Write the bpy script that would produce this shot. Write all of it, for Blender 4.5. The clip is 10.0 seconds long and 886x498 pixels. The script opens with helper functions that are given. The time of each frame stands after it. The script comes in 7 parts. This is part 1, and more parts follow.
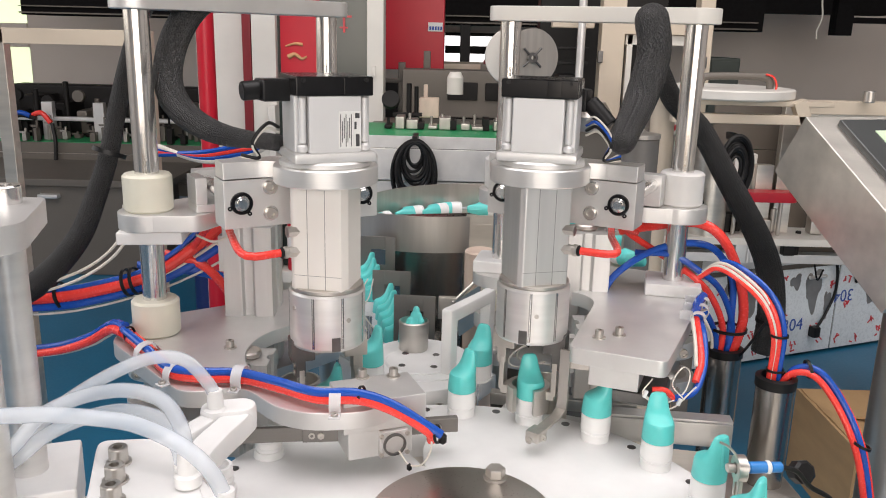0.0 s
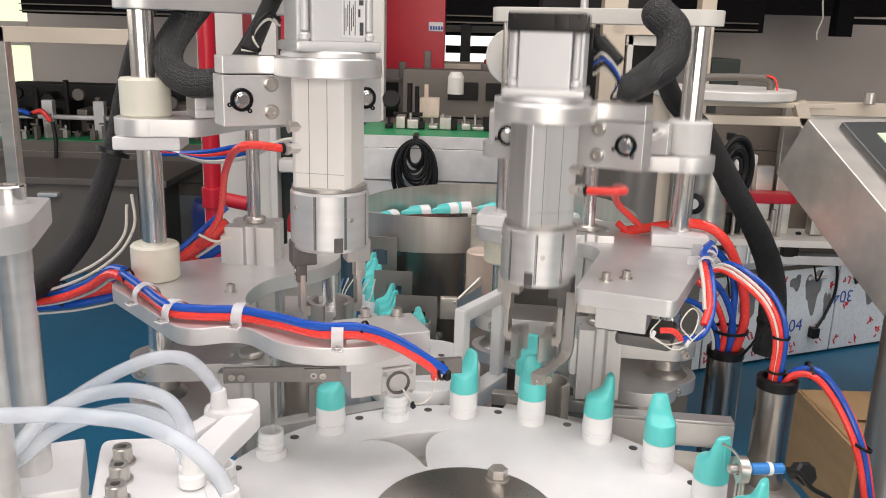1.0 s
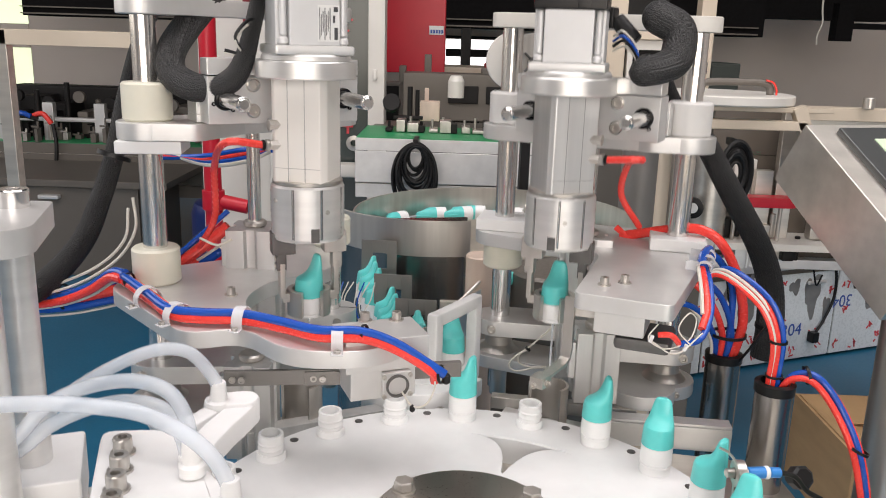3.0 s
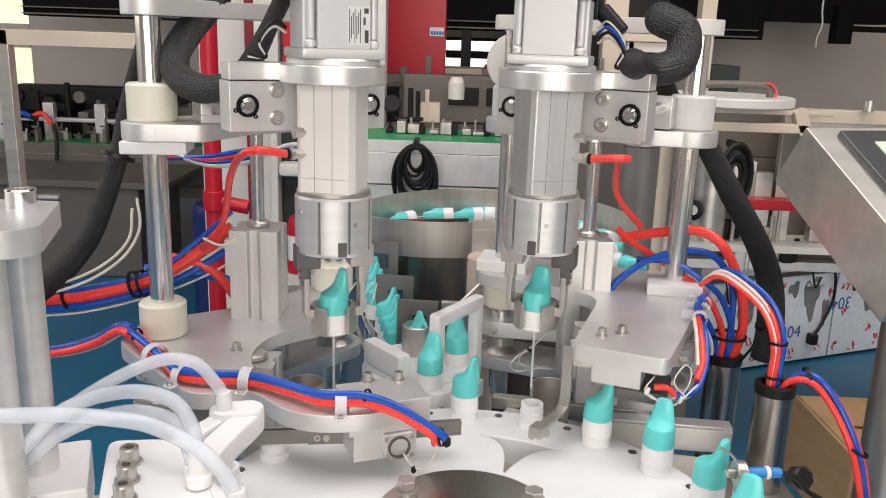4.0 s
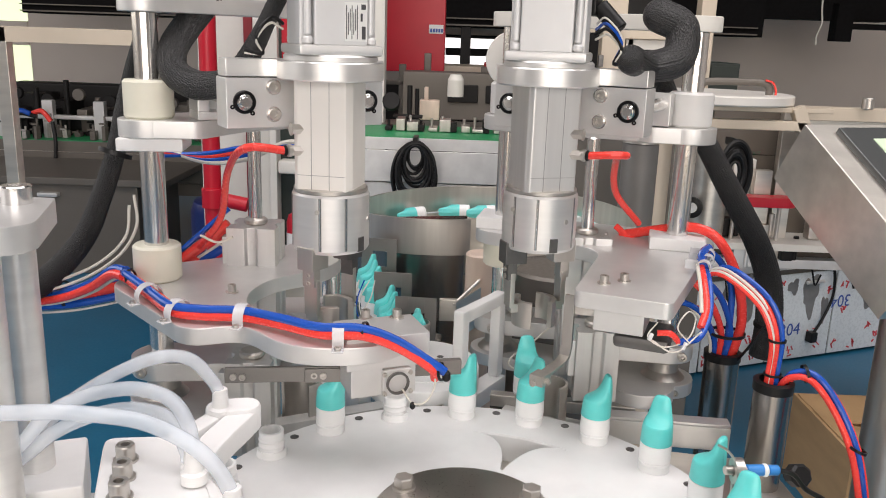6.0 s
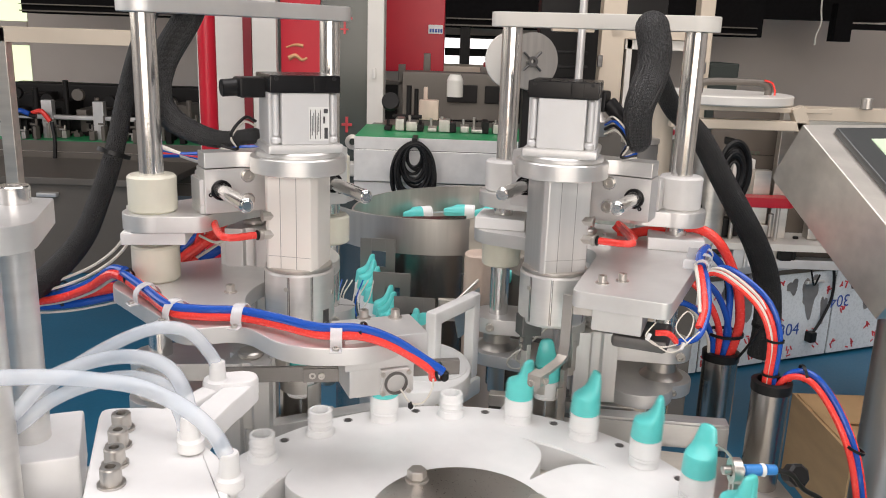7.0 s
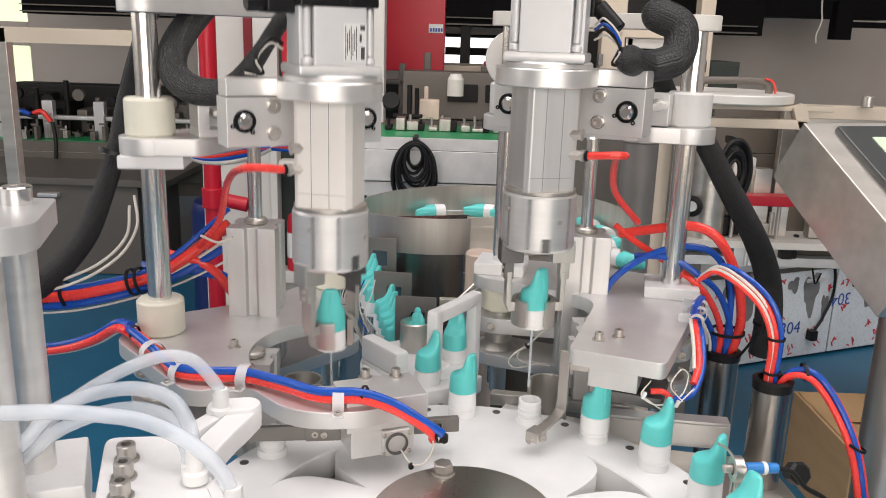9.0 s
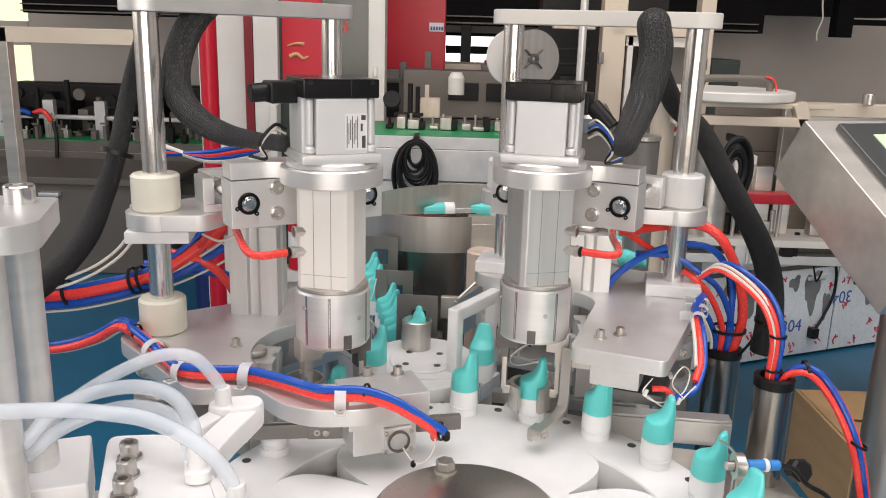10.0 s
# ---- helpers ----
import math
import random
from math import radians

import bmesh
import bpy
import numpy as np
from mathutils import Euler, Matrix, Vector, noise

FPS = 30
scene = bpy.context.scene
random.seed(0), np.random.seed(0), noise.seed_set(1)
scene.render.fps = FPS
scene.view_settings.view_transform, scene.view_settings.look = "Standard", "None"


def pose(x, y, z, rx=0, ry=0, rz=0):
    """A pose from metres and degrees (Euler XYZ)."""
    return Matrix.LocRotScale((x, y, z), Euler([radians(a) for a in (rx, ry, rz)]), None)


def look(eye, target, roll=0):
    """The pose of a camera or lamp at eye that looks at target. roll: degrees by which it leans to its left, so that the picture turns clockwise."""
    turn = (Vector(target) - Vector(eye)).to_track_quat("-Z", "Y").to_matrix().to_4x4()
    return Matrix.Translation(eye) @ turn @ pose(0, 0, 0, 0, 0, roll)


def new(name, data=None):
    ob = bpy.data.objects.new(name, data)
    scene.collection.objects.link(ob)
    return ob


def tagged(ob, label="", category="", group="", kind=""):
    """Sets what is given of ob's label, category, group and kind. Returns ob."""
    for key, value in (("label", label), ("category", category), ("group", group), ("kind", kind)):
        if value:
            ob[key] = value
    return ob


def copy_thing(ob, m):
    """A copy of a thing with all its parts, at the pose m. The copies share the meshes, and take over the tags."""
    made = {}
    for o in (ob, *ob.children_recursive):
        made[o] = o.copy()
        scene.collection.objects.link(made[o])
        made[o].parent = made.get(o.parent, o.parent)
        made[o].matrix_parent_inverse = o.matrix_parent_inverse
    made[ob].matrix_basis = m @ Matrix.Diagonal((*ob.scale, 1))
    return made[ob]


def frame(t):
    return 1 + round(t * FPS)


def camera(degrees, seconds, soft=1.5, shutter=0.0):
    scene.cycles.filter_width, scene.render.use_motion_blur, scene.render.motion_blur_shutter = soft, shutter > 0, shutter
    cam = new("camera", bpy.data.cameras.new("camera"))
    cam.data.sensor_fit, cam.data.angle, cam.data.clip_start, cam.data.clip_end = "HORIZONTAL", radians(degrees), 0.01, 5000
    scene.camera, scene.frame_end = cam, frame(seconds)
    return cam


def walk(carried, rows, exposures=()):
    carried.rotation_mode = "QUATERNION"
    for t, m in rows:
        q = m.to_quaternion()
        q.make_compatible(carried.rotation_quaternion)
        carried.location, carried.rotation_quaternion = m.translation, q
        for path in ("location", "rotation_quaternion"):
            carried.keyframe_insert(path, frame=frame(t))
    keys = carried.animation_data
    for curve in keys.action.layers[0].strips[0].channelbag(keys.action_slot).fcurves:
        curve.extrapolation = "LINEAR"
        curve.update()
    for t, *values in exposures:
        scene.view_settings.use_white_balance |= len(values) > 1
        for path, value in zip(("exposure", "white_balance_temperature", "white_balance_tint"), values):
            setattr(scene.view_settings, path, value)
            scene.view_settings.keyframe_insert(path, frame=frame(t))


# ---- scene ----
cam = camera(56.4, 10.0, soft=1.0, shutter=0.3)
PATH = [
    (0, (0.0079, 0.0120, 1.2733), (-0.0096, 1.9475, 0.7697), 1.38),
    (0.5, (0.0065, 0.0122, 1.2738), (-0.0089, 1.9475, 0.7697), 1.52),
    (1, (0.0051, 0.0108, 1.2745), (-0.0108, 1.9460, 0.7699), 1.58),
    (1.5, (0.0043, 0.0101, 1.2746), (-0.0099, 1.9454, 0.7702), 1.64),
    (2, (0.0048, 0.0101, 1.2745), (-0.0092, 1.9461, 0.7729), 1.64),
    (2.5, (0.0064, 0.0096, 1.2754), (-0.0090, 1.9462, 0.7758), 1.67),
    (4, (0.0025, 0.0033, 1.2769), (-0.0115, 1.9411, 0.7825), 1.92),
    (4.5, (0.0036, 0.0040, 1.2766), (-0.0105, 1.9416, 0.7808), 1.97),
    (5, (0.0042, 0.0053, 1.2754), (-0.0095, 1.9423, 0.7777), 1.97),
    (5.5, (0.0039, 0.0050, 1.2759), (-0.0095, 1.9415, 0.7762), 1.95),
    (7, (0.0052, 0.0043, 1.2762), (-0.0067, 1.9409, 0.7768), 1.94),
    (7.5, (0.0053, 0.0030, 1.2770), (-0.0062, 1.9395, 0.7772), 1.96),
    (8, (0.0051, 0.0031, 1.2775), (-0.0070, 1.9395, 0.7772), 1.91),
    (8.5, (0.0050, 0.0031, 1.2772), (-0.0084, 1.9394, 0.7766), 1.85),
    (9, (0.0048, 0.0034, 1.2765), (-0.0091, 1.9395, 0.7752), 1.78),
    (9.5, (0.0042, 0.0023, 1.2768), (-0.0110, 1.9378, 0.7731), 1.70),
    (10, (0.0043, 0.0026, 1.2762), (-0.0116, 1.9379, 0.7718), 1.65),
]
walk(cam, [(t, look(eye, target, roll)) for t, eye, target, roll in PATH], [(0, -0.28, 7000, 16), (10, -0.28, 7000, 16)])

# ---- world and light ----
world = bpy.data.worlds.new("world")
scene.world = world
world.use_nodes = True
wn = world.node_tree.nodes
sky = wn.new("ShaderNodeTexSky")
sky.sky_type, sky.sun_disc, sky.sun_elevation, sky.sun_rotation = "NISHITA", False, radians(40), radians(200)
wn["Background"].inputs["Strength"].default_value = 0.12
world.node_tree.links.new(sky.outputs[0], wn["Background"].inputs["Color"])


def area_lamp(name, eye, target, sx, sy, power, colour=(1, 1, 1)):
    data = bpy.data.lights.new(name, "AREA")
    data.shape, data.size, data.size_y, data.energy, data.color = "RECTANGLE", sx, sy, power, colour
    ob = new(name, data)
    ob.matrix_world = look(eye, target)
    return ob


# daylight through unseen openings: windows inferred at the left, front and top ones added
area_lamp("window_daylight", (-5.85, 1.0, 2.6), (0, 1.0, 1.4), 7.0, 2.6, 92, (1.0, 0.985, 0.96))
area_lamp("doorway_daylight", (0.6, -4.8, 2.3), (0.0, 1.0, 1.2), 5.0, 3.2, 215, (1.0, 0.975, 0.94))
area_lamp("skylight_daylight", (0.2, 0.4, 4.4), (0.2, 0.9, 0), 6.0, 3.0, 218, (0.985, 0.99, 1.0))


# ---- materials ----
def mat(name, colour, rough=0.5, metal=0.0, var=0.12, scale=30.0, fine=300.0, bump=0.1, stretch=(1, 1, 1), dirt=0.0, coat=0.0,
        transmission=0.0, subsurface=0.0, emission=0.0, rand=0.0, alpha=1.0, spec=0.5):
    m = bpy.data.materials.new(name)
    m.use_nodes = True
    nt = m.node_tree
    n, l = nt.nodes, nt.links
    b = n["Principled BSDF"]
    tc = n.new("ShaderNodeTexCoord")
    mp = n.new("ShaderNodeMapping")
    mp.inputs["Scale"].default_value = stretch
    l.new(tc.outputs["Object"], mp.inputs["Vector"])
    big = n.new("ShaderNodeTexNoise")
    big.inputs["Scale"].default_value, big.inputs["Detail"].default_value = scale, 4
    l.new(mp.outputs[0], big.inputs["Vector"])
    tiny = n.new("ShaderNodeTexNoise")
    tiny.inputs["Scale"].default_value, tiny.inputs["Detail"].default_value = fine, 3
    l.new(mp.outputs[0], tiny.inputs["Vector"])
    ramp = n.new("ShaderNodeMapRange")
    ramp.inputs[1].default_value, ramp.inputs[2].default_value = 0.3, 0.7
    ramp.inputs[3].default_value, ramp.inputs[4].default_value = 1 - var, 1 + var * 0.6
    l.new(big.outputs["Fac"], ramp.inputs[0])
    mul = n.new("ShaderNodeMix")
    mul.data_type, mul.blend_type = "RGBA", "MULTIPLY"
    mul.inputs[0].default_value = 1.0
    mul.inputs[6].default_value = (*colour, 1)
    l.new(ramp.outputs[0], mul.inputs[7])
    last = mul.outputs[2]
    if rand:
        info = n.new("ShaderNodeObjectInfo")
        rr = n.new("ShaderNodeMapRange")
        rr.inputs[3].default_value, rr.inputs[4].default_value = 1 - rand, 1 + rand
        l.new(info.outputs["Random"], rr.inputs[0])
        m3 = n.new("ShaderNodeMix")
        m3.data_type, m3.blend_type = "RGBA", "MULTIPLY"
        m3.inputs[0].default_value = 1.0
        l.new(last, m3.inputs[6])
        l.new(rr.outputs[0], m3.inputs[7])
        last = m3.outputs[2]
    if dirt:
        spot = n.new("ShaderNodeTexNoise")
        spot.inputs["Scale"].default_value, spot.inputs["Detail"].default_value = scale * 0.35, 8
        l.new(tc.outputs["Object"], spot.inputs["Vector"])
        sr = n.new("ShaderNodeMapRange")
        sr.inputs[1].default_value, sr.inputs[2].default_value, sr.inputs[4].default_value = 0.52, 0.75, dirt
        l.new(spot.outputs["Fac"], sr.inputs[0])
        m2 = n.new("ShaderNodeMix")
        m2.data_type = "RGBA"
        m2.inputs[7].default_value = (colour[0] * 0.45, colour[1] * 0.42, colour[2] * 0.38, 1)
        l.new(sr.outputs[0], m2.inputs[0])
        l.new(last, m2.inputs[6])
        last = m2.outputs[2]
    l.new(last, b.inputs["Base Color"])
    rg = n.new("ShaderNodeMapRange")
    rg.inputs[3].default_value, rg.inputs[4].default_value = max(0.02, rough * 0.75), min(1, rough * 1.25)
    l.new(tiny.outputs["Fac"], rg.inputs[0])
    l.new(rg.outputs[0], b.inputs["Roughness"])
    b.inputs["Metallic"].default_value = metal
    b.inputs["Coat Weight"].default_value = coat
    b.inputs["Transmission Weight"].default_value = transmission
    b.inputs["Alpha"].default_value = alpha
    b.inputs["Specular IOR Level"].default_value = spec
    if subsurface:
        b.inputs["Subsurface Weight"].default_value = subsurface
        b.inputs["Subsurface Radius"].default_value = (0.006, 0.006, 0.006)
        b.inputs["Subsurface Scale"].default_value = 0.6
    if emission:
        b.inputs["Emission Color"].default_value = (*colour, 1)
        b.inputs["Emission Strength"].default_value = emission
    if bump:
        bp = n.new("ShaderNodeBump")
        bp.inputs["Strength"].default_value, bp.inputs["Distance"].default_value = bump, 0.0006
        l.new(tiny.outputs["Fac"], bp.inputs["Height"])
        l.new(bp.outputs[0], b.inputs["Normal"])
    return m


ALU = mat("anodised_aluminium", (0.73, 0.725, 0.71), 0.44, 0.66, 0.08, 25, 900, 0.08, (1, 1, 1))
ALU_TURNED = mat("turned_aluminium", (0.80, 0.79, 0.77), 0.38, 0.78, 0.06, 20, 700, 0.02, (0.3, 0.3, 6))
ALU_PROFILE = mat("extruded_aluminium", (0.68, 0.675, 0.66), 0.40, 0.68, 0.08, 20, 600, 0.06, (5, 5, 0.3))
ALU_WHITE = mat("pale_painted_actuator", (0.84, 0.81, 0.76), 0.42, 0.10, 0.05, 20, 800, 0.05)
MOTOR_GREY = mat("silver_motor_paint", (0.70, 0.70, 0.695), 0.42, 0.25, 0.05, 30, 900, 0.05)
STEEL = mat("brushed_stainless", (0.58, 0.55, 0.51), 0.36, 0.88, 0.12, 12, 700, 0.08, (6, 6, 0.5))
STEEL_H = mat("brushed_stainless_panel", (0.70, 0.665, 0.605), 0.36, 0.9, 0.14, 9, 500, 0.08, (0.5, 5, 5), 0.15)
TURNED = mat("face_turned_stainless", (0.52, 0.49, 0.46), 0.30, 1.0, 0.06, 12, 700, 0.02)
TURNED.node_tree.nodes["Principled BSDF"].inputs["Anisotropic"].default_value = 0.85
lathe_marks = TURNED.node_tree.nodes.new("ShaderNodeTangent")
lathe_marks.direction_type, lathe_marks.axis = "RADIAL", "Z"
TURNED.node_tree.links.new(lathe_marks.outputs[0], TURNED.node_tree.nodes["Principled BSDF"].inputs["Tangent"])
CHROME = mat("polished_shaft", (0.78, 0.765, 0.745), 0.17, 0.92, 0.05, 40, 300, 0.02)
DARK_STEEL = mat("dark_tool_steel", (0.16, 0.155, 0.15), 0.42, 0.8, 0.2, 60, 700, 0.1)
TUBE_STEEL = mat("dark_satin_stainless_tube", (0.34, 0.325, 0.31), 0.24, 1.0, 0.12, 14, 500, 0.06, (6, 6, 0.4))
NYLON = mat("white_acetal", (0.82, 0.82, 0.81), 0.42, 0, 0.05, 30, 400, 0.12, subsurface=0.25, dirt=0.03)
NYLON_CREAM = mat("cream_nylon", (0.78, 0.76, 0.64), 0.45, 0, 0.05, 40, 500, 0.1, subsurface=0.25)
NYLON_GREY = mat("greyish_nylon", (0.70, 0.69, 0.67), 0.45, 0, 0.05, 40, 500, 0.1, subsurface=0.2)
CLIP = mat("translucent_clip", (0.80, 0.81, 0.82), 0.25, 0, 0.05, 40, 500, 0.03, subsurface=0.3, alpha=0.72)
BOTTLE_WHITE = mat("white_bottle_plastic", (0.86, 0.86, 0.85), 0.35, 0, 0.03, 40, 600, 0.04, subsurface=0.2)
TEAL = mat("teal_plastic", (0.105, 0.66, 0.63), 0.33, 0, 0.08, 60, 900, 0.06, subsurface=0.12, coat=0.1)
TUBE_CLEAR = mat("milky_silicone", (0.78, 0.84, 0.90), 0.2, 0, 0.03, 20, 90, 0.0, subsurface=0.4, alpha=0.45, coat=0.15)
RED_HOSE = mat("orange_red_air_hose", (0.95, 0.062, 0.048), 0.26, 0, 0.06, 60, 500, 0.03, coat=0.2)
BLUE_HOSE = mat("blue_air_hose", (0.008, 0.085, 0.46), 0.25, 0, 0.06, 60, 500, 0.03, coat=0.25)
WIRE_WHITE = mat("pale_wire", (0.72, 0.69, 0.62), 0.4, 0, 0.06, 60, 500, 0.03)
BLACK = mat("black_plastic", (0.010, 0.010, 0.0105), 0.38, 0, 0.2, 60, 600, 0.08, spec=0.3)
BLACK_GLOSS = mat("glossy_black_cover", (0.010, 0.010, 0.011), 0.22, 0, 0.15, 60, 600, 0.04, spec=0.3)
LABEL = mat("printed_label", (0.80, 0.80, 0.78), 0.45, 0, 0.03, 60, 600, 0.02)
INK = mat("label_ink", (0.06, 0.06, 0.065), 0.5, 0, 0.1, 60, 600, 0)
RED_PAINT = mat("red_paint", (0.56, 0.010, 0.028), 0.35, 0, 0.12, 3, 200, 0.05, dirt=0.08)
RED_FRAME = mat("dark_red_trim", (0.22, 0.012, 0.02), 0.4, 0, 0.12, 5, 200, 0.05)
CHUTE_STEEL = mat("dull_chute_steel", (0.24, 0.225, 0.21), 0.5, 0.5, 0.12, 9, 500, 0.05)
GREEN_BELT = mat("green_belt", (0.012, 0.30, 0.11), 0.45, 0, 0.12, 8, 200, 0.05)
WHITE_PAINT = mat("white_powder_coat", (0.75, 0.725, 0.67), 0.4, 0, 0.08, 5, 300, 0.05, dirt=0.1)
SMOKED = mat("smoked_guard", (0.145, 0.122, 0.10), 0.22, 0, 0.15, 3, 90, 0.02, dirt=0.15)
GREEN_DARK = mat("dark_green_paint", (0.030, 0.040, 0.034), 0.5, 0, 0.12, 4, 200, 0.05)
BEIGE = mat("warm_beige_panel", (0.62, 0.53, 0.42), 0.45, 0.1, 0.1, 4, 200, 0.05, dirt=0.1)
GREY_PANEL = mat("grey_cabinet", (0.165, 0.148, 0.128), 0.45, 0.3, 0.12, 3, 200, 0.05, dirt=0.2)
DARK_PANEL = mat("dark_machine_parts", (0.013, 0.012, 0.0115), 0.5, 0.0, 0.3, 8, 200, 0.1, spec=0.25)
WALL = mat("grey_plaster", (0.82, 0.735, 0.67), 0.9, 0, 0.1, 0.8, 60, 0.3, dirt=0.12)
CEIL = mat("blackened_roof_steel", (0.006, 0.0055, 0.006), 0.85, 0, 0.2, 1, 40, 0.2, spec=0.15)
FLOOR_BLUE = mat("blue_epoxy", (0.011, 0.132, 0.24), 0.36, 0, 0.22, 1.5, 90, 0.08, dirt=0.3)
YELLOW = mat("yellow_floor_paint", (0.62, 0.40, 0.03), 0.5, 0, 0.15, 4, 90, 0.1, dirt=0.25)
GOLD = mat("gold_print", (0.62, 0.34, 0.16), 0.4, 0.2, 0.2, 30, 90, 0.05)
CARD = mat("brown_cardboard", (0.46, 0.29, 0.145), 0.8, 0, 0.12, 6, 150, 0.2, (1, 1, 4), dirt=0.1)
GLASS_DARK = mat("tinted_glass_door", (0.055, 0.070, 0.065), 0.15, 0, 0.15, 2, 60, 0.0)
SKYPANE = mat("bright_daylight", (0.95, 0.97, 1.0), 0.5, 0, 0.02, 2, 60, 0, emission=1.6)
GREENPANE = mat("bright_garden", (0.85, 1.0, 0.72), 0.5, 0, 0.2, 2, 60, 0, emission=0.95)
FILM = mat("white_blue_protective_film", (0.66, 0.72, 0.75), 0.28, 0, 0.06, 6, 90, 0.12)
FILM_RED = mat("red_film_print", (0.62, 0.05, 0.06), 0.35, 0, 0.3, 30, 90, 0.05)
FILM_BLUE = mat("blue_film_print", (0.03, 0.09, 0.36), 0.35, 0, 0.2, 30, 90, 0.05)
FILM_BARE = mat("bare_dull_steel", (0.30, 0.29, 0.28), 0.35, 0.5, 0.3, 12, 300, 0.1)
SCREEN = mat("grey_screen", (0.075, 0.08, 0.08), 0.22, 0, 0.05, 10, 90, 0, coat=0.2)
SCREEN_LIT = mat("lit_screen_area", (0.55, 0.70, 0.50), 0.3, 0, 0.05, 10, 90, 0, emission=0.35)
BLUE_SENSOR = mat("blue_sensor_sleeve", (0.02, 0.22, 0.60), 0.35, 0, 0.06, 60, 500, 0.03)
BLUE_DRUM = mat("dark_blue_plastic", (0.008, 0.02, 0.12), 0.35, 0, 0.15, 6, 90, 0.05)
WARM_PINK = mat("pale_warm_pink", (0.72, 0.57, 0.47), 0.45, 0.1, 0.15, 14, 200, 0.1, (2, 2, 0.5), dirt=0.2)
SLEEVE = mat("black_braided_sleeve", (0.008, 0.008, 0.0085), 0.45, 0, 0.6, 1200, 2000, 0.25)
SLEEVE_RIB = mat("black_ribbed_braid", (0.010, 0.010, 0.0105), 0.36, 0, 0.6, 900, 1500, 0.4)
GROOVE = mat("shaded_groove_metal", (0.30, 0.295, 0.285), 0.5, 0.5, 0.1, 40, 600, 0.05)
def braid(material, cells, pale):
    """The braid's weave: raised dark cells, with highlights painted as pale threads between them."""
    nt = material.node_tree
    coords = [n for n in nt.nodes if n.type == "TEX_COORD"][0]
    relief = [n for n in nt.nodes if n.type == "BUMP"][0]
    stretch = nt.nodes.new("ShaderNodeMapping")
    stretch.inputs["Scale"].default_value = (1, 1, 0.55)
    weave = nt.nodes.new("ShaderNodeTexVoronoi")
    weave.inputs["Scale"].default_value = cells
    nt.links.new(coords.outputs["Object"], stretch.inputs["Vector"])
    nt.links.new(stretch.outputs[0], weave.inputs["Vector"])
    nt.links.new(weave.outputs["Distance"], relief.inputs["Height"])
    relief.inputs["Strength"].default_value, relief.inputs["Distance"].default_value = 0.8, 0.0012
    thread = nt.nodes.new("ShaderNodeMapRange")
    thread.inputs[1].default_value, thread.inputs[2].default_value = 0.42, 0.75
    nt.links.new(weave.outputs["Distance"], thread.inputs[0])
    blend = nt.nodes.new("ShaderNodeMix")
    blend.data_type = "RGBA"
    shader = nt.nodes["Principled BSDF"]
    nt.links.new(thread.outputs[0], blend.inputs[0])
    nt.links.new(shader.inputs["Base Color"].links[0].from_socket, blend.inputs[6])
    blend.inputs[7].default_value = (pale, pale, pale, 1)
    nt.links.new(blend.outputs[2], shader.inputs["Base Color"])


braid(SLEEVE, 1300, 0.03)
braid(SLEEVE_RIB, 1000, 0.06)


# ---- mesh helpers ----
def mesh_object(name, bm, material, smooth=True):
    me = bpy.data.meshes.new(name)
    bmesh.ops.recalc_face_normals(bm, faces=bm.faces)
    if smooth:
        for f in bm.faces:
            f.smooth = True
        for e in bm.edges:
            if len(e.link_faces) == 2 and e.calc_face_angle(0) > 0.45:
                e.smooth = False
    bm.to_mesh(me)
    bm.free()
    me.materials.append(material)
    ob = new(name, me)
    if smooth:
        even = ob.modifiers.new("even_normals", "WEIGHTED_NORMAL")
        even.weight, even.keep_sharp = 100, True
    return ob


def part(name, bm, material, parent, label="", at=None):
    ob = mesh_object(name, bm, material)
    ob.parent = parent
    if at is not None:
        ob.matrix_basis = at
    if label:
        ob["label"] = label
    return ob


def thing(name, label, category, m=None, group="", kind=""):
    ob = new(name)
    ob.empty_display_size = 0.02
    if m is not None:
        ob.matrix_basis = m
    return tagged(ob, label, category, group, kind)


def joined(*bms):
    out = bmesh.new()
    for b in bms:
        me = bpy.data.meshes.new("tmp")
        b.to_mesh(me)
        b.free()
        out.from_mesh(me)
        bpy.data.meshes.remove(me)
    return out


def moved(bm, m):
    bm.transform(m)
    return bm


def box(x0, x1, y0, y1, z0, z1, bevel=0.0, seg=2):
    bm = bmesh.new()
    bmesh.ops.create_cube(bm, size=1)
    bm.transform(Matrix.Translation(((x0 + x1) / 2, (y0 + y1) / 2, (z0 + z1) / 2)) @ Matrix.Diagonal((x1 - x0, y1 - y0, z1 - z0, 1)))
    if bevel:
        bmesh.ops.bevel(bm, geom=list(bm.edges), offset=bevel, segments=seg, affect="EDGES", profile=0.5)
    return bm


def lathe(profile, n=40, cx=0.0, cy=0.0, rib=0.0):
    """A body turned about z from (radius, height) pairs."""
    bm = bmesh.new()
    rings = []
    for r, z in profile:
        if r < 1e-6:
            rings.append([bm.verts.new((cx, cy, z))])
        else:
            rings.append([bm.verts.new((cx + r * (1 - rib * (k % 2)) * math.cos(2 * math.pi * k / n), cy + r * (1 - rib * (k % 2)) * math.sin(2 * math.pi * k / n), z)) for k in range(n)])
    for a, b in zip(rings, rings[1:]):
        for k in range(n):
            j = (k + 1) % n
            if len(a) == 1 and len(b) == 1:
                continue
            if len(a) == 1:
                bm.faces.new((a[0], b[k], b[j]))
            elif len(b) == 1:
                bm.faces.new((a[k], a[j], b[0]))
            else:
                bm.faces.new((a[k], a[j], b[j], b[k]))
    return bm


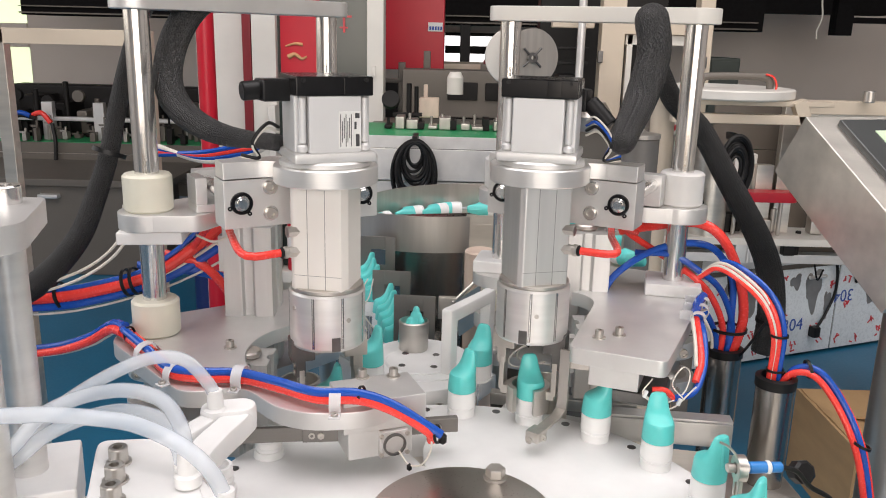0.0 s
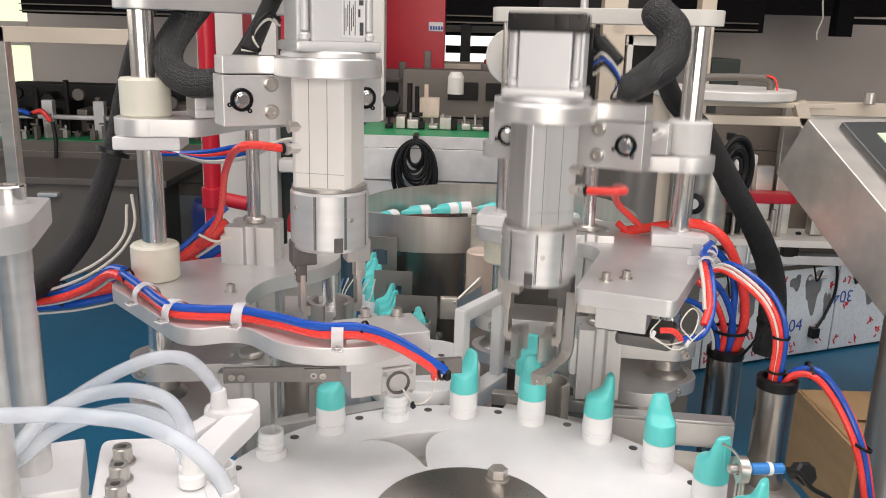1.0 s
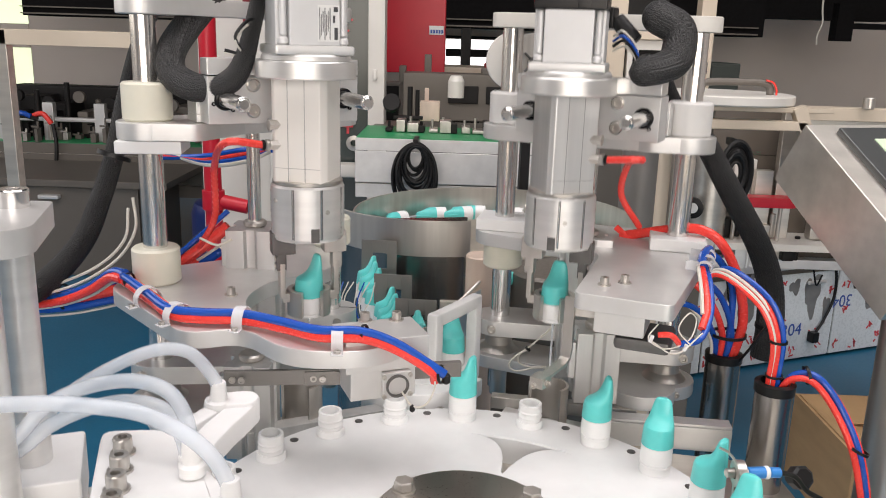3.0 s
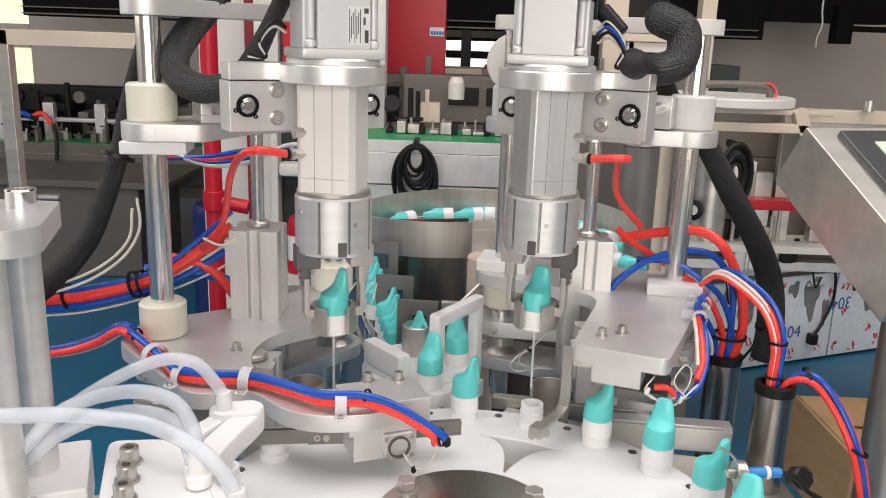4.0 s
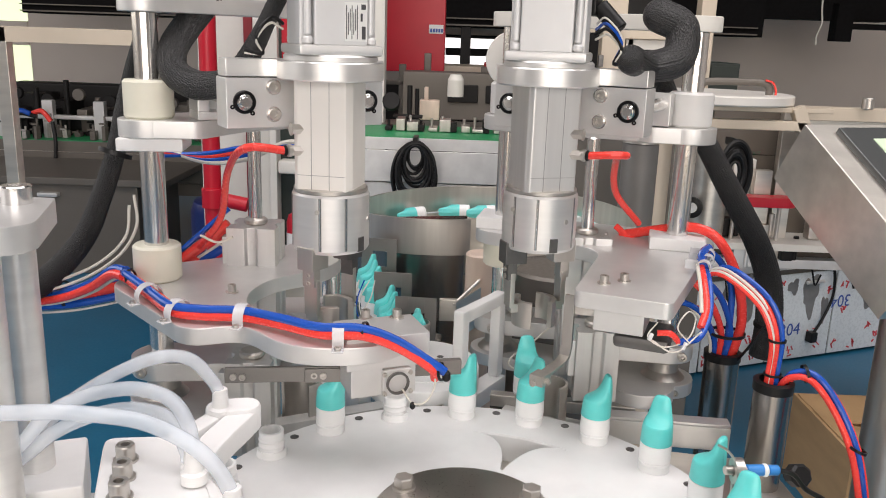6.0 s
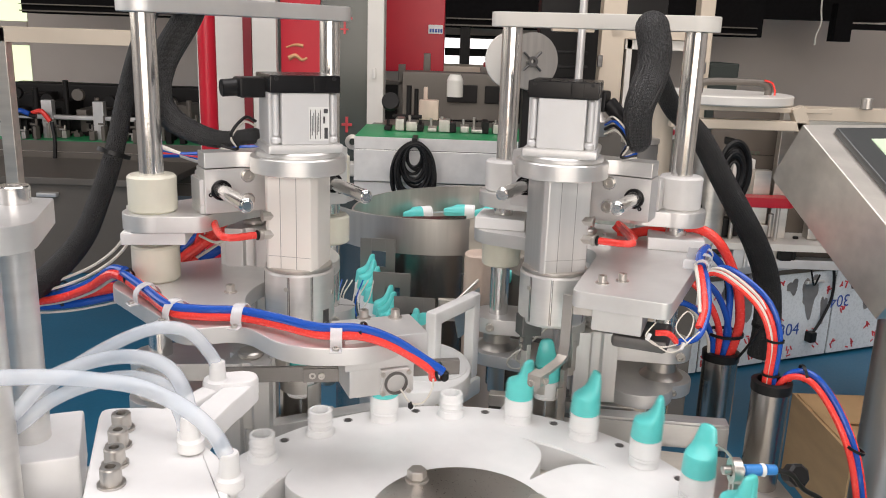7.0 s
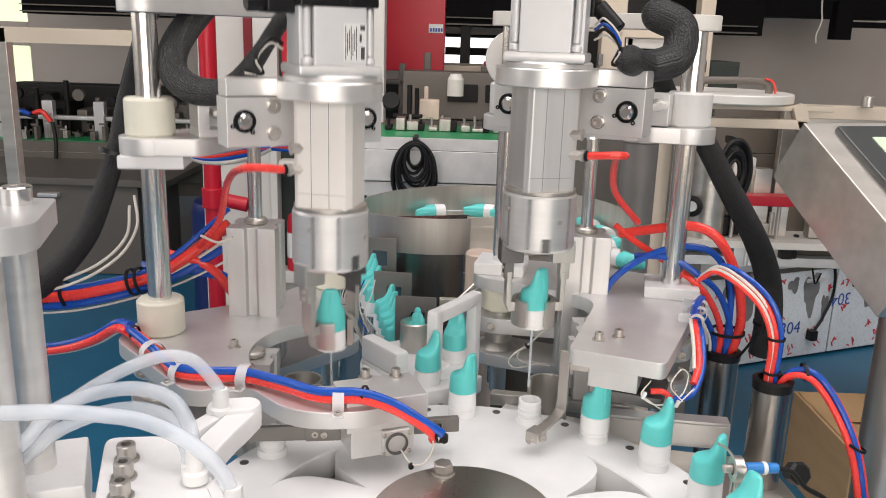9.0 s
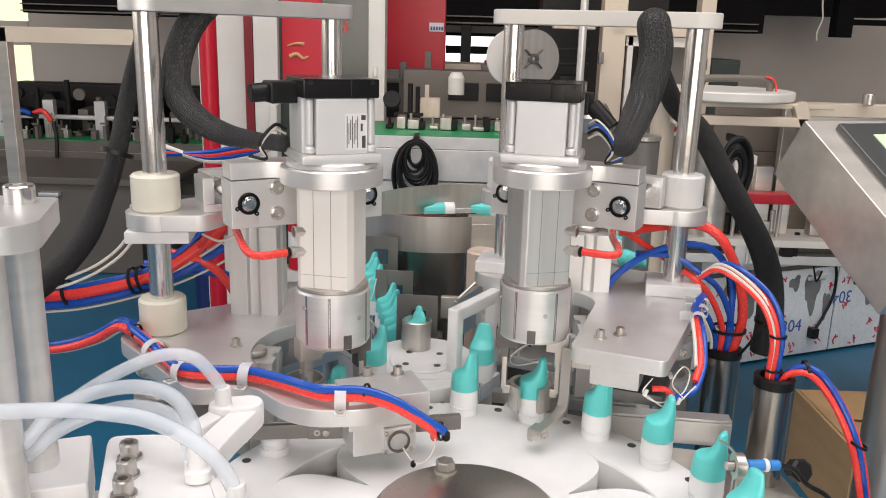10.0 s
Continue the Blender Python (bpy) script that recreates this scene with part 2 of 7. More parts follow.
def rod(r, z0, z1, cx=0.0, cy=0.0, c=0.0015, n=32):
    return lathe([(0, z0), (r - c, z0), (r, z0 + c), (r, z1 - c), (r - c, z1), (0, z1)], n, cx, cy)


def along(a, b):
    """A pose that lays z along a to b, with its origin at a."""
    a, b = Vector(a), Vector(b)
    return Matrix.Translation(a) @ (b - a).to_track_quat("Z", "Y").to_matrix().to_4x4()


def bar(a, b, r, n=20, c=0.0008):
    return moved(rod(r, 0, (Vector(b) - Vector(a)).length, c=c, n=n), along(a, b))


def prism(outline, z0, z1, bevel=0.0015):
    """An outline (x, y) raised from z0 to z1 with softened rims."""
    bm = bmesh.new()
    low = [bm.verts.new((x, y, z0)) for x, y in outline]
    f = bm.faces.new(low)
    up = bmesh.ops.extrude_face_region(bm, geom=[f])["geom"]
    bmesh.ops.translate(bm, vec=(0, 0, z1 - z0), verts=[v for v in up if isinstance(v, bmesh.types.BMVert)])
    bmesh.ops.recalc_face_normals(bm, faces=bm.faces)
    if bevel:
        flat = [e for e in bm.edges if abs(e.verts[0].co.z - e.verts[1].co.z) < 1e-7]
        bmesh.ops.bevel(bm, geom=flat, offset=bevel, segments=2, affect="EDGES", profile=0.5)
    return bm


def rounded(points, radius, n=6):
    """The outline through points with its corners rounded (radius: one number or one for each corner)."""
    out = []
    for k, p in enumerate(points):
        r = radius[k] if isinstance(radius, (list, tuple)) else radius
        p, a, b = Vector(p), Vector(points[k - 1]), Vector(points[(k + 1) % len(points)])
        da, db = (a - p), (b - p)
        r = min(r, da.length * 0.48, db.length * 0.48)
        s, e = p + da.normalized() * r, p + db.normalized() * r
        for i in range(n + 1):
            t = i / n
            out.append(tuple(s * (1 - t) ** 2 + p * 2 * t * (1 - t) + e * t * t))
    return out


def stadium(a, b, r, n=14):
    a, b = Vector(a), Vector(b)
    w = math.atan2(b.y - a.y, b.x - a.x)
    pts = [(b.x + r * math.cos(w + t), b.y + r * math.sin(w + t)) for t in np.linspace(-math.pi / 2, math.pi / 2, n)]
    pts += [(a.x + r * math.cos(w + t), a.y + r * math.sin(w + t)) for t in np.linspace(math.pi / 2, 3 * math.pi / 2, n)]
    return pts


def smooth_line(points, n=10):
    """A Catmull-Rom line through the points."""
    p = [Vector(q) for q in points]
    p = [p[0] * 2 - p[1]] + p + [p[-1] * 2 - p[-2]]
    out = []
    for k in range(1, len(p) - 2):
        for i in range(n):
            t = i / n
            a, b, c, d = p[k - 1], p[k], p[k + 1], p[k + 2]
            out.append(0.5 * ((2 * b) + (c - a) * t + (2 * a - 5 * b + 4 * c - d) * t * t + (3 * b - a - 3 * c + d) * t ** 3))
    out.append(p[-2])
    return out


def hose(points, r, n=10, sides=12, wobble=0.0, rib=0.0):
    """A round hose swept along a smooth line; r: one radius or one for each end."""
    line = smooth_line(points, n)
    bm = bmesh.new()
    rings = []
    side = Vector((0.3, 0.2, 1)).normalized()
    for k, p in enumerate(line):
        d = (line[min(k + 1, len(line) - 1)] - line[max(k - 1, 0)]).normalized()
        side = (side - d * side.dot(d)).normalized()
        other = d.cross(side)
        rr = r if not isinstance(r, tuple) else r[0] + (r[1] - r[0]) * k / (len(line) - 1)
        rr *= 1 + wobble * math.sin(k * 1.7)
        rings.append([bm.verts.new(p + (side * math.cos(a) + other * math.sin(a)) * rr * (1 - rib * (i % 2) + rib * 0.5 * ((i // 2 + k) % 2))) for i, a in ((i, 2 * math.pi * i / sides) for i in range(sides))])
    for a, b in zip(rings, rings[1:]):
        for i in range(sides):
            j = (i + 1) % sides
            bm.faces.new((a[i], a[j], b[j], b[i]))
    bm.faces.new(rings[0]), bm.faces.new(rings[-1])
    return bm


def cap_screw(r, h):
    """A socket head screw with its recess."""
    return lathe([(0, 0), (r, 0), (r, h * 0.92), (r * 0.92, h), (r * 0.5, h), (r * 0.46, h * 0.45), (0, h * 0.4)], 20)


SIDEWAYS = Matrix(((0, 0, 1, 0), (1, 0, 0, 0), (0, 1, 0, 0), (0, 0, 0, 1)))


def polar(cx, cy, f, n=120):
    return [(cx + f(a) * math.sin(a), cy + f(a) * math.cos(a)) for a in (2 * math.pi * k / n for k in range(n))]

# ---- the machine's rhythm ----
def table(rows):
    ts, vs = zip(*rows)
    return lambda t: float(np.interp(t, ts, vs))


LIFT_L = table([(0, 0), (0.58, 0), (0.7, 0.35), (0.8, 0.68), (0.9, 0.97), (1.0, 1), (1.5, 1), (1.6, 0.8), (1.7, 0.52), (1.8, 0.28), (1.9, 0.03), (2.0, 0),
                (2.4, 0), (2.5, 0.13), (2.6, 0.4), (2.7, 0.83), (2.8, 1), (4.0, 1), (4.1, 0.9), (4.2, 0.62), (4.3, 0.33), (4.4, 0.13), (4.5, 0.03), (4.6, 0),
                (5.58, 0), (5.7, 0.26), (5.8, 0.65), (5.9, 0.95), (6.0, 1), (6.5, 1), (6.6, 0.8), (6.7, 0.6), (6.8, 0.38), (6.9, 0.1), (7.0, 0),
                (7.45, 0), (7.5, 0.02), (7.6, 0.36), (7.7, 0.72), (7.8, 0.96), (7.9, 1), (8.85, 1), (8.9, 0.98), (9.0, 0.82), (9.1, 0.53), (9.2, 0.28), (9.3, 0.12), (9.4, 0.02), (9.5, 0), (10, 0)])
LIFT_R = table([(0, 0), (0.75, 0), (0.8, 0.06), (0.9, 0.33), (1.0, 0.62), (1.1, 0.97), (1.2, 1), (1.8, 1), (1.9, 0.78), (2.0, 0.5), (2.1, 0.27), (2.2, 0.05), (2.3, 0),
                (2.7, 0), (2.8, 0.2), (2.9, 0.55), (3.0, 0.9), (3.1, 1), (4.05, 1), (4.15, 0.92), (4.25, 0.75), (4.35, 0.52), (4.4, 0.4), (4.5, 0.14), (4.6, 0.03), (4.7, 0),
                (5.55, 0), (5.7, 0.27), (5.8, 0.6), (5.9, 0.9), (6.0, 1), (6.6, 1), (6.7, 0.8), (6.8, 0.5), (6.9, 0.2), (7.0, 0.02), (7.1, 0),
                (7.5, 0), (7.6, 0.2), (7.7, 0.53), (7.8, 0.77), (7.9, 0.97), (8.0, 1), (8.9, 1), (9.0, 0.99), (9.1, 0.86), (9.2, 0.58), (9.3, 0.3), (9.4, 0.1), (9.5, 0), (10, 0)])
BACK_L = table([(0, 0), (1.05, 0), (1.1, 0.08), (1.2, 0.42), (1.3, 0.84), (1.4, 1), (2.85, 1), (3.0, 0.7), (3.2, 0.1), (3.3, 0), (6.05, 0), (6.2, 0.42), (6.4, 1),
                (7.95, 1), (8.0, 0.88), (8.1, 0.55), (8.2, 0.18), (8.3, 0.05), (8.4, 0), (10, 0)])
BACK_R = table([(0, 0), (1.3, 0), (1.4, 0.35), (1.5, 0.8), (1.6, 1), (3.1, 1), (3.2, 0.7), (3.4, 0.1), (3.5, 0), (6.05, 0), (6.2, 0.42), (6.4, 1),
                (8.0, 1), (8.1, 0.75), (8.2, 0.35), (8.3, 0.08), (8.4, 0), (10, 0)])
PLATE_L = table([(0, 0), (0.45, 0), (0.55, 0.35), (0.6, 0.7), (0.7, 1), (3.65, 1), (3.8, 0.58), (3.9, 0.15), (4.0, 0), (5.5, 0), (5.6, 0.5), (5.7, 0.95), (5.8, 1),
                 (8.6, 1), (8.7, 0.6), (8.8, 0.12), (8.9, 0), (10, 0)])
PLATE_R = table([(0, 0), (0.75, 0), (0.85, 0.25), (0.9, 0.6), (1.0, 1), (3.8, 1), (3.9, 0.55), (4.0, 0.14), (4.1, 0), (5.55, 0), (5.6, 0.15), (5.7, 0.64), (5.8, 1),
                 (8.7, 1), (8.8, 0.35), (8.9, 0.08), (9.0, 0), (10, 0)])
DIAL = table([(0, 0), (1.85, 0), (1.9, 0.02), (2.0, 0.09), (2.1, 0.33), (2.2, 0.47), (2.3, 0.52), (2.4, 0.58), (2.5, 0.74), (2.6, 0.98), (2.65, 1),
              (6.8, 1), (6.9, 1.16), (7.0, 1.43), (7.1, 1.5), (7.25, 1.52), (7.3, 1.57), (7.4, 1.85), (7.5, 2), (10, 2)])
NOZZLE = table([(0, 0), (1.25, 0), (1.3, 0.15), (1.4, 0.7), (1.5, 0.98), (1.55, 1), (2.85, 1), (2.95, 0.6), (3.05, 0.15), (3.15, 0), (6.2, 0), (6.3, 0.3), (6.4, 0.8), (6.5, 1), (7.65, 1), (7.8, 0.78), (7.9, 0.35), (8.0, 0.02), (8.05, 0), (10, 0)])
ARCH = table([(0, 0.6), (0.5, 1), (1.1, 1), (1.45, 0), (4.7, 0), (5.0, 0.78), (5.3, 1), (6.1, 1), (6.5, 0), (9.5, 0), (9.8, 0.5), (10, 0.72)])
TICKS = [k / 10 for k in range(101)]
LIFT, PLATE_RISE = 0.080, 0.050
RETRACT = {-1: 0.068, 1: 0.050}
AXIS_L, AXIS_R, TURN_L, TURN_R = (-0.0895, 0.642), (0.078, 0.670), 31, -27
FLANGE_Z, PUMP_Z = 1.175, 0.955
DIAL_C, SLOT_R, SLOT_0, PITCH = (0.021, 0.5004), 0.1802, -57.09, 19.06


def head_place(side, t):
    """Where a capping head's axis stands and how high it is lifted."""
    axis, turn, lift, back = (AXIS_L, TURN_L, LIFT_L, BACK_L) if side < 0 else (AXIS_R, TURN_R, LIFT_R, BACK_R)
    b, a = back(t) * RETRACT[side], radians(turn)
    return axis[0] - math.sin(a) * b, axis[1] + math.cos(a) * b, lift(t) * LIFT


def slot_place(index, t):
    a = radians(SLOT_0 + PITCH * (index + 2 * DIAL(t)))
    return DIAL_C[0] + SLOT_R * math.sin(a), DIAL_C[1] + SLOT_R * math.cos(a), math.degrees(a)


def changing(fn):
    """The ticks at which a moving thing needs a key: where it changes, and the ends of each rest."""
    keep = []
    for k, t in enumerate(TICKS):
        here = fn(t)
        before = fn(TICKS[k - 1]) if k else None
        after = fn(TICKS[k + 1]) if k < 100 else None
        if before is None or after is None or here != before or here != after:
            keep.append(t)
    return keep


MOVES = []


def keyed(ob, place):
    """Notes that ob follows place(t), a pose, for motions()."""
    MOVES.append((ob, place))


# ---- hall ----
def structure(name, bm, material, label, category):
    return tagged(mesh_object(name, bm, material), label, category, kind="structure")


structure("floor", box(-6, 6, -5, 9, -0.1, 0), FLOOR_BLUE, "glossy blue epoxy factory floor with scuffs", "floor")
structure("floor_stripe", box(-1.0, 0.6, 3.05, 3.16, 0.002, 0.006), YELLOW, "yellow painted safety line on the blue floor", "floor marking")
structure("wall_far", joined(
    box(-6, -4.55, 8, 8.2, 0, 4.5), box(-4.02, -0.10, 8, 8.2, 0, 4.5), box(-4.55, -4.02, 8, 8.2, 1.75, 4.5), box(-4.55, -4.02, 8, 8.2, 0, 0.64), box(-4.55, -4.02, 7.98, 8.1, 1.06, 1.28),
    box(-0.10, 0.9, 8, 8.2, 0, 0.97), box(0.9, 6, 8, 8.2, 0, 4.5), box(-0.10, 0.9, 8, 8.2, 1.26, 4.5)), WALL, "grey plastered hall wall with window openings", "wall")
structure("wall_left", joined(box(-6.2, -6, -5, -2.5, 0, 4.5), box(-6.2, -6, 4.5, 8.2, 0, 4.5), box(-6.2, -6, -2.5, 4.5, 0, 1.2), box(-6.2, -6, -2.5, 4.5, 4.0, 4.5)), WALL, "grey plastered hall wall with a long window opening", "wall")
structure("wall_right", box(6, 6.2, -5, 8.2, 0, 4.5), WALL, "grey plastered hall wall", "wall")
# unseen openings, added to let the front and top lights in
structure("wall_behind", joined(box(-6, -1.9, -5.2, -5, 0, 4.5), box(3.1, 6, -5.2, -5, 0, 4.5), box(-1.9, 3.1, -5.2, -5, 4.0, 4.5)), WALL, "unseen grey plastered hall wall with an opening added for light", "wall")
structure("ceiling", joined(box(-6, -2.8, -5, 8.2, 4.5, 4.7), box(3.2, 6, -5, 8.2, 4.5, 4.7), box(-2.8, 3.2, -5, -1.1, 4.5, 4.7), box(-2.8, 3.2, 1.9, 8.2, 4.5, 4.7)), CEIL, "blackened steel roof with an unseen opening added for light", "ceiling")
structure("backdrop", joined(box(-0.3, 1.0, 8.6, 8.62, 0.6, 1.6)), SKYPANE, "overexposed daylight outside the windows", "backdrop")
structure("backdrop_garden", joined(box(-5.2, -3.6, 8.6, 8.62, 0.3, 2.0)), GREENPANE, "overexposed greenery outside the window", "backdrop")
for k, (x0, x1, z0, z1) in enumerate([(-0.09, 0.05, 1.17, 1.26), (0.07, 0.40, 1.17, 1.26), (-0.09, 0.05, 0.98, 1.10), (0.07, 0.40, 0.98, 1.10)]):
    w = structure("window_%d" % (k + 1), joined(box(x0, x1, 7.97, 8.03, z1, z1 + 0.03), box(x0, x1, 7.97, 8.03, z0 - 0.04, z0), box(x1, x1 + 0.022, 7.97, 8.03, z0 - 0.04, z1 + 0.03)), DARK_PANEL,
                  "dark-framed hall window against bright daylight", "window")
structure("beam", joined(box(-3.2, 2.25, 6.3, 6.6, 1.34, 2.6), box(2.25, 3.2, 6.4, 6.6, 1.48, 2.6), box(2.78, 2.90, 6.3, 6.42, 1.33, 1.6), box(2.9, 6.0, 6.3, 6.4, 1.42, 1.46)), CEIL, "dark mezzanine girder under the roof", "beam")
structure("ledge", joined(box(-3.2, 2.2, 6.26, 6.3, 1.352, 1.362), box(-3.2, 2.2, 6.26, 6.3, 1.40, 1.408)), GREY_PANEL, "pale edge trims of the mezzanine", "trim")


# ---- dial table ----
def build_table():
    t = thing("machine_table", "stainless steel base of the filling machine", "machine base")
    part("tabletop", joined(prism(rounded([(-0.30, 0.16), (0.33, 0.16), (0.30, 0.69), (0.12, 0.72), (-0.07, 0.72), (-0.20, 0.60), (-0.30, 0.56)], 0.02), 0.895, 0.91)), STEEL_H, t, "brushed steel deck plate")
    part("cabinet", box(-0.27, 0.28, 0.2, 0.52, 0.12, 0.895, 0.006), STEEL_H, t)
    for x, y in ((-0.24, 0.23), (0.24, 0.23), (-0.24, 0.5), (0.24, 0.5)):
        part("foot", rod(0.025, 0, 0.121, x, y), DARK_STEEL, t)
    part("guard_rail", joined(moved(box(-0.065, 0.058, -0.003, 0.003, 0, 0.0225, 0.0006), pose(0.213, 0.713, 0.911, 0, 0, -6)),
                              moved(box(-0.065, 0.058, 0.0, 0.016, 0.0228, 0.0252, 0.0005), pose(0.213, 0.712, 0.911, 0, 0, -6))), ALU, t, "slim aluminium guard rail with a folded top")
    part("cross_bar", moved(box(-0.11, 0.03, -0.006, 0.006, 0, 0.012, 0.0008), pose(0.16, 0.745, 0.925, 0, 0, -8)), STEEL, t)
    part("guard_rail", moved(joined(box(-0.075, 0.06, -0.008, 0.008, 0, 0.028, 0.001), box(-0.07, 0.05, -0.03, -0.01, 0.0, 0.012, 0.001)), pose(-0.1, 0.695, 0.912, 0, 0, 26)), ALU_PROFILE, t)
    part("support_block", joined(box(-0.026, 0.012, 0.700, 0.716, 0.91, 0.938, 0.001)), ALU, t)
    for x in (-0.016, 0.002):
        part("screw", moved(cap_screw(0.0042, 0.007), pose(x, 0.708, 0.938)), STEEL, t)
        part("screw", moved(cap_screw(0.0024, 0.002), pose(x + 0.003, 0.6998, 0.925, 90, 0, 0)), STEEL, t)
    return t


NOTCHES = (-18.5, 104, -131)


def petal(a):
    """Radius of the centre plate: wide lobes parted by narrow notches."""
    d = min(abs((math.degrees(a) - k + 180) % 360 - 180) for k in NOTCHES)
    return 0.1512 - 0.066 * math.exp(-(d / 5.0) ** 1.1)


def build_dial():
    d = thing("indexing_dial", "white acetal indexing dial carrying bottles round its rim", "turntable", pose(*DIAL_C, 0.91))
    ring = bmesh.new()
    n = 160
    prof = lambda a: [(0.1490, 0.012), (0.1490, 0.0385), (0.1500, 0.040), (0.1975, 0.040), (0.2, 0.0375), (0.2, 0.012)]
    rows = [[ring.verts.new((r * math.sin(a), r * math.cos(a), z)) for r, z in prof(a)] for a in (2 * math.pi * k / n for k in range(n))]
    for k in range(n):
        a, b = rows[k], rows[(k + 1) % n]
        for i in range(6):
            j = (i + 1) % 6
            ring.faces.new((a[i], a[j], b[j], b[i]))
    part("rim_plate", ring, NYLON, d, "white acetal rim plate")
    part("floor_plate", lathe([(0, 0), (0.19, 0), (0.19, 0.016), (0, 0.016)], 64), STEEL_H, d, "grey plate in the gaps")
    part("rosette", prism(polar(0, 0, petal, 300), 0.017, 0.0402, 0.0003), NYLON, d, "three-lobed white centre plate")
    part("hub", lathe([(0, 0.046), (0.062, 0.046), (0.0635, 0.0475), (0.0635, 0.0525), (0.0615, 0.0545), (0.012, 0.0555), (0, 0.0555)], 64), TURNED, d, "turned stainless hub disc")
    for a in (-93, 27, 147):
        a = radians(a)
        part("hub_bolt", moved(joined(rod(0.0072, 0.001, 0.008, n=6, c=0.0008), lathe([(0, -0.001), (0.0085, -0.001), (0.0085, 0.001), (0, 0.001)], 20)), pose(0.052 * math.sin(a), 0.052 * math.cos(a), 0.0555)), STEEL, d)
    for k in range(19):
        a = radians(SLOT_0 + PITCH * (k + 0.5 - 4))
        part("dowel_hole", lathe([(0, 0), (0.0036, 0), (0.0036, 0.0004), (0.0026, 0.0004), (0.0022, 0.0001), (0, 0.0001)], 16, 0.188 * math.sin(a), 0.188 * math.cos(a)), DARK_STEEL, d, at=pose(0, 0, 0.0402))
    keyed(d, lambda t: pose(*DIAL_C, 0.91, 0, 0, -2 * PITCH * DIAL(t)))
    return d


def loft(sections, n=24):
    """A body through ellipses (cx, rx, ry, z)."""
    bm = bmesh.new()
    rings = [[bm.verts.new((cx + rx * math.cos(2 * math.pi * k / n), ry * math.sin(2 * math.pi * k / n), z)) for k in range(n)] for cx, rx, ry, z in sections]
    for a, b in zip(rings, rings[1:]):
        for k in range(n):
            j = (k + 1) % n
            bm.faces.new((a[k], a[j], b[j], b[k]))
    bm.faces.new(rings[0]), bm.faces.new(rings[-1])
    return bm


BOTTLE = thing("bottle", "small white plastic bottle with a threaded neck in the dial", "bottle", pose(0, 0, -5), "bottles on the dial")
part("shoulder", lathe([(0, -0.036), (0.0125, -0.036), (0.0120, -0.034), (0.0120, 0.0), (0.0119, 0.003), (0.0110, 0.0055), (0, 0.0062)], 28), BOTTLE_WHITE, BOTTLE)
part("neck", lathe([(0.0098, 0.005), (0.0098, 0.008), (0.0105, 0.0092), (0.0099, 0.0105), (0.0099, 0.0125), (0.0105, 0.0137), (0.0098, 0.015), (0.0098, 0.0205), (0.0094, 0.021), (0.0075, 0.021), (0.0072, 0.012), (0, 0.012)], 28), BOTTLE_WHITE, BOTTLE, "threaded white neck")

PUMP = thing("spray_pump", "teal nasal spray cap on a white collar", "spray cap", pose(0, 0, -5.5), "spray caps")
part("collar", lathe([(0, 0.0005), (0.0108, 0.0005), (0.0122, 0.001), (0.0124, 0.003), (0.0118, 0.0034), (0.0118, 0.0048), (0.0124, 0.0052), (0.0121, 0.0175), (0.0115, 0.0182), (0, 0.0182)], 28), BOTTLE_WHITE, PUMP, "white screw collar")
part("cap", loft([(0, 0.0119, 0.0119, 0.0180), (0, 0.0124, 0.0124, 0.0186), (0.0, 0.0123, 0.0123, 0.0200), (0.0003, 0.0117, 0.0118, 0.0310), (0.0008, 0.0111, 0.0114, 0.0335), (0.0024, 0.0094, 0.0109, 0.0352), (0.0040, 0.0077, 0.0102, 0.0368),
                  (0.0054, 0.0061, 0.0094, 0.0392), (0.0064, 0.0049, 0.0086, 0.0424), (0.0072, 0.0039, 0.0077, 0.0466), (0.0077, 0.0031, 0.0067, 0.0506), (0.0079, 0.0025, 0.0057, 0.0528), (0.0080, 0.0014, 0.0036, 0.0540)]), TEAL, PUMP, "teal moulded nozzle cap")
part("ridge", loft([(0.0086, 0.0028, 0.0022, 0.0250), (0.0094, 0.0032, 0.0024, 0.0340), (0.0098, 0.0022, 0.0019, 0.0440), (0.0098, 0.0012, 0.0012, 0.0515)], 12), TEAL, PUMP)
part("dip_tube", rod(0.0011, -0.055, 0.001, n=8, c=0.0002), TUBE_CLEAR, PUMP, "thin milky dip tube")


def build_bottles():
    for index in range(-4, 9):
        b = copy_thing(BOTTLE, pose(0, 0, 0))
        b.name = "bottle"
        keyed(b, lambda t, i=index: pose(*slot_place(i, t)[:2], 0.950, 0, 0, -slot_place(i, t)[2]))


def pump_on(index, twist):
    return lambda t: pose(*slot_place(index, t)[:2], PUMP_Z, 0, 0, twist - slot_place(index, t)[2])


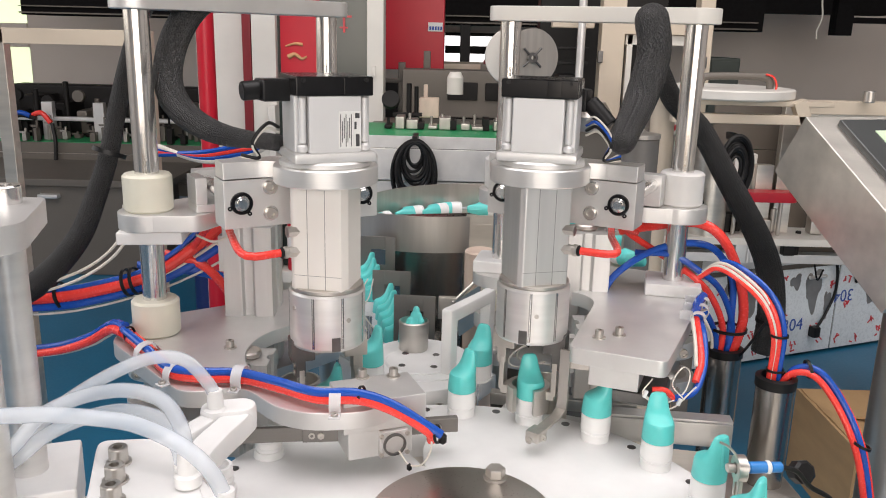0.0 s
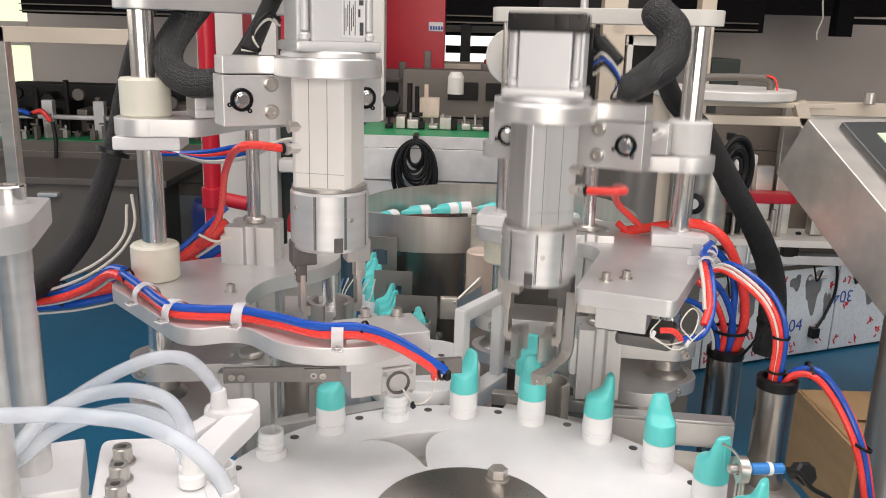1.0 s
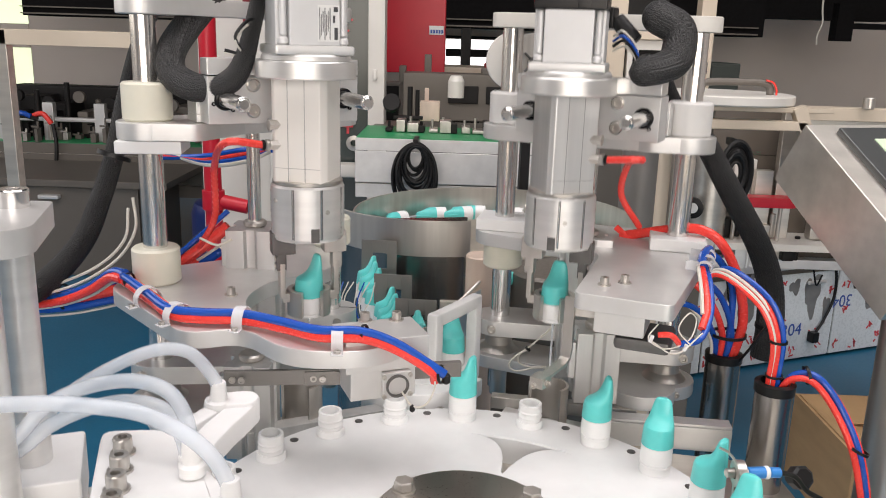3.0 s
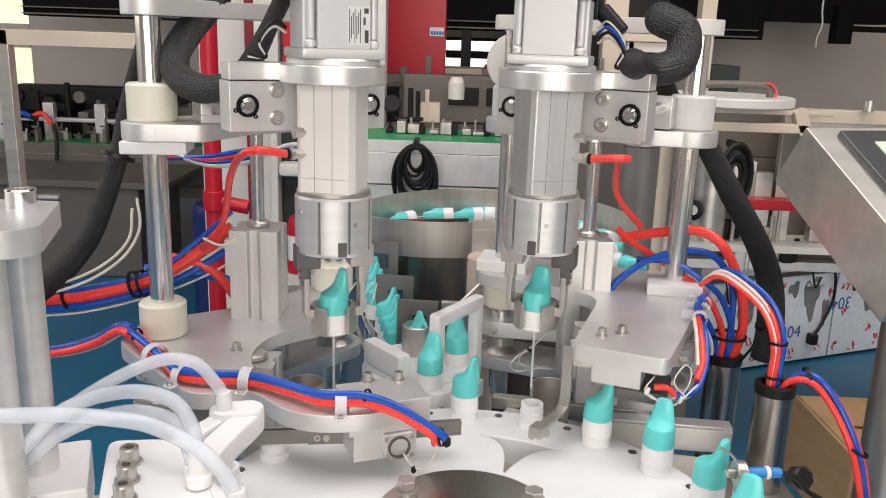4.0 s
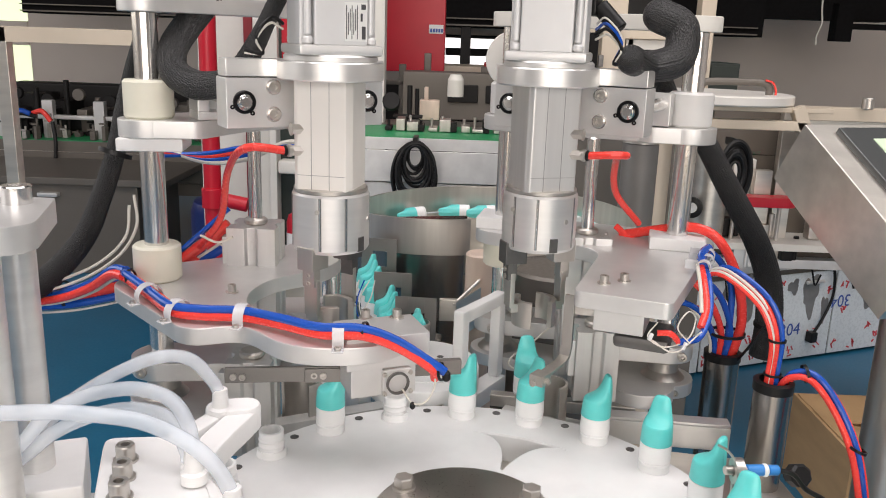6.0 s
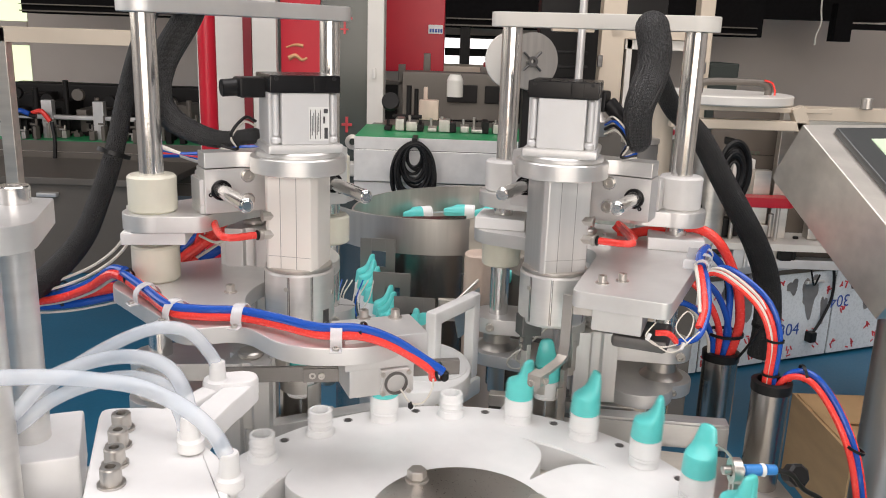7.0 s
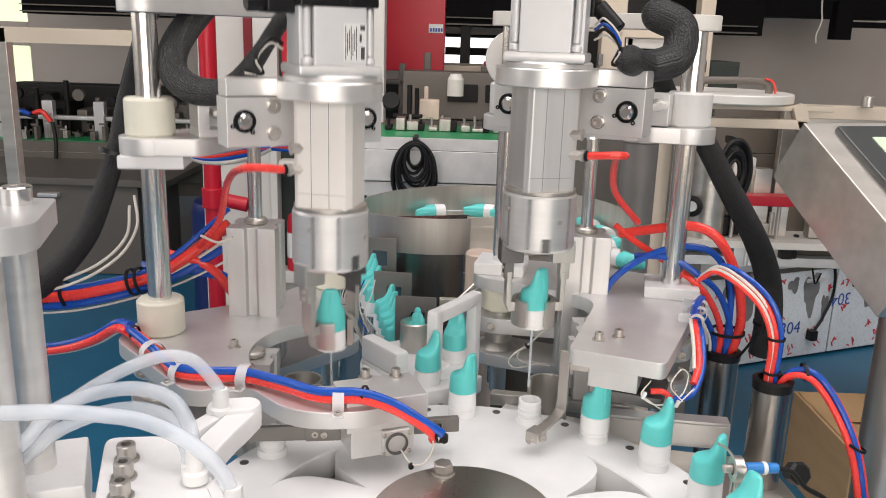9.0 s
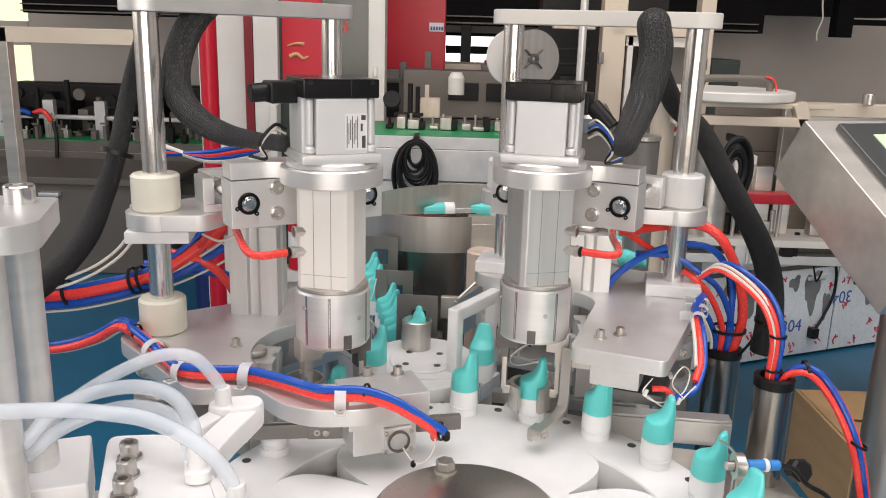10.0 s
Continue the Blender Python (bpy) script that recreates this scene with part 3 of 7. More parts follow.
def build_pumps():
    for index, twist in ((1, -25), (3, 40), (4, 120), (5, 35), (6, 150), (7, 10), (8, 60)):
        keyed(copy_thing(PUMP, pose(0, 0, 0)), pump_on(index, twist))
    # fed from the cup, picked behind the dial, carried by a head, and screwed on
    for side, cycle, pick, place, index, twist in ((-1, -1, 2.2, 4.7, -1, 30), (1, -1, 2.4, 4.7, 2, 60), (-1, 0, 7.2, 9.6, -3, 70), (1, 0, 7.2, 9.6, 0, 100), (-1, 1, 12, 15, None, 20), (1, 1, 12, 15, None, 75)):
        def way(t, side=side, cycle=cycle, pick=pick, place=place, index=index, twist=twist):
            if t < pick:
                return pose(*feed_place(side, t - 5 * cycle), 0, 0, twist)
            if t < place:
                x, y, dz = head_place(side, t)
                return pose(x, y, PUMP_Z + dz + 0.005 * dz / LIFT, 0, 0, twist + spin(side, t))
            x, y, a = slot_place(index, t)
            return pose(x, y, PUMP_Z, 0, 0, twist + spin(side, place) - a + slot_place(index, place)[2])
        MOVES.append((copy_thing(PUMP, pose(0, 0, 0)), way, "carry"))


# a cap's way over the rotor to its pocket: seconds in the cycle, and its place
FEED = {-1: [(3.8, 0.0013, 0.7311), (4, -0.0113, 0.7271), (4.2, -0.0261, 0.7257), (4.4, -0.0382, 0.7341), (4.6, -0.0485, 0.7359), (5, -0.0640, 0.7334), (5.4, -0.0674, 0.7319)],
        1: [(2.3, 0.0102, 0.7832), (4, 0.0136, 0.7832), (4.8, 0.0171, 0.7712), (5, 0.0380, 0.7435), (5.4, 0.0420, 0.7325), (5.8, 0.0719, 0.7246)]}


def feed_place(side, phase):
    """Where a cap stands before a head picks it: in the cup, on the rotor, or in its pocket."""
    rows = FEED[side]
    pocket = head_place(side, 7.2)[:2]
    out = rows[0][0] - 0.4
    ts = [out] + [r[0] for r in rows] + [6.4]
    xs = [-0.027] + [r[1] for r in rows] + [pocket[0]]
    ys = [0.806] + [r[2] for r in rows] + [pocket[1]]
    z = float(np.interp(phase, (out, out + 0.2), (0.938, PUMP_Z)))
    return float(np.interp(phase, ts, xs)), float(np.interp(phase, ts, ys)), z


def spin(side, t):
    """The turn of a head's chuck while it screws a cap on."""
    turns = 0.0
    for a, b in ((4.05, 4.8), (9.0, 9.65)):
        turns += min(max(t - a, 0), b - a) * 1150
    return -turns


# ---- capping stations ----
def slide_block():
    """The wide carriage behind a head, with two bored ends."""
    return prism(rounded([(-0.071, 0.033), (0.060, 0.033), (0.060, 0.060), (-0.071, 0.060)], 0.001, 2), -0.053, -0.0145, 0.0008)


def build_head(side):
    h = thing("capping_head", "silver servo capping head with a two-finger chuck", "capping head", group="capping heads")
    lug = rounded([(-0.071, 0.0325), (-0.038, 0.0325), (-0.024, 0.022), (0.024, 0.022), (0.038, 0.0325), (0.060, 0.0325), (0.060, 0.054), (-0.071, 0.054)], [0.001, 0.012, 0.012, 0.012, 0.012, 0.001, 0.001, 0.001])
    part("flange", joined(lathe([(0, -0.014), (0.0391, -0.014), (0.0400, -0.0130), (0.0400, -0.0010), (0.0391, 0), (0, 0)], 64), prism([(-x * side, y) for x, y in lug], -0.0137, -0.0004, 0.0008)), ALU_TURNED, h, "thick turned aluminium flange plate")
    twist = pose(0, 0, 0, 0, 0, -7 if side < 0 else 14) @ Matrix.Diagonal((1.04, 1.04, 1, 1))
    part("motor_base", joined(rod(0.034, -0.001, 0.005, n=40), box(-0.030, 0.030, -0.030, 0.030, 0.0045, 0.012, 0.002)), ALU, h, at=twist)
    m = part("motor", joined(prism(rounded([(-0.0275, -0.019), (-0.019, -0.019), (-0.019, -0.0275), (0.019, -0.0275), (0.019, -0.019), (0.0275, -0.019), (0.0275, 0.019), (0.019, 0.019), (0.019, 0.0275), (-0.019, 0.0275), (-0.019, 0.019), (-0.0275, 0.019)], 0.0015, 3), 0.012, 0.053, 0.0006)), MOTOR_GREY, h, "silver servo motor housing", at=twist)
    for x in (-1, 1):
        for y in (-1, 1):
            part("tie_bolt", joined(rod(0.0027, 0.018, 0.053, 0.0226 * x, 0.0226 * y, n=14), rod(0.0040, 0.012, 0.018, 0.0226 * x, 0.0226 * y, n=14)), MOTOR_GREY, m)
    c = part("motor_cover", joined(box(-0.0278, 0.0278, -0.0278, 0.0278, 0.0531, 0.067, 0.0012), box(0.006, 0.016, -0.0288, -0.027, 0.054, 0.0665, 0.0006), box(0.0270, 0.0286, -0.008, 0.008, 0.054, 0.066, 0.0006)), BLACK_GLOSS, h, "black plastic encoder cover", at=twist)
    for x in (-0.0225, 0.0225):
        part("cover_screw", moved(lathe([(0, 0), (0.0017, 0), (0.0017, 0.0006), (0.0009, 0.0006), (0, 0.0002)], 12), pose(x, -0.0278, 0.0645, 90, 0, 0)), BLACK, c)
    if side < 0:
        part("rating_label", box(0.0020, 0.0185, -0.0279, -0.0274, 0.0150, 0.0420), LABEL, m, "white rating label with tiny print")
    bars = [box(0.0032 + 0.0013 * k, 0.0037 + 0.0013 * k, -0.0282, -0.0279, 0.0165 + 0.003 * (k % 3), 0.040 - 0.0025 * ((k * 2) % 3)) for k in range(7)]
    bars += [box(0.0140, 0.0172, -0.0282, -0.0279, 0.0372, 0.0408), box(0.0145, 0.0172, -0.0282, -0.0279, 0.0165, 0.0255), box(0.0135, 0.0150, -0.0282, -0.0279, 0.029, 0.0345)]
    if side < 0:
        part("label_print", joined(*bars), INK, m)
    if side < 0:
        part("connector", joined(box(-0.050, -0.027, -0.006, 0.016, 0.048, 0.064, 0.002), bar((-0.062, 0.006, 0.055), (-0.048, 0.006, 0.056), 0.007)), BLACK, h, "black motor plug")
    else:
        part("connector", joined(box(0.006, 0.026, 0.0275, 0.044, 0.040, 0.058, 0.002), bar((0.026, 0.036, 0.048), (0.044, 0.036, 0.030), 0.007)), BLACK, h, "black motor plug")
    for k, (m_, r_) in enumerate(((WIRE_WHITE, 0.0010), (BLACK, 0.0014), (BLUE_HOSE, 0.0012), (WIRE_WHITE, 0.0008))[:2 if side < 0 else 4]):
        part("plug_wire", hose([(0.028 * side, 0.026, 0.022 + 0.004 * k), (0.040 * side, 0.020 - 0.003 * k, 0.026 + 0.004 * k), (0.052 * side, 0.016, 0.014 + 0.003 * k), (0.046 * side, 0.020, 0.004), (0.058 * side, 0.026, 0.004 + 0.002 * k)], r_, 6, 8), m_, h)
    body = prism(rounded([(-0.0225, -0.019), (-0.0190, -0.0225), (0.0190, -0.0225), (0.0225, -0.0150), (0.0225, 0.018), (0.018, 0.0225), (-0.018, 0.0225), (-0.0225, 0.018)], 0.001, 2), -0.096, -0.014, 0.0006)
    bd = part("gear_body", body, ALU_WHITE if side < 0 else ALU_PROFILE, h, "pale grooved rotary actuator body", at=pose(0, 0, 0, 0, 0, -41 if side < 0 else 43))
    part("groove", joined(*[box(x - 0.00022, x + 0.00022, -0.0227, -0.0220, -0.0955, -0.0145) for x in (-0.0078, 0.0062)], box(-0.0188, 0.0188, -0.02265, -0.0220, -0.0845, -0.0842)), GROOVE, bd)
    part("slide_block", slide_block() if side < 0 else moved(slide_block(), Matrix.Diagonal((-1, 1, 1, 1))), ALU, h, "aluminium carriage block")
    for x in (0.057 * side, -0.046 * side):
        part("bushing", moved(lathe([(0.0064, 0), (0.0064, 0.0022), (0.0082, 0.0022), (0.0088, 0.0016), (0.0090, 0.0), (0, 0), (0, -0.001)], 28), pose(x, 0.033, -0.033, 90, 0, 0)), BLACK_GLOSS, h, "black circlip round a linear bushing")
        for w in (200, 305):
            part("clip_ear", moved(lathe([(0.0007, 0), (0.0018, 0), (0.0018, 0.0012), (0.0007, 0.0012), (0.0007, 0)], 12), pose(x + 0.0102 * math.cos(radians(w)), 0.0325, -0.033 + 0.0102 * math.sin(radians(w)), 90, 0, 0)), BLACK_GLOSS, h)
    for z in (-0.0215, -0.0425):
        part("block_screw", moved(cap_screw(0.0046, 0.004), pose(0.034 * side, 0.033, z, 90, 0, 0)), STEEL, h)
        part("washer", moved(lathe([(0.0046, 0), (0.0060, 0), (0.0060, 0.001), (0.0046, 0.001), (0.0046, 0)], 20), pose(0.034 * side, 0.0328, z, 90, 0, 0)), CHROME, h)
    for k, z in enumerate((-0.050, -0.066)):
        f = part("fitting", joined(bar((0.0235 * side, -0.004, z), (0.034 * side, -0.004, z), 0.0042, 6), bar((0.033 * side, -0.004, z), (0.037 * side if k else 0.034 * side, -0.004, z), 0.0048)), STEEL, h, "steel push-in air fitting")
        if k:
            part("release_collar", bar((0.037 * side, -0.004, z), (0.0395 * side, -0.004, z), 0.0044), BLACK, f)
    part("chuck_collar", lathe([(0, -0.0985), (0.0282, -0.0985), (0.0288, -0.098), (0.0288, -0.0955), (0.028, -0.0950), (0, -0.0950)], 44), STEEL, h)
    chuck = part("chuck", lathe([(0, -0.146), (0.0235, -0.146), (0.0288, -0.1445), (0.0302, -0.142), (0.0302, -0.1005), (0.0292, -0.0985), (0, -0.0985)], 44), ALU_TURNED, h, "turned aluminium chuck")
    for a in (24, 62, 128, 172, 236, 280, 322):
        for k, m_ in ((-1.3, GROOVE), (0, CHROME), (1.3, DARK_STEEL)):
            part("chuck_seam", moved(box(0.0296, 0.03035, -0.0004, 0.0004, -0.1415, -0.1005), pose(0, 0, 0, 0, 0, a + k)), m_, chuck)
    for a in (20, 110, 200, 290):
        ca, sa = math.cos(radians(a)), math.sin(radians(a))
        part("chuck_screw", moved(lathe([(0, 0), (0.0019, 0), (0.0019, 0.0007), (0.0010, 0.0007), (0, 0.0002)], 12), Matrix.Translation((0.0301 * ca, 0.0301 * sa, -0.111 - 0.008 * (a % 180 > 50))) @ pose(0, 0, 0, 0, 0, a) @ pose(0, 0, 0, 0, 90, 0)), STEEL, chuck)
    for a in (0, 180):
        turn = pose(0, 0, 0, 0, 0, a)
        part("jaw_block", moved(joined(box(0.012, 0.0312, -0.008, 0.008, -0.158, -0.1395, 0.001), box(0.0195, 0.0275, -0.006, 0.006, -0.172, -0.156, 0.0008)), turn), DARK_STEEL if (a == 180) == (side < 0) else STEEL, chuck, "steel jaw carrier")
        part("finger", moved(joined(box(0.0205, 0.0250, -0.0065, 0.0065, -0.196, -0.166, 0.0008), prism([(r * math.cos(w), r * math.sin(w)) for r, ws in ((0.0185, np.linspace(-1.05, 1.05, 12)), (0.0140, np.linspace(1.05, -1.05, 12))) for w in ws], -0.2125, -0.190, 0.0006),
                                   box(0.0165, 0.0235, -0.0065, 0.0065, -0.2, -0.192, 0.001)), turn), STEEL, chuck, "stainless gripper finger with curved jaw")
        for z in (-0.163, -0.169):
            part("finger_screw", moved(cap_screw(0.0022, 0.0015), turn @ pose(0.0272, 0, z, 0, 90, 0)), STEEL, chuck)
    for a in (90, 270):
        part("key_slot", moved(box(0.0285, 0.0306, -0.0035, 0.0035, -0.1435, -0.132, 0.0005), pose(0, 0, 0, 0, 0, a)), DARK_STEEL, chuck)
    turn = TURN_L if side < 0 else TURN_R

    def place(t):
        x, y, dz = head_place(side, t)
        return pose(x, y, FLANGE_Z + dz, 0, 0, turn)
    keyed(h, place)
    start = -10 if side < 0 else 8
    MOVES.append((chuck, lambda t: pose(0, 0, 0, 0, 0, start + spin(side, t)), "spin"))
    return h


POSTS = {-1: ((-0.252, 0.705), (-0.121, 0.860)), 1: ((0.226, 0.790), (0.062, 0.855))}


def build_station(side):
    (ox, oy), (ix, iy) = POSTS[side]
    s = thing("guide_frame", "pair of polished posts with an aluminium top bar", "guide frame", group="guide frames")
    for x, y in ((ox, oy), (ix, iy)):
        part("post", rod(0.0102, 0.905, 1.288, x, y, n=40), CHROME, s, "polished round steel post")
    part("top_bar", prism(stadium((ox, oy), (ix, iy), 0.021), 1.287, 1.301, 0.0012), WHITE_PAINT if side > 0 else ALU, s, "pale aluminium top bar")
    part("base_plate", joined(prism(stadium((ox, oy), (ix, iy), 0.030), 0.936, 0.950, 0.0012), prism(stadium((ox - 0.028 * side, oy - 0.022), (ox - 0.028 * side, oy + 0.02), 0.034), 0.9362, 0.9502, 0.0012)), ALU, s, "aluminium base plate")
    for x, y in ((ox, oy), (ix, iy)):
        k = 1 if x == ix else -1
        part("collar", lathe([(0, 0.950), (0.022, 0.950), (0.015, 0.957), (0.0145, 0.966), (0.019, 0.9715), (0, 0.9715)], 32, x, y), STEEL, s, "turned steel collar")
        c = part("clamp", prism(stadium((x, y), (x + 0.062 * side * k, y - 0.008 * k), 0.027), 0.9718, 0.9885, 0.0008), ALU, s, "aluminium split clamp")
        part("clamp_slot", box(x + (0.0 if side * k > 0 else -0.028), x + (0.028 if side * k < 0 else 0.0) + 0.0005, y - 0.0006, y + 0.0006, 0.9884, 0.9889), DARK_STEEL, c)
        part("clamp_screw", moved(cap_screw(0.0045, 0.004), pose(x - 0.010 * side * k, y - 0.0262, 0.980, 90, 0, 0)), STEEL, c)
        part("base_screw", moved(cap_screw(0.003, 0.003), pose(x + 0.006 * side, y - 0.0297, 0.943, 90, 0, 0)), STEEL, s)
    part("strut", joined(rod(0.009, 0.905, 0.936, ix, iy - 0.02)), STEEL, s)
    # the two air cylinders that lift the arm and the plate
    for cx, cy, z0, z1, w in (((-0.181, 0.775, 0.955, 1.096, 0.023), (-0.163, 0.675, 0.915, 1.001, 0.020)) if side < 0 else ((0.140, 0.800, 0.950, 1.092, 0.022), (0.145, 0.738, 0.950, 1.018, 0.020))):
        c = part("air_cylinder", prism(rounded([(cx - w, cy - w), (cx - 0.006, cy - w), (cx - 0.004, cy - w + 0.004), (cx + 0.004, cy - w + 0.004), (cx + 0.006, cy - w), (cx + w, cy - w), (cx + w, cy - 0.005), (cx + w - 0.004, cy - 0.003),
                                               (cx + w - 0.004, cy + 0.004), (cx + w, cy + 0.006), (cx + w, cy + w), (cx - w, cy + w), (cx - w, cy + 0.006), (cx - w + 0.004, cy + 0.004), (cx - w + 0.004, cy - 0.004), (cx - w, cy - 0.006)], 0.0012, 2), z0, z1, 0.0008), ALU_PROFILE, s, "grooved aluminium air cylinder")
        part("cylinder_collar", rod(0.011, z1, z1 + 0.006, cx, cy), STEEL, c)
        part("sensor_strip", box(cx - w - 0.006, cx - w, cy - 0.016, cy - 0.004, z1 - 0.045, z1 - 0.010, 0.001), ALU, c)
    return s


def build_arm(side):
    """The lifted arm with its bushings, guide rods and the rod to its cylinder."""
    (ox, oy), (ix, iy) = POSTS[side]
    turn = TURN_L if side < 0 else TURN_R
    axis = AXIS_L if side < 0 else AXIS_R
    a = thing("lift_arm", "aluminium lift arm with nylon bushings and guide rods", "lift arm", group="lift arms")
    part("arm_plate", joined(prism(stadium((ox, oy), (ix, iy), 0.026), -0.015, 0.0, 0.0012),
                             prism(rounded([(ox, oy - 0.025), (axis[0] * 0.3 + ox * 0.7, oy - 0.018), (axis[0] * 0.45 + ox * 0.55, oy + 0.05), (ix, iy), (ox, oy + 0.024)], 0.01), -0.0148, -0.0002, 0.001)), ALU, a, "thick rounded aluminium arm")
    nyl = NYLON_CREAM if side < 0 else NYLON_GREY
    for x, y in ((ox, oy), (ix, iy)):
        part("bushing", rod(0.0205, 0.0, 0.032, x, y, 0.002, 40), nyl, a, "cream nylon bushing" if side < 0 else "white nylon bushing")
    if side < 0:
        part("pad", moved(box(-0.024, 0.03, -0.022, 0.022, -0.026, -0.015, 0.0015), pose(ox, oy, 0, 0, 0, 8)), NYLON, a, "square white bumper pad")
    m = pose(*axis, 0, 0, 0, turn)
    zr = FLANGE_Z - 0.033 - 1.121
    for x in (0.057 * side, -0.046 * side):
        part("guide_rod", moved(joined(bar((x, 0.0300, zr), (x, 0.150, zr), 0.0060, 20), bar((x, 0.0288, zr), (x, 0.031, zr), 0.0045, 16)), m), CHROME, a, "polished guide rod")
    part("rod_plate", moved(joined(box(-0.066, 0.066, 0.142, 0.156, zr - 0.020, zr + 0.010, 0.0012)), m), ALU, a)
    part("stop_bracket", moved(joined(box(-0.012, 0.012, -0.018, 0.012, 0.0, 0.007, 0.001), box(-0.012, -0.002, -0.018, 0.012, 0.0068, 0.030, 0.001)), pose(ox + 0.045 * -side, oy + 0.012, 0, 0, 0, turn)), ALU, a)
    part("stop_rod", bar((ox - 0.045 * side, oy + 0.004, 0.024), (ox - 0.078 * side, oy + 0.018, 0.024), 0.0035), STEEL, a)
    px, py = (-0.181, 0.775) if side < 0 else (0.140, 0.800)
    part("piston_rod", rod(0.0062, -0.112, -0.014, px, py), CHROME, a, "polished piston rod")
    lift = LIFT_L if side < 0 else LIFT_R
    keyed(a, lambda t: pose(0, 0, 1.121 + LIFT * lift(t)))
    return a


def build_plate_left():
    p = thing("clamp_plate", "waisted aluminium clamp plate with clipped air hoses", "machine plate", group="clamp plates")
    line = rounded([(-0.284, 0.680), (-0.188, 0.576), (-0.149, 0.596), (-0.105, 0.548), (-0.045, 0.556), (-0.018, 0.588), (-0.045, 0.625), (-0.068, 0.600), (-0.112, 0.597), (-0.150, 0.622),
                    (-0.166, 0.668), (-0.155, 0.717), (-0.112, 0.752), (-0.098, 0.80), (-0.14, 0.88), (-0.19, 0.80), (-0.285, 0.735)], [0.012, 0.02, 0.03, 0.03, 0.02, 0.004, 0.004, 0.02, 0.03, 0.03, 0.03, 0.03, 0.03, 0.03, 0.03, 0.03, 0.02])
    part("plate", prism(line, -0.014, 0, 0.0012), ALU, p, "waisted aluminium plate")
    part("bushing", rod(0.0205, 0, 0.032, -0.252, 0.705, 0.002, 40), NYLON_CREAM, p, "cream nylon bushing")
    part("bushing", rod(0.0205, 0, 0.030, -0.121, 0.860, 0.002, 40), NYLON_CREAM, p, "cream nylon bushing")
    m = pose(-0.046, 0.590, 0, 0, 0, 22)
    part("jaw_block", moved(joined(box(-0.030, 0.034, -0.020, 0.024, -0.022, 0.003, 0.0012)), m), ALU, p, "aluminium gripper block")
    g = part("gripper", moved(joined(box(-0.026, 0.024, -0.018, 0.016, -0.044, -0.0215, 0.001), box(-0.003, 0.019, -0.023, -0.0175, -0.043, -0.0225, 0.001)), m), ALU, p, "boxy pneumatic gripper")
    part("ring", moved(lathe([(0.0072, 0), (0.0088, 0), (0.0088, 0.002), (0.0072, 0.002), (0.0072, 0)], 28), m @ pose(0.008, -0.0232, -0.033, 90, 0, 0)), DARK_STEEL, g)
    for x in (-0.002, 0.018):
        for z in (-0.0405, -0.0255):
            part("gripper_screw", moved(cap_screw(0.0018, 0.0015), m @ pose(x, -0.0232, z, 90, 0, 0)), STEEL, g)
    part("finger_bar", joined(moved(box(-0.105, 0.004, -0.0022, 0.0022, -0.006, 0.006, 0.0006), pose(-0.058, 0.600, -0.038, 0, 0, 8)), moved(box(-0.045, 0.0, -0.0052, -0.0022, -0.0055, 0.0055, 0.0006), pose(-0.058, 0.600, -0.038, 0, 0, 8)),
                              moved(box(0.0, 0.04, -0.003, 0.003, -0.006, 0.006, 0.0006), pose(-0.022, 0.600, -0.033, 0, 0, 12))), CHUTE_STEEL, p, "steel clamping finger bars")
    for x in (-0.155, -0.148, -0.095, -0.088, -0.006, 0.002):
        part("finger_screw", moved(cap_screw(0.0026, 0.002), pose(x, 0.583 if x < -0.12 else 0.591 if x < -0.05 else 0.601, -0.038 if x < -0.05 else -0.033, 90, 0, 8)), STEEL, p)
    for x, y in ((-0.058, 0.610), (-0.034, 0.614), (-0.178, 0.672)):
        part("plate_screw", moved(joined(cap_screw(0.0036, 0.007), lathe([(0, 0), (0.0055, 0), (0.0055, 0.001), (0, 0.001)], 16)), pose(x, y, 0.003 if x > -0.1 else 0)), STEEL, p)
    # air hoses clipped along the front rim
    way = [(-0.272, 0.684, 0.008), (-0.262, 0.668, 0.011), (-0.235, 0.640, 0.008), (-0.205, 0.604, 0.008), (-0.178, 0.597, 0.008), (-0.148, 0.597, 0.008), (-0.115, 0.580, 0.009), (-0.085, 0.562, 0.010), (-0.055, 0.562, 0.010), (-0.030, 0.562, 0.002), (-0.006, 0.560, -0.012), (0.006, 0.560, -0.020)]
    part("hose", hose([(x - 0.001, y - 0.003, z + 0.003) for x, y, z in way], 0.0034), BLUE_HOSE, p, "blue air hose")
    part("hose", hose([(x + 0.001, y - 0.004, z - 0.002) for x, y, z in way[:-1]] + [(-0.002, 0.562, -0.024)], 0.0036), RED_HOSE, p, "orange-red air hose")
    part("hose", hose([(x + 0.003, y + 0.004, z - 0.003) for x, y, z in way[:-2]], 0.0032), RED_HOSE, p, "orange-red air hose")
    tail = [(-0.272, 0.684, 0.012), (-0.290, 0.70, 0.008), (-0.32, 0.72, -0.012), (-0.36, 0.74, -0.03), (-0.42, 0.76, -0.045)]
    part("hose", hose(tail, (0.0042, 0.0035)), BLUE_HOSE, p, "blue air hose")
    part("hose", hose([(x, y - 0.006, z - 0.003) for x, y, z in tail], (0.0042, 0.0035)), RED_HOSE, p, "orange-red air hose")
    part("wire", hose([(x, y + 0.004, z - 0.009) for x, y, z in tail], 0.0018), WIRE_WHITE, p)
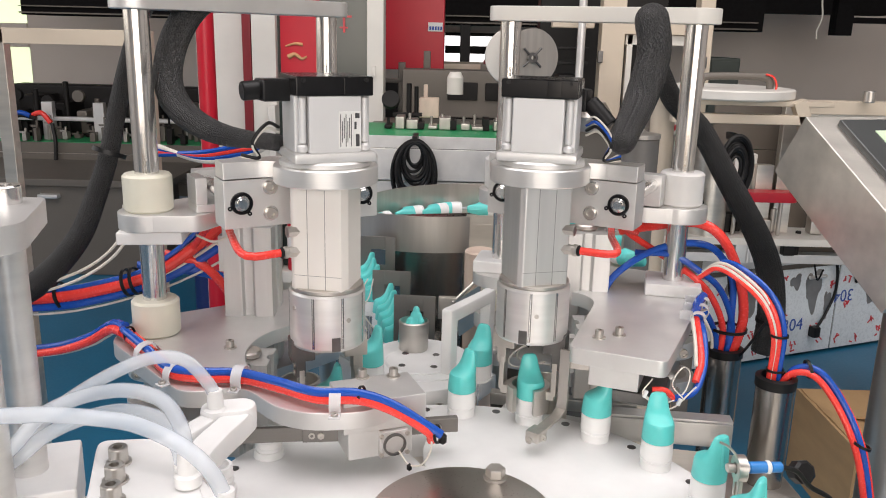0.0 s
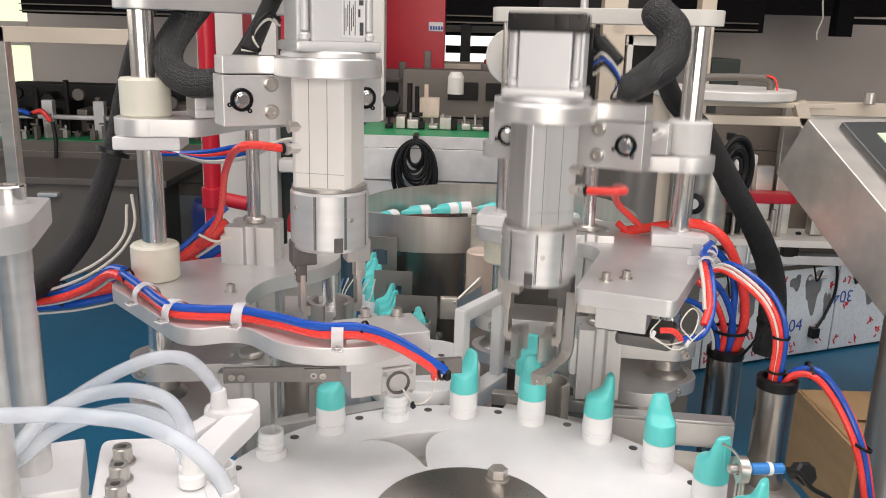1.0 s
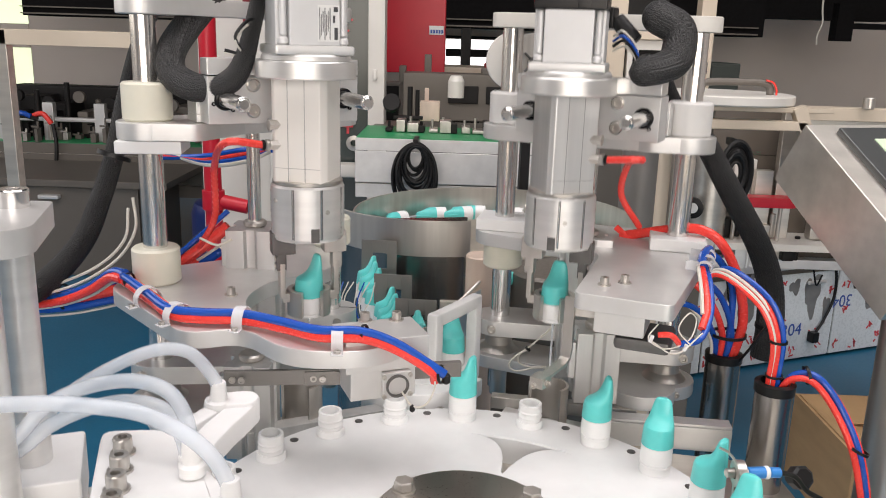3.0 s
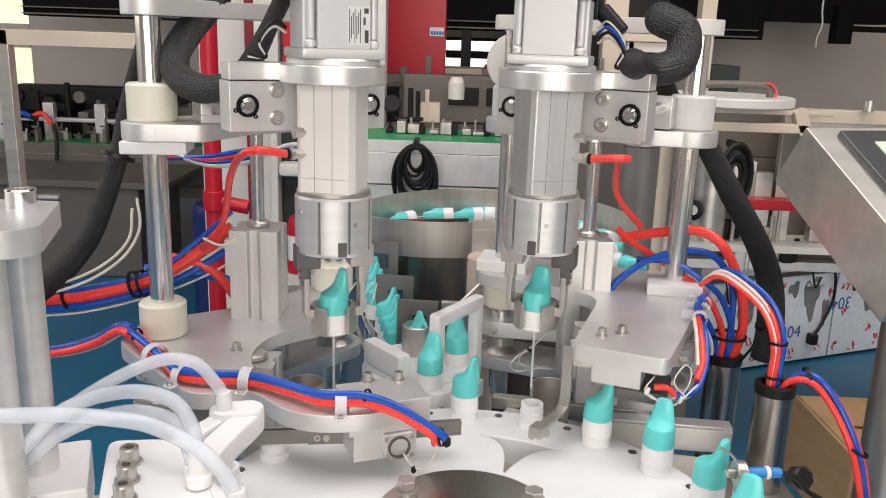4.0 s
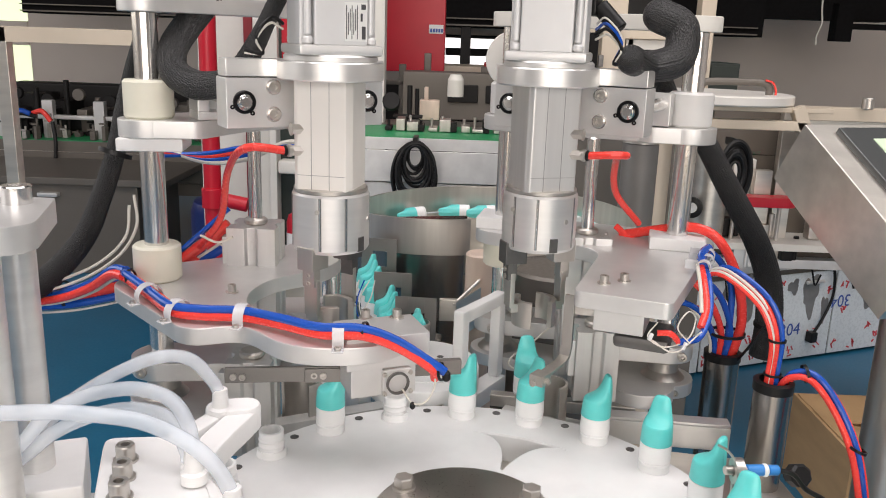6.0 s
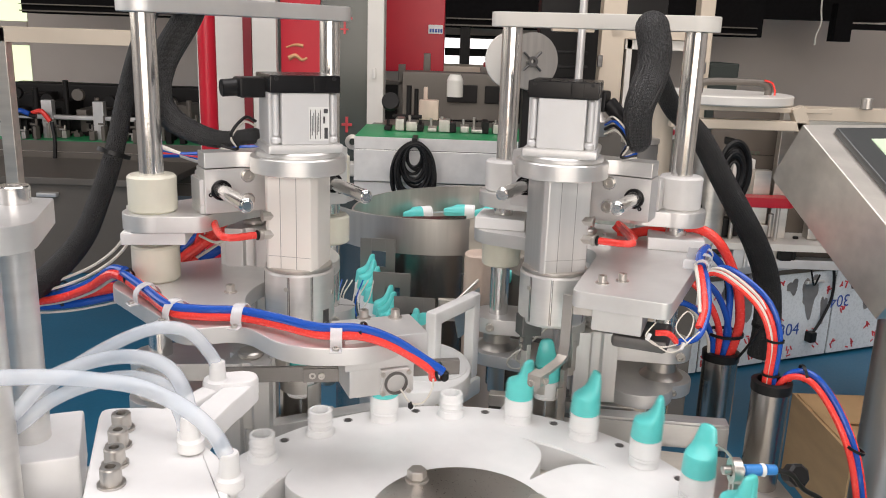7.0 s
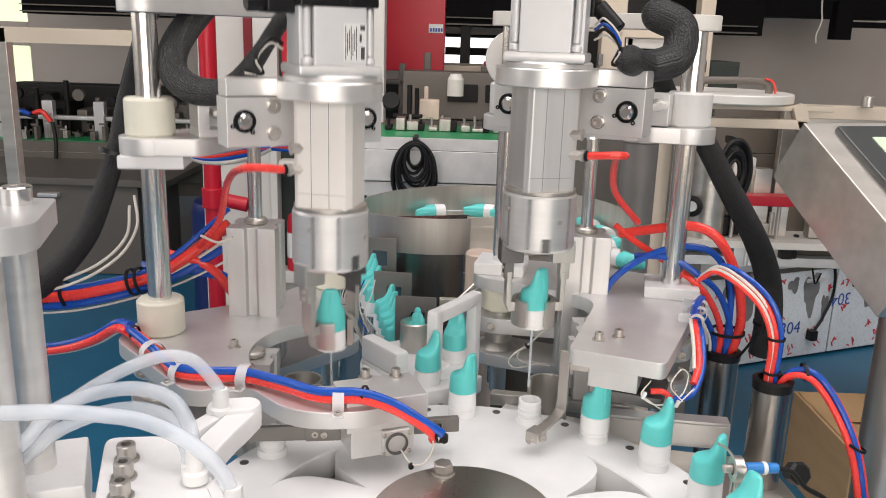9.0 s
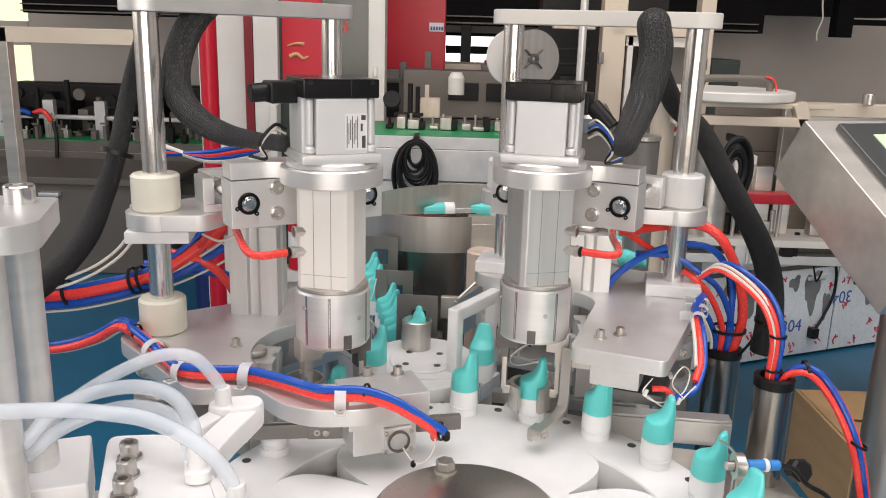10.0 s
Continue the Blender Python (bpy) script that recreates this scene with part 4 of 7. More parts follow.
    for x, y, w in ((-0.236, 0.640, -48), (-0.200, 0.603, -38), (-0.150, 0.598, -8), (-0.072, 0.560, 5)):
        ring = [(-0.0008 + r * math.cos(q), 0.0050 + r * math.sin(q)) for r, qs in ((0.0106, np.linspace(-0.45, math.pi + 0.45, 18)), (0.0099, np.linspace(math.pi + 0.45, -0.45, 18))) for q in qs]
        c = part("hose_clip", moved(joined(moved(prism(ring, -0.0042, 0.0042, 0), SIDEWAYS), box(-0.0042, 0.0042, -0.0180, -0.0098, 0.0, 0.0012, 0.0003)), pose(x, y, 0, 0, 0, w)), CLIP, p, "translucent white plastic hose clip")
        part("clip_screw", moved(cap_screw(0.0026, 0.002), pose(x, y, 0, 0, 0, w) @ pose(0, -0.0145, 0.0012)), STEEL, c)
    for q in ((-0.262, 0.668, 0.011), (-0.053, 0.562, 0.010), (0.002, 0.560, -0.018)):
        part("zip_tie", moved(lathe([(0.0062, -0.0010), (0.0071, -0.0010), (0.0071, 0.0010), (0.0062, 0.0010), (0.0062, -0.0010)], 18), pose(*q, 0, 80, -15)), BLACK, p)
    part("wire", hose([(-0.026, 0.566, 0.000), (-0.006, 0.560, -0.012), (-0.002, 0.556, -0.026), (-0.008, 0.556, -0.040), (-0.018, 0.561, -0.044), (-0.026, 0.563, -0.034)], 0.0007, sides=8), WIRE_WHITE, p)
    part("end_plug", rod(0.003, -0.024, -0.016, 0.006, 0.557), BLACK, p)
    part("wire_tip", rod(0.002, -0.049, -0.043, -0.018, 0.561), BLACK, p)
    keyed(p, lambda t: pose(0, 0, 1.0095 + PLATE_RISE * PLATE_L(t)))


def build_plate_right():
    p = thing("clamp_plate", "rectangular aluminium clamp plate with a hooked guide", "machine plate", group="clamp plates")
    line = rounded([(0.104, 0.630), (0.176, 0.602), (0.276, 0.825), (0.21, 0.865), (0.09, 0.905), (0.035, 0.88), (0.03, 0.83), (0.09, 0.80), (0.150, 0.765)], [0.008, 0.008, 0.012, 0.03, 0.03, 0.03, 0.03, 0.04, 0.03])
    part("plate", prism(line, -0.014, 0, 0.0012), ALU, p, "aluminium plate")
    part("pad", moved(box(-0.026, 0.026, -0.024, 0.024, 0, 0.012, 0.0012), pose(0.226, 0.790, 0, 0, 0, -12)), NYLON, p, "square white bumper pad")
    part("pad", moved(box(-0.026, 0.026, -0.024, 0.024, 0, 0.012, 0.0012), pose(0.062, 0.855, 0, 0, 0, -12)), NYLON, p, "square white bumper pad")
    part("bushing", rod(0.0205, -0.042, -0.014, 0.062, 0.855, 0.002, 40), NYLON_CREAM, p, "cream nylon bushing")
    for x, y in ((0.132, 0.652), (0.150, 0.660), (0.152, 0.79)):
        part("plate_screw", moved(joined(cap_screw(0.0036, 0.007), lathe([(0, 0), (0.0055, 0), (0.0055, 0.001), (0, 0.001)], 16)), pose(x, y, 0)), STEEL, p)
    m = pose(0.135, 0.640, 0, 0, 0, -20)
    part("jaw_block", moved(joined(box(-0.010, 0.030, -0.010, 0.03, -0.034, -0.0145, 0.001)), m), ALU, p, "aluminium gripper block")
    outer = [(0.0, -0.010), (0.0, -0.055), (0.003, -0.063), (0.010, -0.0665), (0.046, -0.069)]
    inner = [(0.047, -0.0665), (0.0115, -0.064), (0.0055, -0.061), (0.003, -0.054), (0.003, -0.010)]
    side_m = Matrix.Translation((0.106, 0.650, 0)) @ pose(0, 0, 0, 0, 0, 235) @ pose(0, 0, 0, 90, 0, 0)
    part("hook", joined(moved(prism(outer + inner, -0.0045, 0.0045, 0.0004), side_m), moved(box(-0.010, 0.012, -0.004, 0.004, -0.026, -0.014, 0.0008), pose(0.114, 0.650, 0, 0, 0, -14)),
                        moved(box(0.038, 0.052, -0.006, 0.006, -0.073, -0.064, 0.0008), Matrix.Translation((0.106, 0.650, 0)) @ pose(0, 0, 0, 0, 0, 235))), STEEL, p, "bent stainless guide hook")
    for x, y in ((0.084, 0.604), (0.072, 0.599)):
        part("hook_screw", moved(cap_screw(0.0026, 0.002), pose(x + 0.002, y + 0.004, -0.0685, 90, 0, -28)), STEEL, p)
    part("cover", moved(box(0.005, 0.05, 0.0, 0.05, -0.05, -0.0385, 0.004), m), DARK_STEEL, p)
    part("wire", hose([(0.168, 0.612, -0.018), (0.160, 0.606, -0.028), (0.174, 0.606, -0.036), (0.194, 0.616, -0.032), (0.202, 0.628, -0.020), (0.194, 0.622, -0.012), (0.184, 0.612, -0.022), (0.194, 0.610, -0.034)], 0.0006, sides=8), WIRE_WHITE, p)
    part("wire", hose([(0.162, 0.607, -0.030), (0.182, 0.606, -0.040), (0.206, 0.622, -0.028)], 0.0006, sides=8), WIRE_WHITE, p)
    part("hose", hose([(0.224, 0.690, 0.008), (0.222, 0.665, -0.002), (0.218, 0.645, -0.020), (0.206, 0.626, -0.034), (0.186, 0.612, -0.034)], 0.0027), BLUE_HOSE, p, "blue air hose")
    part("hose", hose([(0.220, 0.686, 0.008), (0.217, 0.662, -0.002), (0.215, 0.645, -0.016), (0.208, 0.632, -0.028)], 0.0030), RED_HOSE, p, "orange-red air hose")
    part("hose", hose([(0.168, 0.610, -0.026), (0.178, 0.609, -0.026), (0.186, 0.613, -0.034)], 0.0024), RED_HOSE, p, "orange-red air hose")
    part("wire", hose([(0.216, 0.684, 0.010), (0.212, 0.656, -0.002), (0.210, 0.640, -0.018)], 0.0016, sides=8), WIRE_WHITE, p)
    for q in ((0.162, 0.606, -0.028), (0.190, 0.610, -0.036)):
        part("wire_clip", moved(box(-0.0014, 0.0014, -0.0014, 0.0014, -0.003, 0.003, 0.0005), pose(*q, 0, 20, 0)), NYLON, p)
    for x, y in ((0.215, 0.682), (0.224, 0.704), (0.231, 0.725)):
        part("hose_clip", moved(joined(lathe([(0.0058, -0.004), (0.0064, -0.004), (0.0064, 0.004), (0.0058, 0.004), (0.0058, -0.004)], 20), box(-0.016, -0.0055, -0.004, 0.004, -0.0075, -0.0065)), pose(x + 0.006, y, 0.008, 90, 0, -20)), CLIP, p, "translucent plastic hose clip")
    part("hose", hose([(0.240, 0.735, 0.012), (0.231, 0.718, 0.012), (0.224, 0.70, 0.010), (0.221, 0.684, 0.008)], 0.0042), BLUE_HOSE, p, "blue air hose")
    keyed(p, lambda t: pose(0, 0, 1.035 + PLATE_RISE * PLATE_R(t)))


# ---- flexible lines on the heads, in rigid pieces ----
def even_points(line, count):
    """count + 1 points at equal distances along a line."""
    far = [0.0]
    for u, v in zip(line, line[1:]):
        far.append(far[-1] + (v - u).length)
    out, k = [], 0
    for j in range(count + 1):
        d = far[-1] * j / count
        while k < len(far) - 2 and far[k + 1] < d:
            k += 1
        out.append(line[k].lerp(line[k + 1], min(1, max(0, (d - far[k]) / max(1e-9, far[k + 1] - far[k])))))
    return out


def chain(name, label, category, piece, material, r, count, ends, slim=1.0):
    """A flexible line of rigid pieces; ends(t) gives its line's points."""
    th = thing(name, label, category)
    spans, known = [], {}
    for t in (0, 1.0, 1.5, 2.3, 4):
        q = even_points(smooth_line(ends(t), 24), count)
        spans += [(v - u).length for u, v in zip(q, q[1:])]
    step = sum(spans) / len(spans)
    src = None
    for k in range(count):
        ob = part(piece, lathe([(r * math.cos(w), r * math.sin(w)) for w in np.linspace(-math.pi / 2, 0, 7)] + [(r * math.cos(w), step + r * math.sin(w)) for w in np.linspace(0, math.pi / 2, 7)], 52 if r > 0.01 else 18, 0, 0, 0.028 if r > 0.01 else 0.0), material, th) if src is None else None
        if src is None:
            src = ob
        else:
            ob = src.copy()
            scene.collection.objects.link(ob)
        thin = 1 + (slim - 1) * min(1, max(0, (k / count - 0.45) / 0.4))
        ob.scale = (thin, thin, thin)

        def place(t, k=k):
            if t not in known:
                known[t] = even_points(smooth_line(ends(t), 24), count)
            return along(known[t][k], known[t][k + 1])
        MOVES.append((ob, place, "chain"))
    return th


def sleeve_ends(side):
    turn = radians(TURN_L if side < 0 else TURN_R)
    s = Vector((-0.200, 0.72, 1.300)) if side < 0 else Vector((0.186, 0.705, 1.282))

    def ends(t):
        x, y, dz = head_place(side, t)
        u = dz / LIFT
        lx, ly = (-0.028, 0.024) if side < 0 else (0.058, 0.024)
        e = Vector((x + lx * math.cos(turn) - ly * math.sin(turn), y + lx * math.sin(turn) + ly * math.cos(turn), FLANGE_Z + dz + (0.014 + 0.037 * u if side < 0 else 0.020 - 0.012 * u)))
        if side > 0:
            low = [Vector(q) for q in ((0.168, 0.716, 1.288), (0.171, 0.713, 1.270), (0.169, 0.710, 1.250), (0.160, 0.702, 1.222))]
            high = [Vector(q) for q in ((0.172, 0.716, 1.298), (0.190, 0.712, 1.288), (0.186, 0.703, 1.264), (0.160, 0.695, 1.257))]
        else:
            back = math.hypot(x - AXIS_L[0], y - AXIS_L[1]) / RETRACT[-1]
            low = [Vector(q).lerp(Vector(w), back) for q, w in (((-0.205, 0.760, 1.305), (-0.222, 0.760, 1.305)), ((-0.221, 0.740, 1.284), (-0.231, 0.750, 1.281)), ((-0.233, 0.730, 1.256), (-0.249, 0.740, 1.247)),
                                                                ((-0.234, 0.720, 1.226), (-0.252, 0.730, 1.218)), ((-0.218, 0.710, 1.203), (-0.238, 0.730, 1.196)), ((-0.185, 0.700, 1.188), (-0.203, 0.730, 1.182)))]
            high = [Vector(q) for q in ((-0.205, 0.745, 1.305), (-0.224, 0.730, 1.278), (-0.232, 0.710, 1.256), (-0.226, 0.700, 1.238), (-0.200, 0.690, 1.230), (-0.168, 0.680, 1.244))]
        return [a.lerp(b, u) for a, b in zip(low, high)] + [e]
    return ends


def hose_ends(side):
    turn = radians(TURN_L if side < 0 else TURN_R)

    def ends(t):
        x, y, dz = head_place(side, t)
        u = dz / LIFT
        w = lambda lx, ly, lz: Vector((x + lx * math.cos(turn) - ly * math.sin(turn), y + lx * math.sin(turn) + ly * math.cos(turn), FLANGE_Z + dz + lz))
        a = w(0.037 * side, -0.004, -0.066)
        if side < 0:
            low = ((-0.186, 0.700, 1.113), (-0.218, 0.760, 1.094), (-0.246, 0.790, 1.062))
            high = ((-0.183, 0.690, 1.160), (-0.208, 0.750, 1.105), (-0.244, 0.790, 1.064))
        else:
            low = ((0.147, 0.710, 1.108), (0.158, 0.750, 1.109), (0.189, 0.800, 1.090))
            high = ((0.145, 0.710, 1.178), (0.157, 0.760, 1.141), (0.190, 0.800, 1.104))
        slide = Vector((x - (AXIS_L if side < 0 else AXIS_R)[0], y - (AXIS_L if side < 0 else AXIS_R)[1], 0))
        b = w(0.066 * side, 0.004, -0.066 + 0.002 * u)
        return [a, b] + [Vector(p).lerp(Vector(q), u) + slide * f for p, q, f in zip(low, high, (0.8, 0.35, 0.0))]
    return ends


# ---- transfer and feeder behind the dial ----
def build_transfer():
    r = thing("transfer_rotor", "white acetal transfer rotor with arched arms", "transfer rotor")
    part("disc", joined(prism(polar(0, 0, lambda a: 0.062 + 0.006 * math.cos(2 * a), 60), -0.022, 0, 0.002)), NYLON, r, "white acetal disc")
    part("boss", lathe([(0, 0), (0.034, 0), (0.034, 0.002), (0.0325, 0.0028), (0, 0.0028)], 40), NYLON, r)
    for a in (40, 130, 220, 310):
        part("boss_hole", rod(0.0035, 0.0026, 0.0032, 0.022 * math.cos(radians(a)), 0.022 * math.sin(radians(a)), 0.0002, 12), DARK_STEEL, r)

    def arch(h, w):
        return joined(box(-w, -w + 0.013, -0.0062, 0.0062, 0, h, 0.003), box(w - 0.013, w, -0.0062, 0.0062, 0, h, 0.003), box(-w + 0.002, w - 0.002, -0.0060, 0.0060, h - 0.014, h - 0.0002, 0.003))
    part("step", prism(polar(0, 0, lambda a: 0.050 + 0.004 * math.cos(3 * a), 60), -0.0005, 0.0012, 0.0005), NYLON, r)
    keyed(r, lambda t: pose(-0.024 + 0.007 * ARCH(t), 0.775, 0.958, 0, 0, 6 * (1 - ARCH(t))))
    g = thing("transfer_gripper", "white acetal arched gripper arm over the rotor", "gripper arm", group="transfer grippers")
    part("arch", moved(arch(0.092, 0.043), pose(0, 0, -0.016)), NYLON, g, "white arched arm")
    part("foot_block", box(-0.043, 0.043, -0.010, 0.010, -0.034, -0.0155, 0.002), NYLON, g)
    keyed(g, lambda t: pose(0.0135 + 0.025 * ARCH(t), 0.778 + 0.006 * ARCH(t), 0.948, 0, 0, 58.2))
    g = thing("transfer_gripper", "white acetal low gripper arm over the rotor", "gripper arm", group="transfer grippers")
    part("bar", moved(box(-0.030, 0.030, -0.0075, 0.0075, 0.016, 0.040, 0.003), pose(0, 0, 0)), NYLON, g, "thick white arm")
    part("foot_block", box(-0.03, 0.03, -0.0074, 0.0074, -0.034, 0.0155, 0.002), NYLON, g)
    keyed(g, lambda t: pose(-0.0540 - 0.036 * ARCH(t), 0.7500 + 0.012 * ARCH(t), 0.948, 0, 0, 129.8))
    w = thing("sensor_wire", "thin pale sensor wire coiled in a loose loop", "wire")
    part("wire", hose([(0.112, 0.790, 1.000), (0.100, 0.795, 0.985), (0.088, 0.80, 0.971), (0.076, 0.80, 0.962), (0.070, 0.80, 0.952), (0.078, 0.80, 0.946), (0.098, 0.80, 0.950), (0.112, 0.795, 0.951)], 0.0010, sides=8), WIRE_WHITE, w)
    part("wire", hose([(0.090, 0.801, 0.970), (0.081, 0.802, 0.964), (0.080, 0.802, 0.955), (0.092, 0.802, 0.950), (0.108, 0.80, 0.952)], 0.0010, sides=8), WIRE_WHITE, w)
    part("zip_tie", moved(box(-0.0025, 0.0025, -0.0025, 0.0025, -0.0012, 0.0012), pose(0.0885, 0.80, 0.9705, 0, 40, 0)), BLACK, w)
    for x, y in (head_place(-1, 7.2)[:2], head_place(1, 7.2)[:2]):
        c = thing("pick_pocket", "stainless half-round pocket on an aluminium rail", "pocket", pose(x, y, 0.94), "pick pockets")
        ws = np.linspace(radians(-60), radians(190), 22)
        part("shell", prism([(q * math.cos(w), q * math.sin(w)) for q, seq in ((0.0185, ws), (0.0158, ws[::-1])) for w in seq], -0.012, 0.030, 0.0006), STEEL, c, "stainless half shell")
        part("rail", moved(joined(box(-0.045, 0.035, -0.017, 0.017, -0.026, -0.012, 0.001), box(-0.06, 0.05, -0.008, 0.012, -0.06, -0.0262, 0.001)), pose(0, 0.006, 0, 0, 0, 26 if x < 0 else -22)), ALU, c)
        for k in (-0.02, 0.015):
            part("rail_screw", moved(cap_screw(0.0034, 0.003), pose(0, 0.006, -0.012, 0, 0, 26 if x < 0 else -22) @ pose(k, -0.0125, 0)), STEEL, c)


def build_wires():
    w = thing("wire_bundle", "thin pale sensor wires hanging in a loose bunch", "wires")
    for k in range(7):
        x = -0.118 + 0.006 * k
        part("wire", hose([(x + 0.004, 0.905, 1.004), (x - 0.003 * (k % 3), 0.90, 0.985), (x + 0.005 - 0.002 * k, 0.895, 0.968), (x + 0.008 - 0.004 * (k % 2), 0.895, 0.945)], 0.0008, 6, 6), WIRE_WHITE if k % 4 else BLUE_HOSE, w)


def build_feeder():
    f = thing("bowl_feeder", "stainless steel vibratory bowl feeder with a spiral rim", "bowl feeder")
    cx, cy = 0.07, 1.22
    def wall(r0, r1, z0, z1, a0, a1, n=60):
        ws = [radians(a0 + (a1 - a0) * k / n) for k in range(n + 1)]
        return prism([(cx + r1 * math.cos(w), cy + r1 * math.sin(w)) for w in ws] + [(cx + r0 * math.cos(w), cy + r0 * math.sin(w)) for w in reversed(ws)], z0, z1, 0.0008)
    part("outer_wall", wall(0.207, 0.210, 0.972, 1.024, -35, 215), STEEL, f, "tall polished bowl wall")
    part("track", wall(0.125, 0.2065, 0.966, 0.971, -40, 220), STEEL_H, f, "flat spiral track")
    part("inner_bowl", lathe([(0, 0.925), (0.128, 0.925), (0.1285, 0.985), (0.126, 0.985), (0.124, 0.930), (0, 0.930)], 64, cx, cy), STEEL_H, f)
    dx, dy = -0.018, 1.152
    ws = [radians(205 + 84 * k / 40) for k in range(41)]
    part("front_wall", prism([(dx + 0.151 * math.cos(w), dy + 0.151 * math.sin(w)) for w in ws] + [(dx + 0.148 * math.cos(w), dy + 0.148 * math.sin(w)) for w in reversed(ws)], 1.010, 1.056, 0.0006), STEEL, f, "curved front wall of the spiral")
    ws = [radians(190 + 98 * k / 40) for k in range(41)]
    part("drum", prism([(dx + 0.136 * math.cos(w), dy + 0.136 * math.sin(w)) for w in ws] + [(dx + 0.05, dy + 0.10), (dx - 0.12, dy + 0.06)], 0.70, 1.009, 0.001), TUBE_STEEL, f, "dark shiny drive drum")
    part("base_drum", lathe([(0, 0.55), (0.16, 0.55), (0.16, 0.90), (0.128, 0.925), (0, 0.925)], 64, cx, cy), GREY_PANEL, f, "dark drive drum under the bowl")
    part("drive_cover", rod(0.062, 0.60, 0.985, 0.148, 1.06, 0.004, 40), GREY_PANEL, f, "dark drive cover")
    part("stand", box(cx - 0.2, cx + 0.2, cy - 0.18, cy + 0.2, 0, 0.55, 0.004), GREY_PANEL, f)
    c = thing("cap_chute", "stainless steel chute plates with square windows", "chute")
    for x, y, z, w, h in ((-0.082, 1.0, 0.990, 0.022, 0.040), (-0.060, 0.94, 0.962, 0.0225, 0.042), (-0.0295, 0.87, 0.955, 0.0228, 0.042)):
        hole = joined(box(-w, -0.008, -0.0008, 0.0008, -h, h, 0.0003), box(0.010, w, -0.0008, 0.0008, -h, h, 0.0003), box(-0.008, 0.010, -0.0008, 0.0008, 0.024, h, 0.0003), box(-0.008, 0.010, -0.0008, 0.0008, -h, 0.004, 0.0003))
        part("chute_plate", moved(hole, pose(x, y, z, 0, 0, -4)), CHUTE_STEEL, c, "stainless plate with a square window")
    part("chute_floor", bar((-0.105, 1.04, 0.915), (-0.05, 0.86, 0.905), 0.003), STEEL, c)
    part("chute_floor", bar((-0.125, 1.04, 0.925), (-0.07, 0.86, 0.900), 0.0025), STEEL, c)
    part("pedestal", box(-0.07, 0.0, 0.90, 0.99, 0.0, 0.912, 0.002), TUBE_STEEL, c)
    part("outlet_cup", lathe([(0.0125, 0), (0.0145, 0), (0.0155, 0.030), (0.0138, 0.031), (0.0125, 0.0)], 32, -0.027, 0.806), STEEL, c, "stainless outlet cup", at=pose(0, 0, 0.9605))
    part("cup_stem", bar((-0.027, 0.818, 0.968), (-0.03, 0.872, 0.968), 0.003), STEEL, c)
    part("side_plate", joined(box(-0.004, 0.016, 0.905, 0.913, 0.958, 0.984, 0.001), hose([(0.012, 0.905, 0.978), (0.035, 0.93, 0.994), (0.058, 0.955, 1.012)], 0.002)), STEEL_H, c)
    part("side_plate", moved(box(0.0, 0.07, -0.0008, 0.0008, -0.045, 0.0, 0.0003), pose(0.012, 0.905, 0.978, 0, -16, 45)), STEEL_H, c)
    rows = [(-0.030, 0.809, 0.968, 20), (-0.023, 0.804, 0.964, 60)]
    rows += [(-0.054 - 0.004 * k, 0.880 + 0.013 * k, 0.940 + 0.004 * k, -20 + 7 * (k % 3)) for k in range(5)]
    rows += [(-0.083 - 0.005 * k, 0.950 + 0.014 * k, 0.965 + 0.004 * k, -15 + 9 * (k % 3)) for k in range(4)]
    for x, y, z, a in rows:
        copy_thing(PUMP, pose(x, y, z - 0.02, -8, 0, a))
    # caps that ride round the bowl
    for k, (a0, tilt) in enumerate(((104, 0), (112, 14), (128, -8), (84, 5), (60, -12), (42, 9), (150, -5), (24, 12))):
        q = copy_thing(PUMP, pose(0, 0, 0))

        def ride(t, a0=a0, tilt=tilt, k=k):
            a = a0 - 4.2 * t * (1 + 0.1 * math.sin(k)) + (1.0 if k % 2 else -0.6) * math.sin(2.1 * t + k)
            w = radians(a)
            r = 0.188 - 0.003 * (k % 3)
            return pose(cx + r * math.cos(w), cy + r * math.sin(w), 0.984, 90, 0, a + 90 + 90 + tilt)
        MOVES.append((q, ride, "slow"))
    for x, y, z, a in ((0.046, 1.045, 0.960, 80), (0.235, 1.12, 0.971, 30), (0.225, 1.16, 0.972, 120)):
        copy_thing(PUMP, pose(x, y, z + 0.014, 90, 0, a))


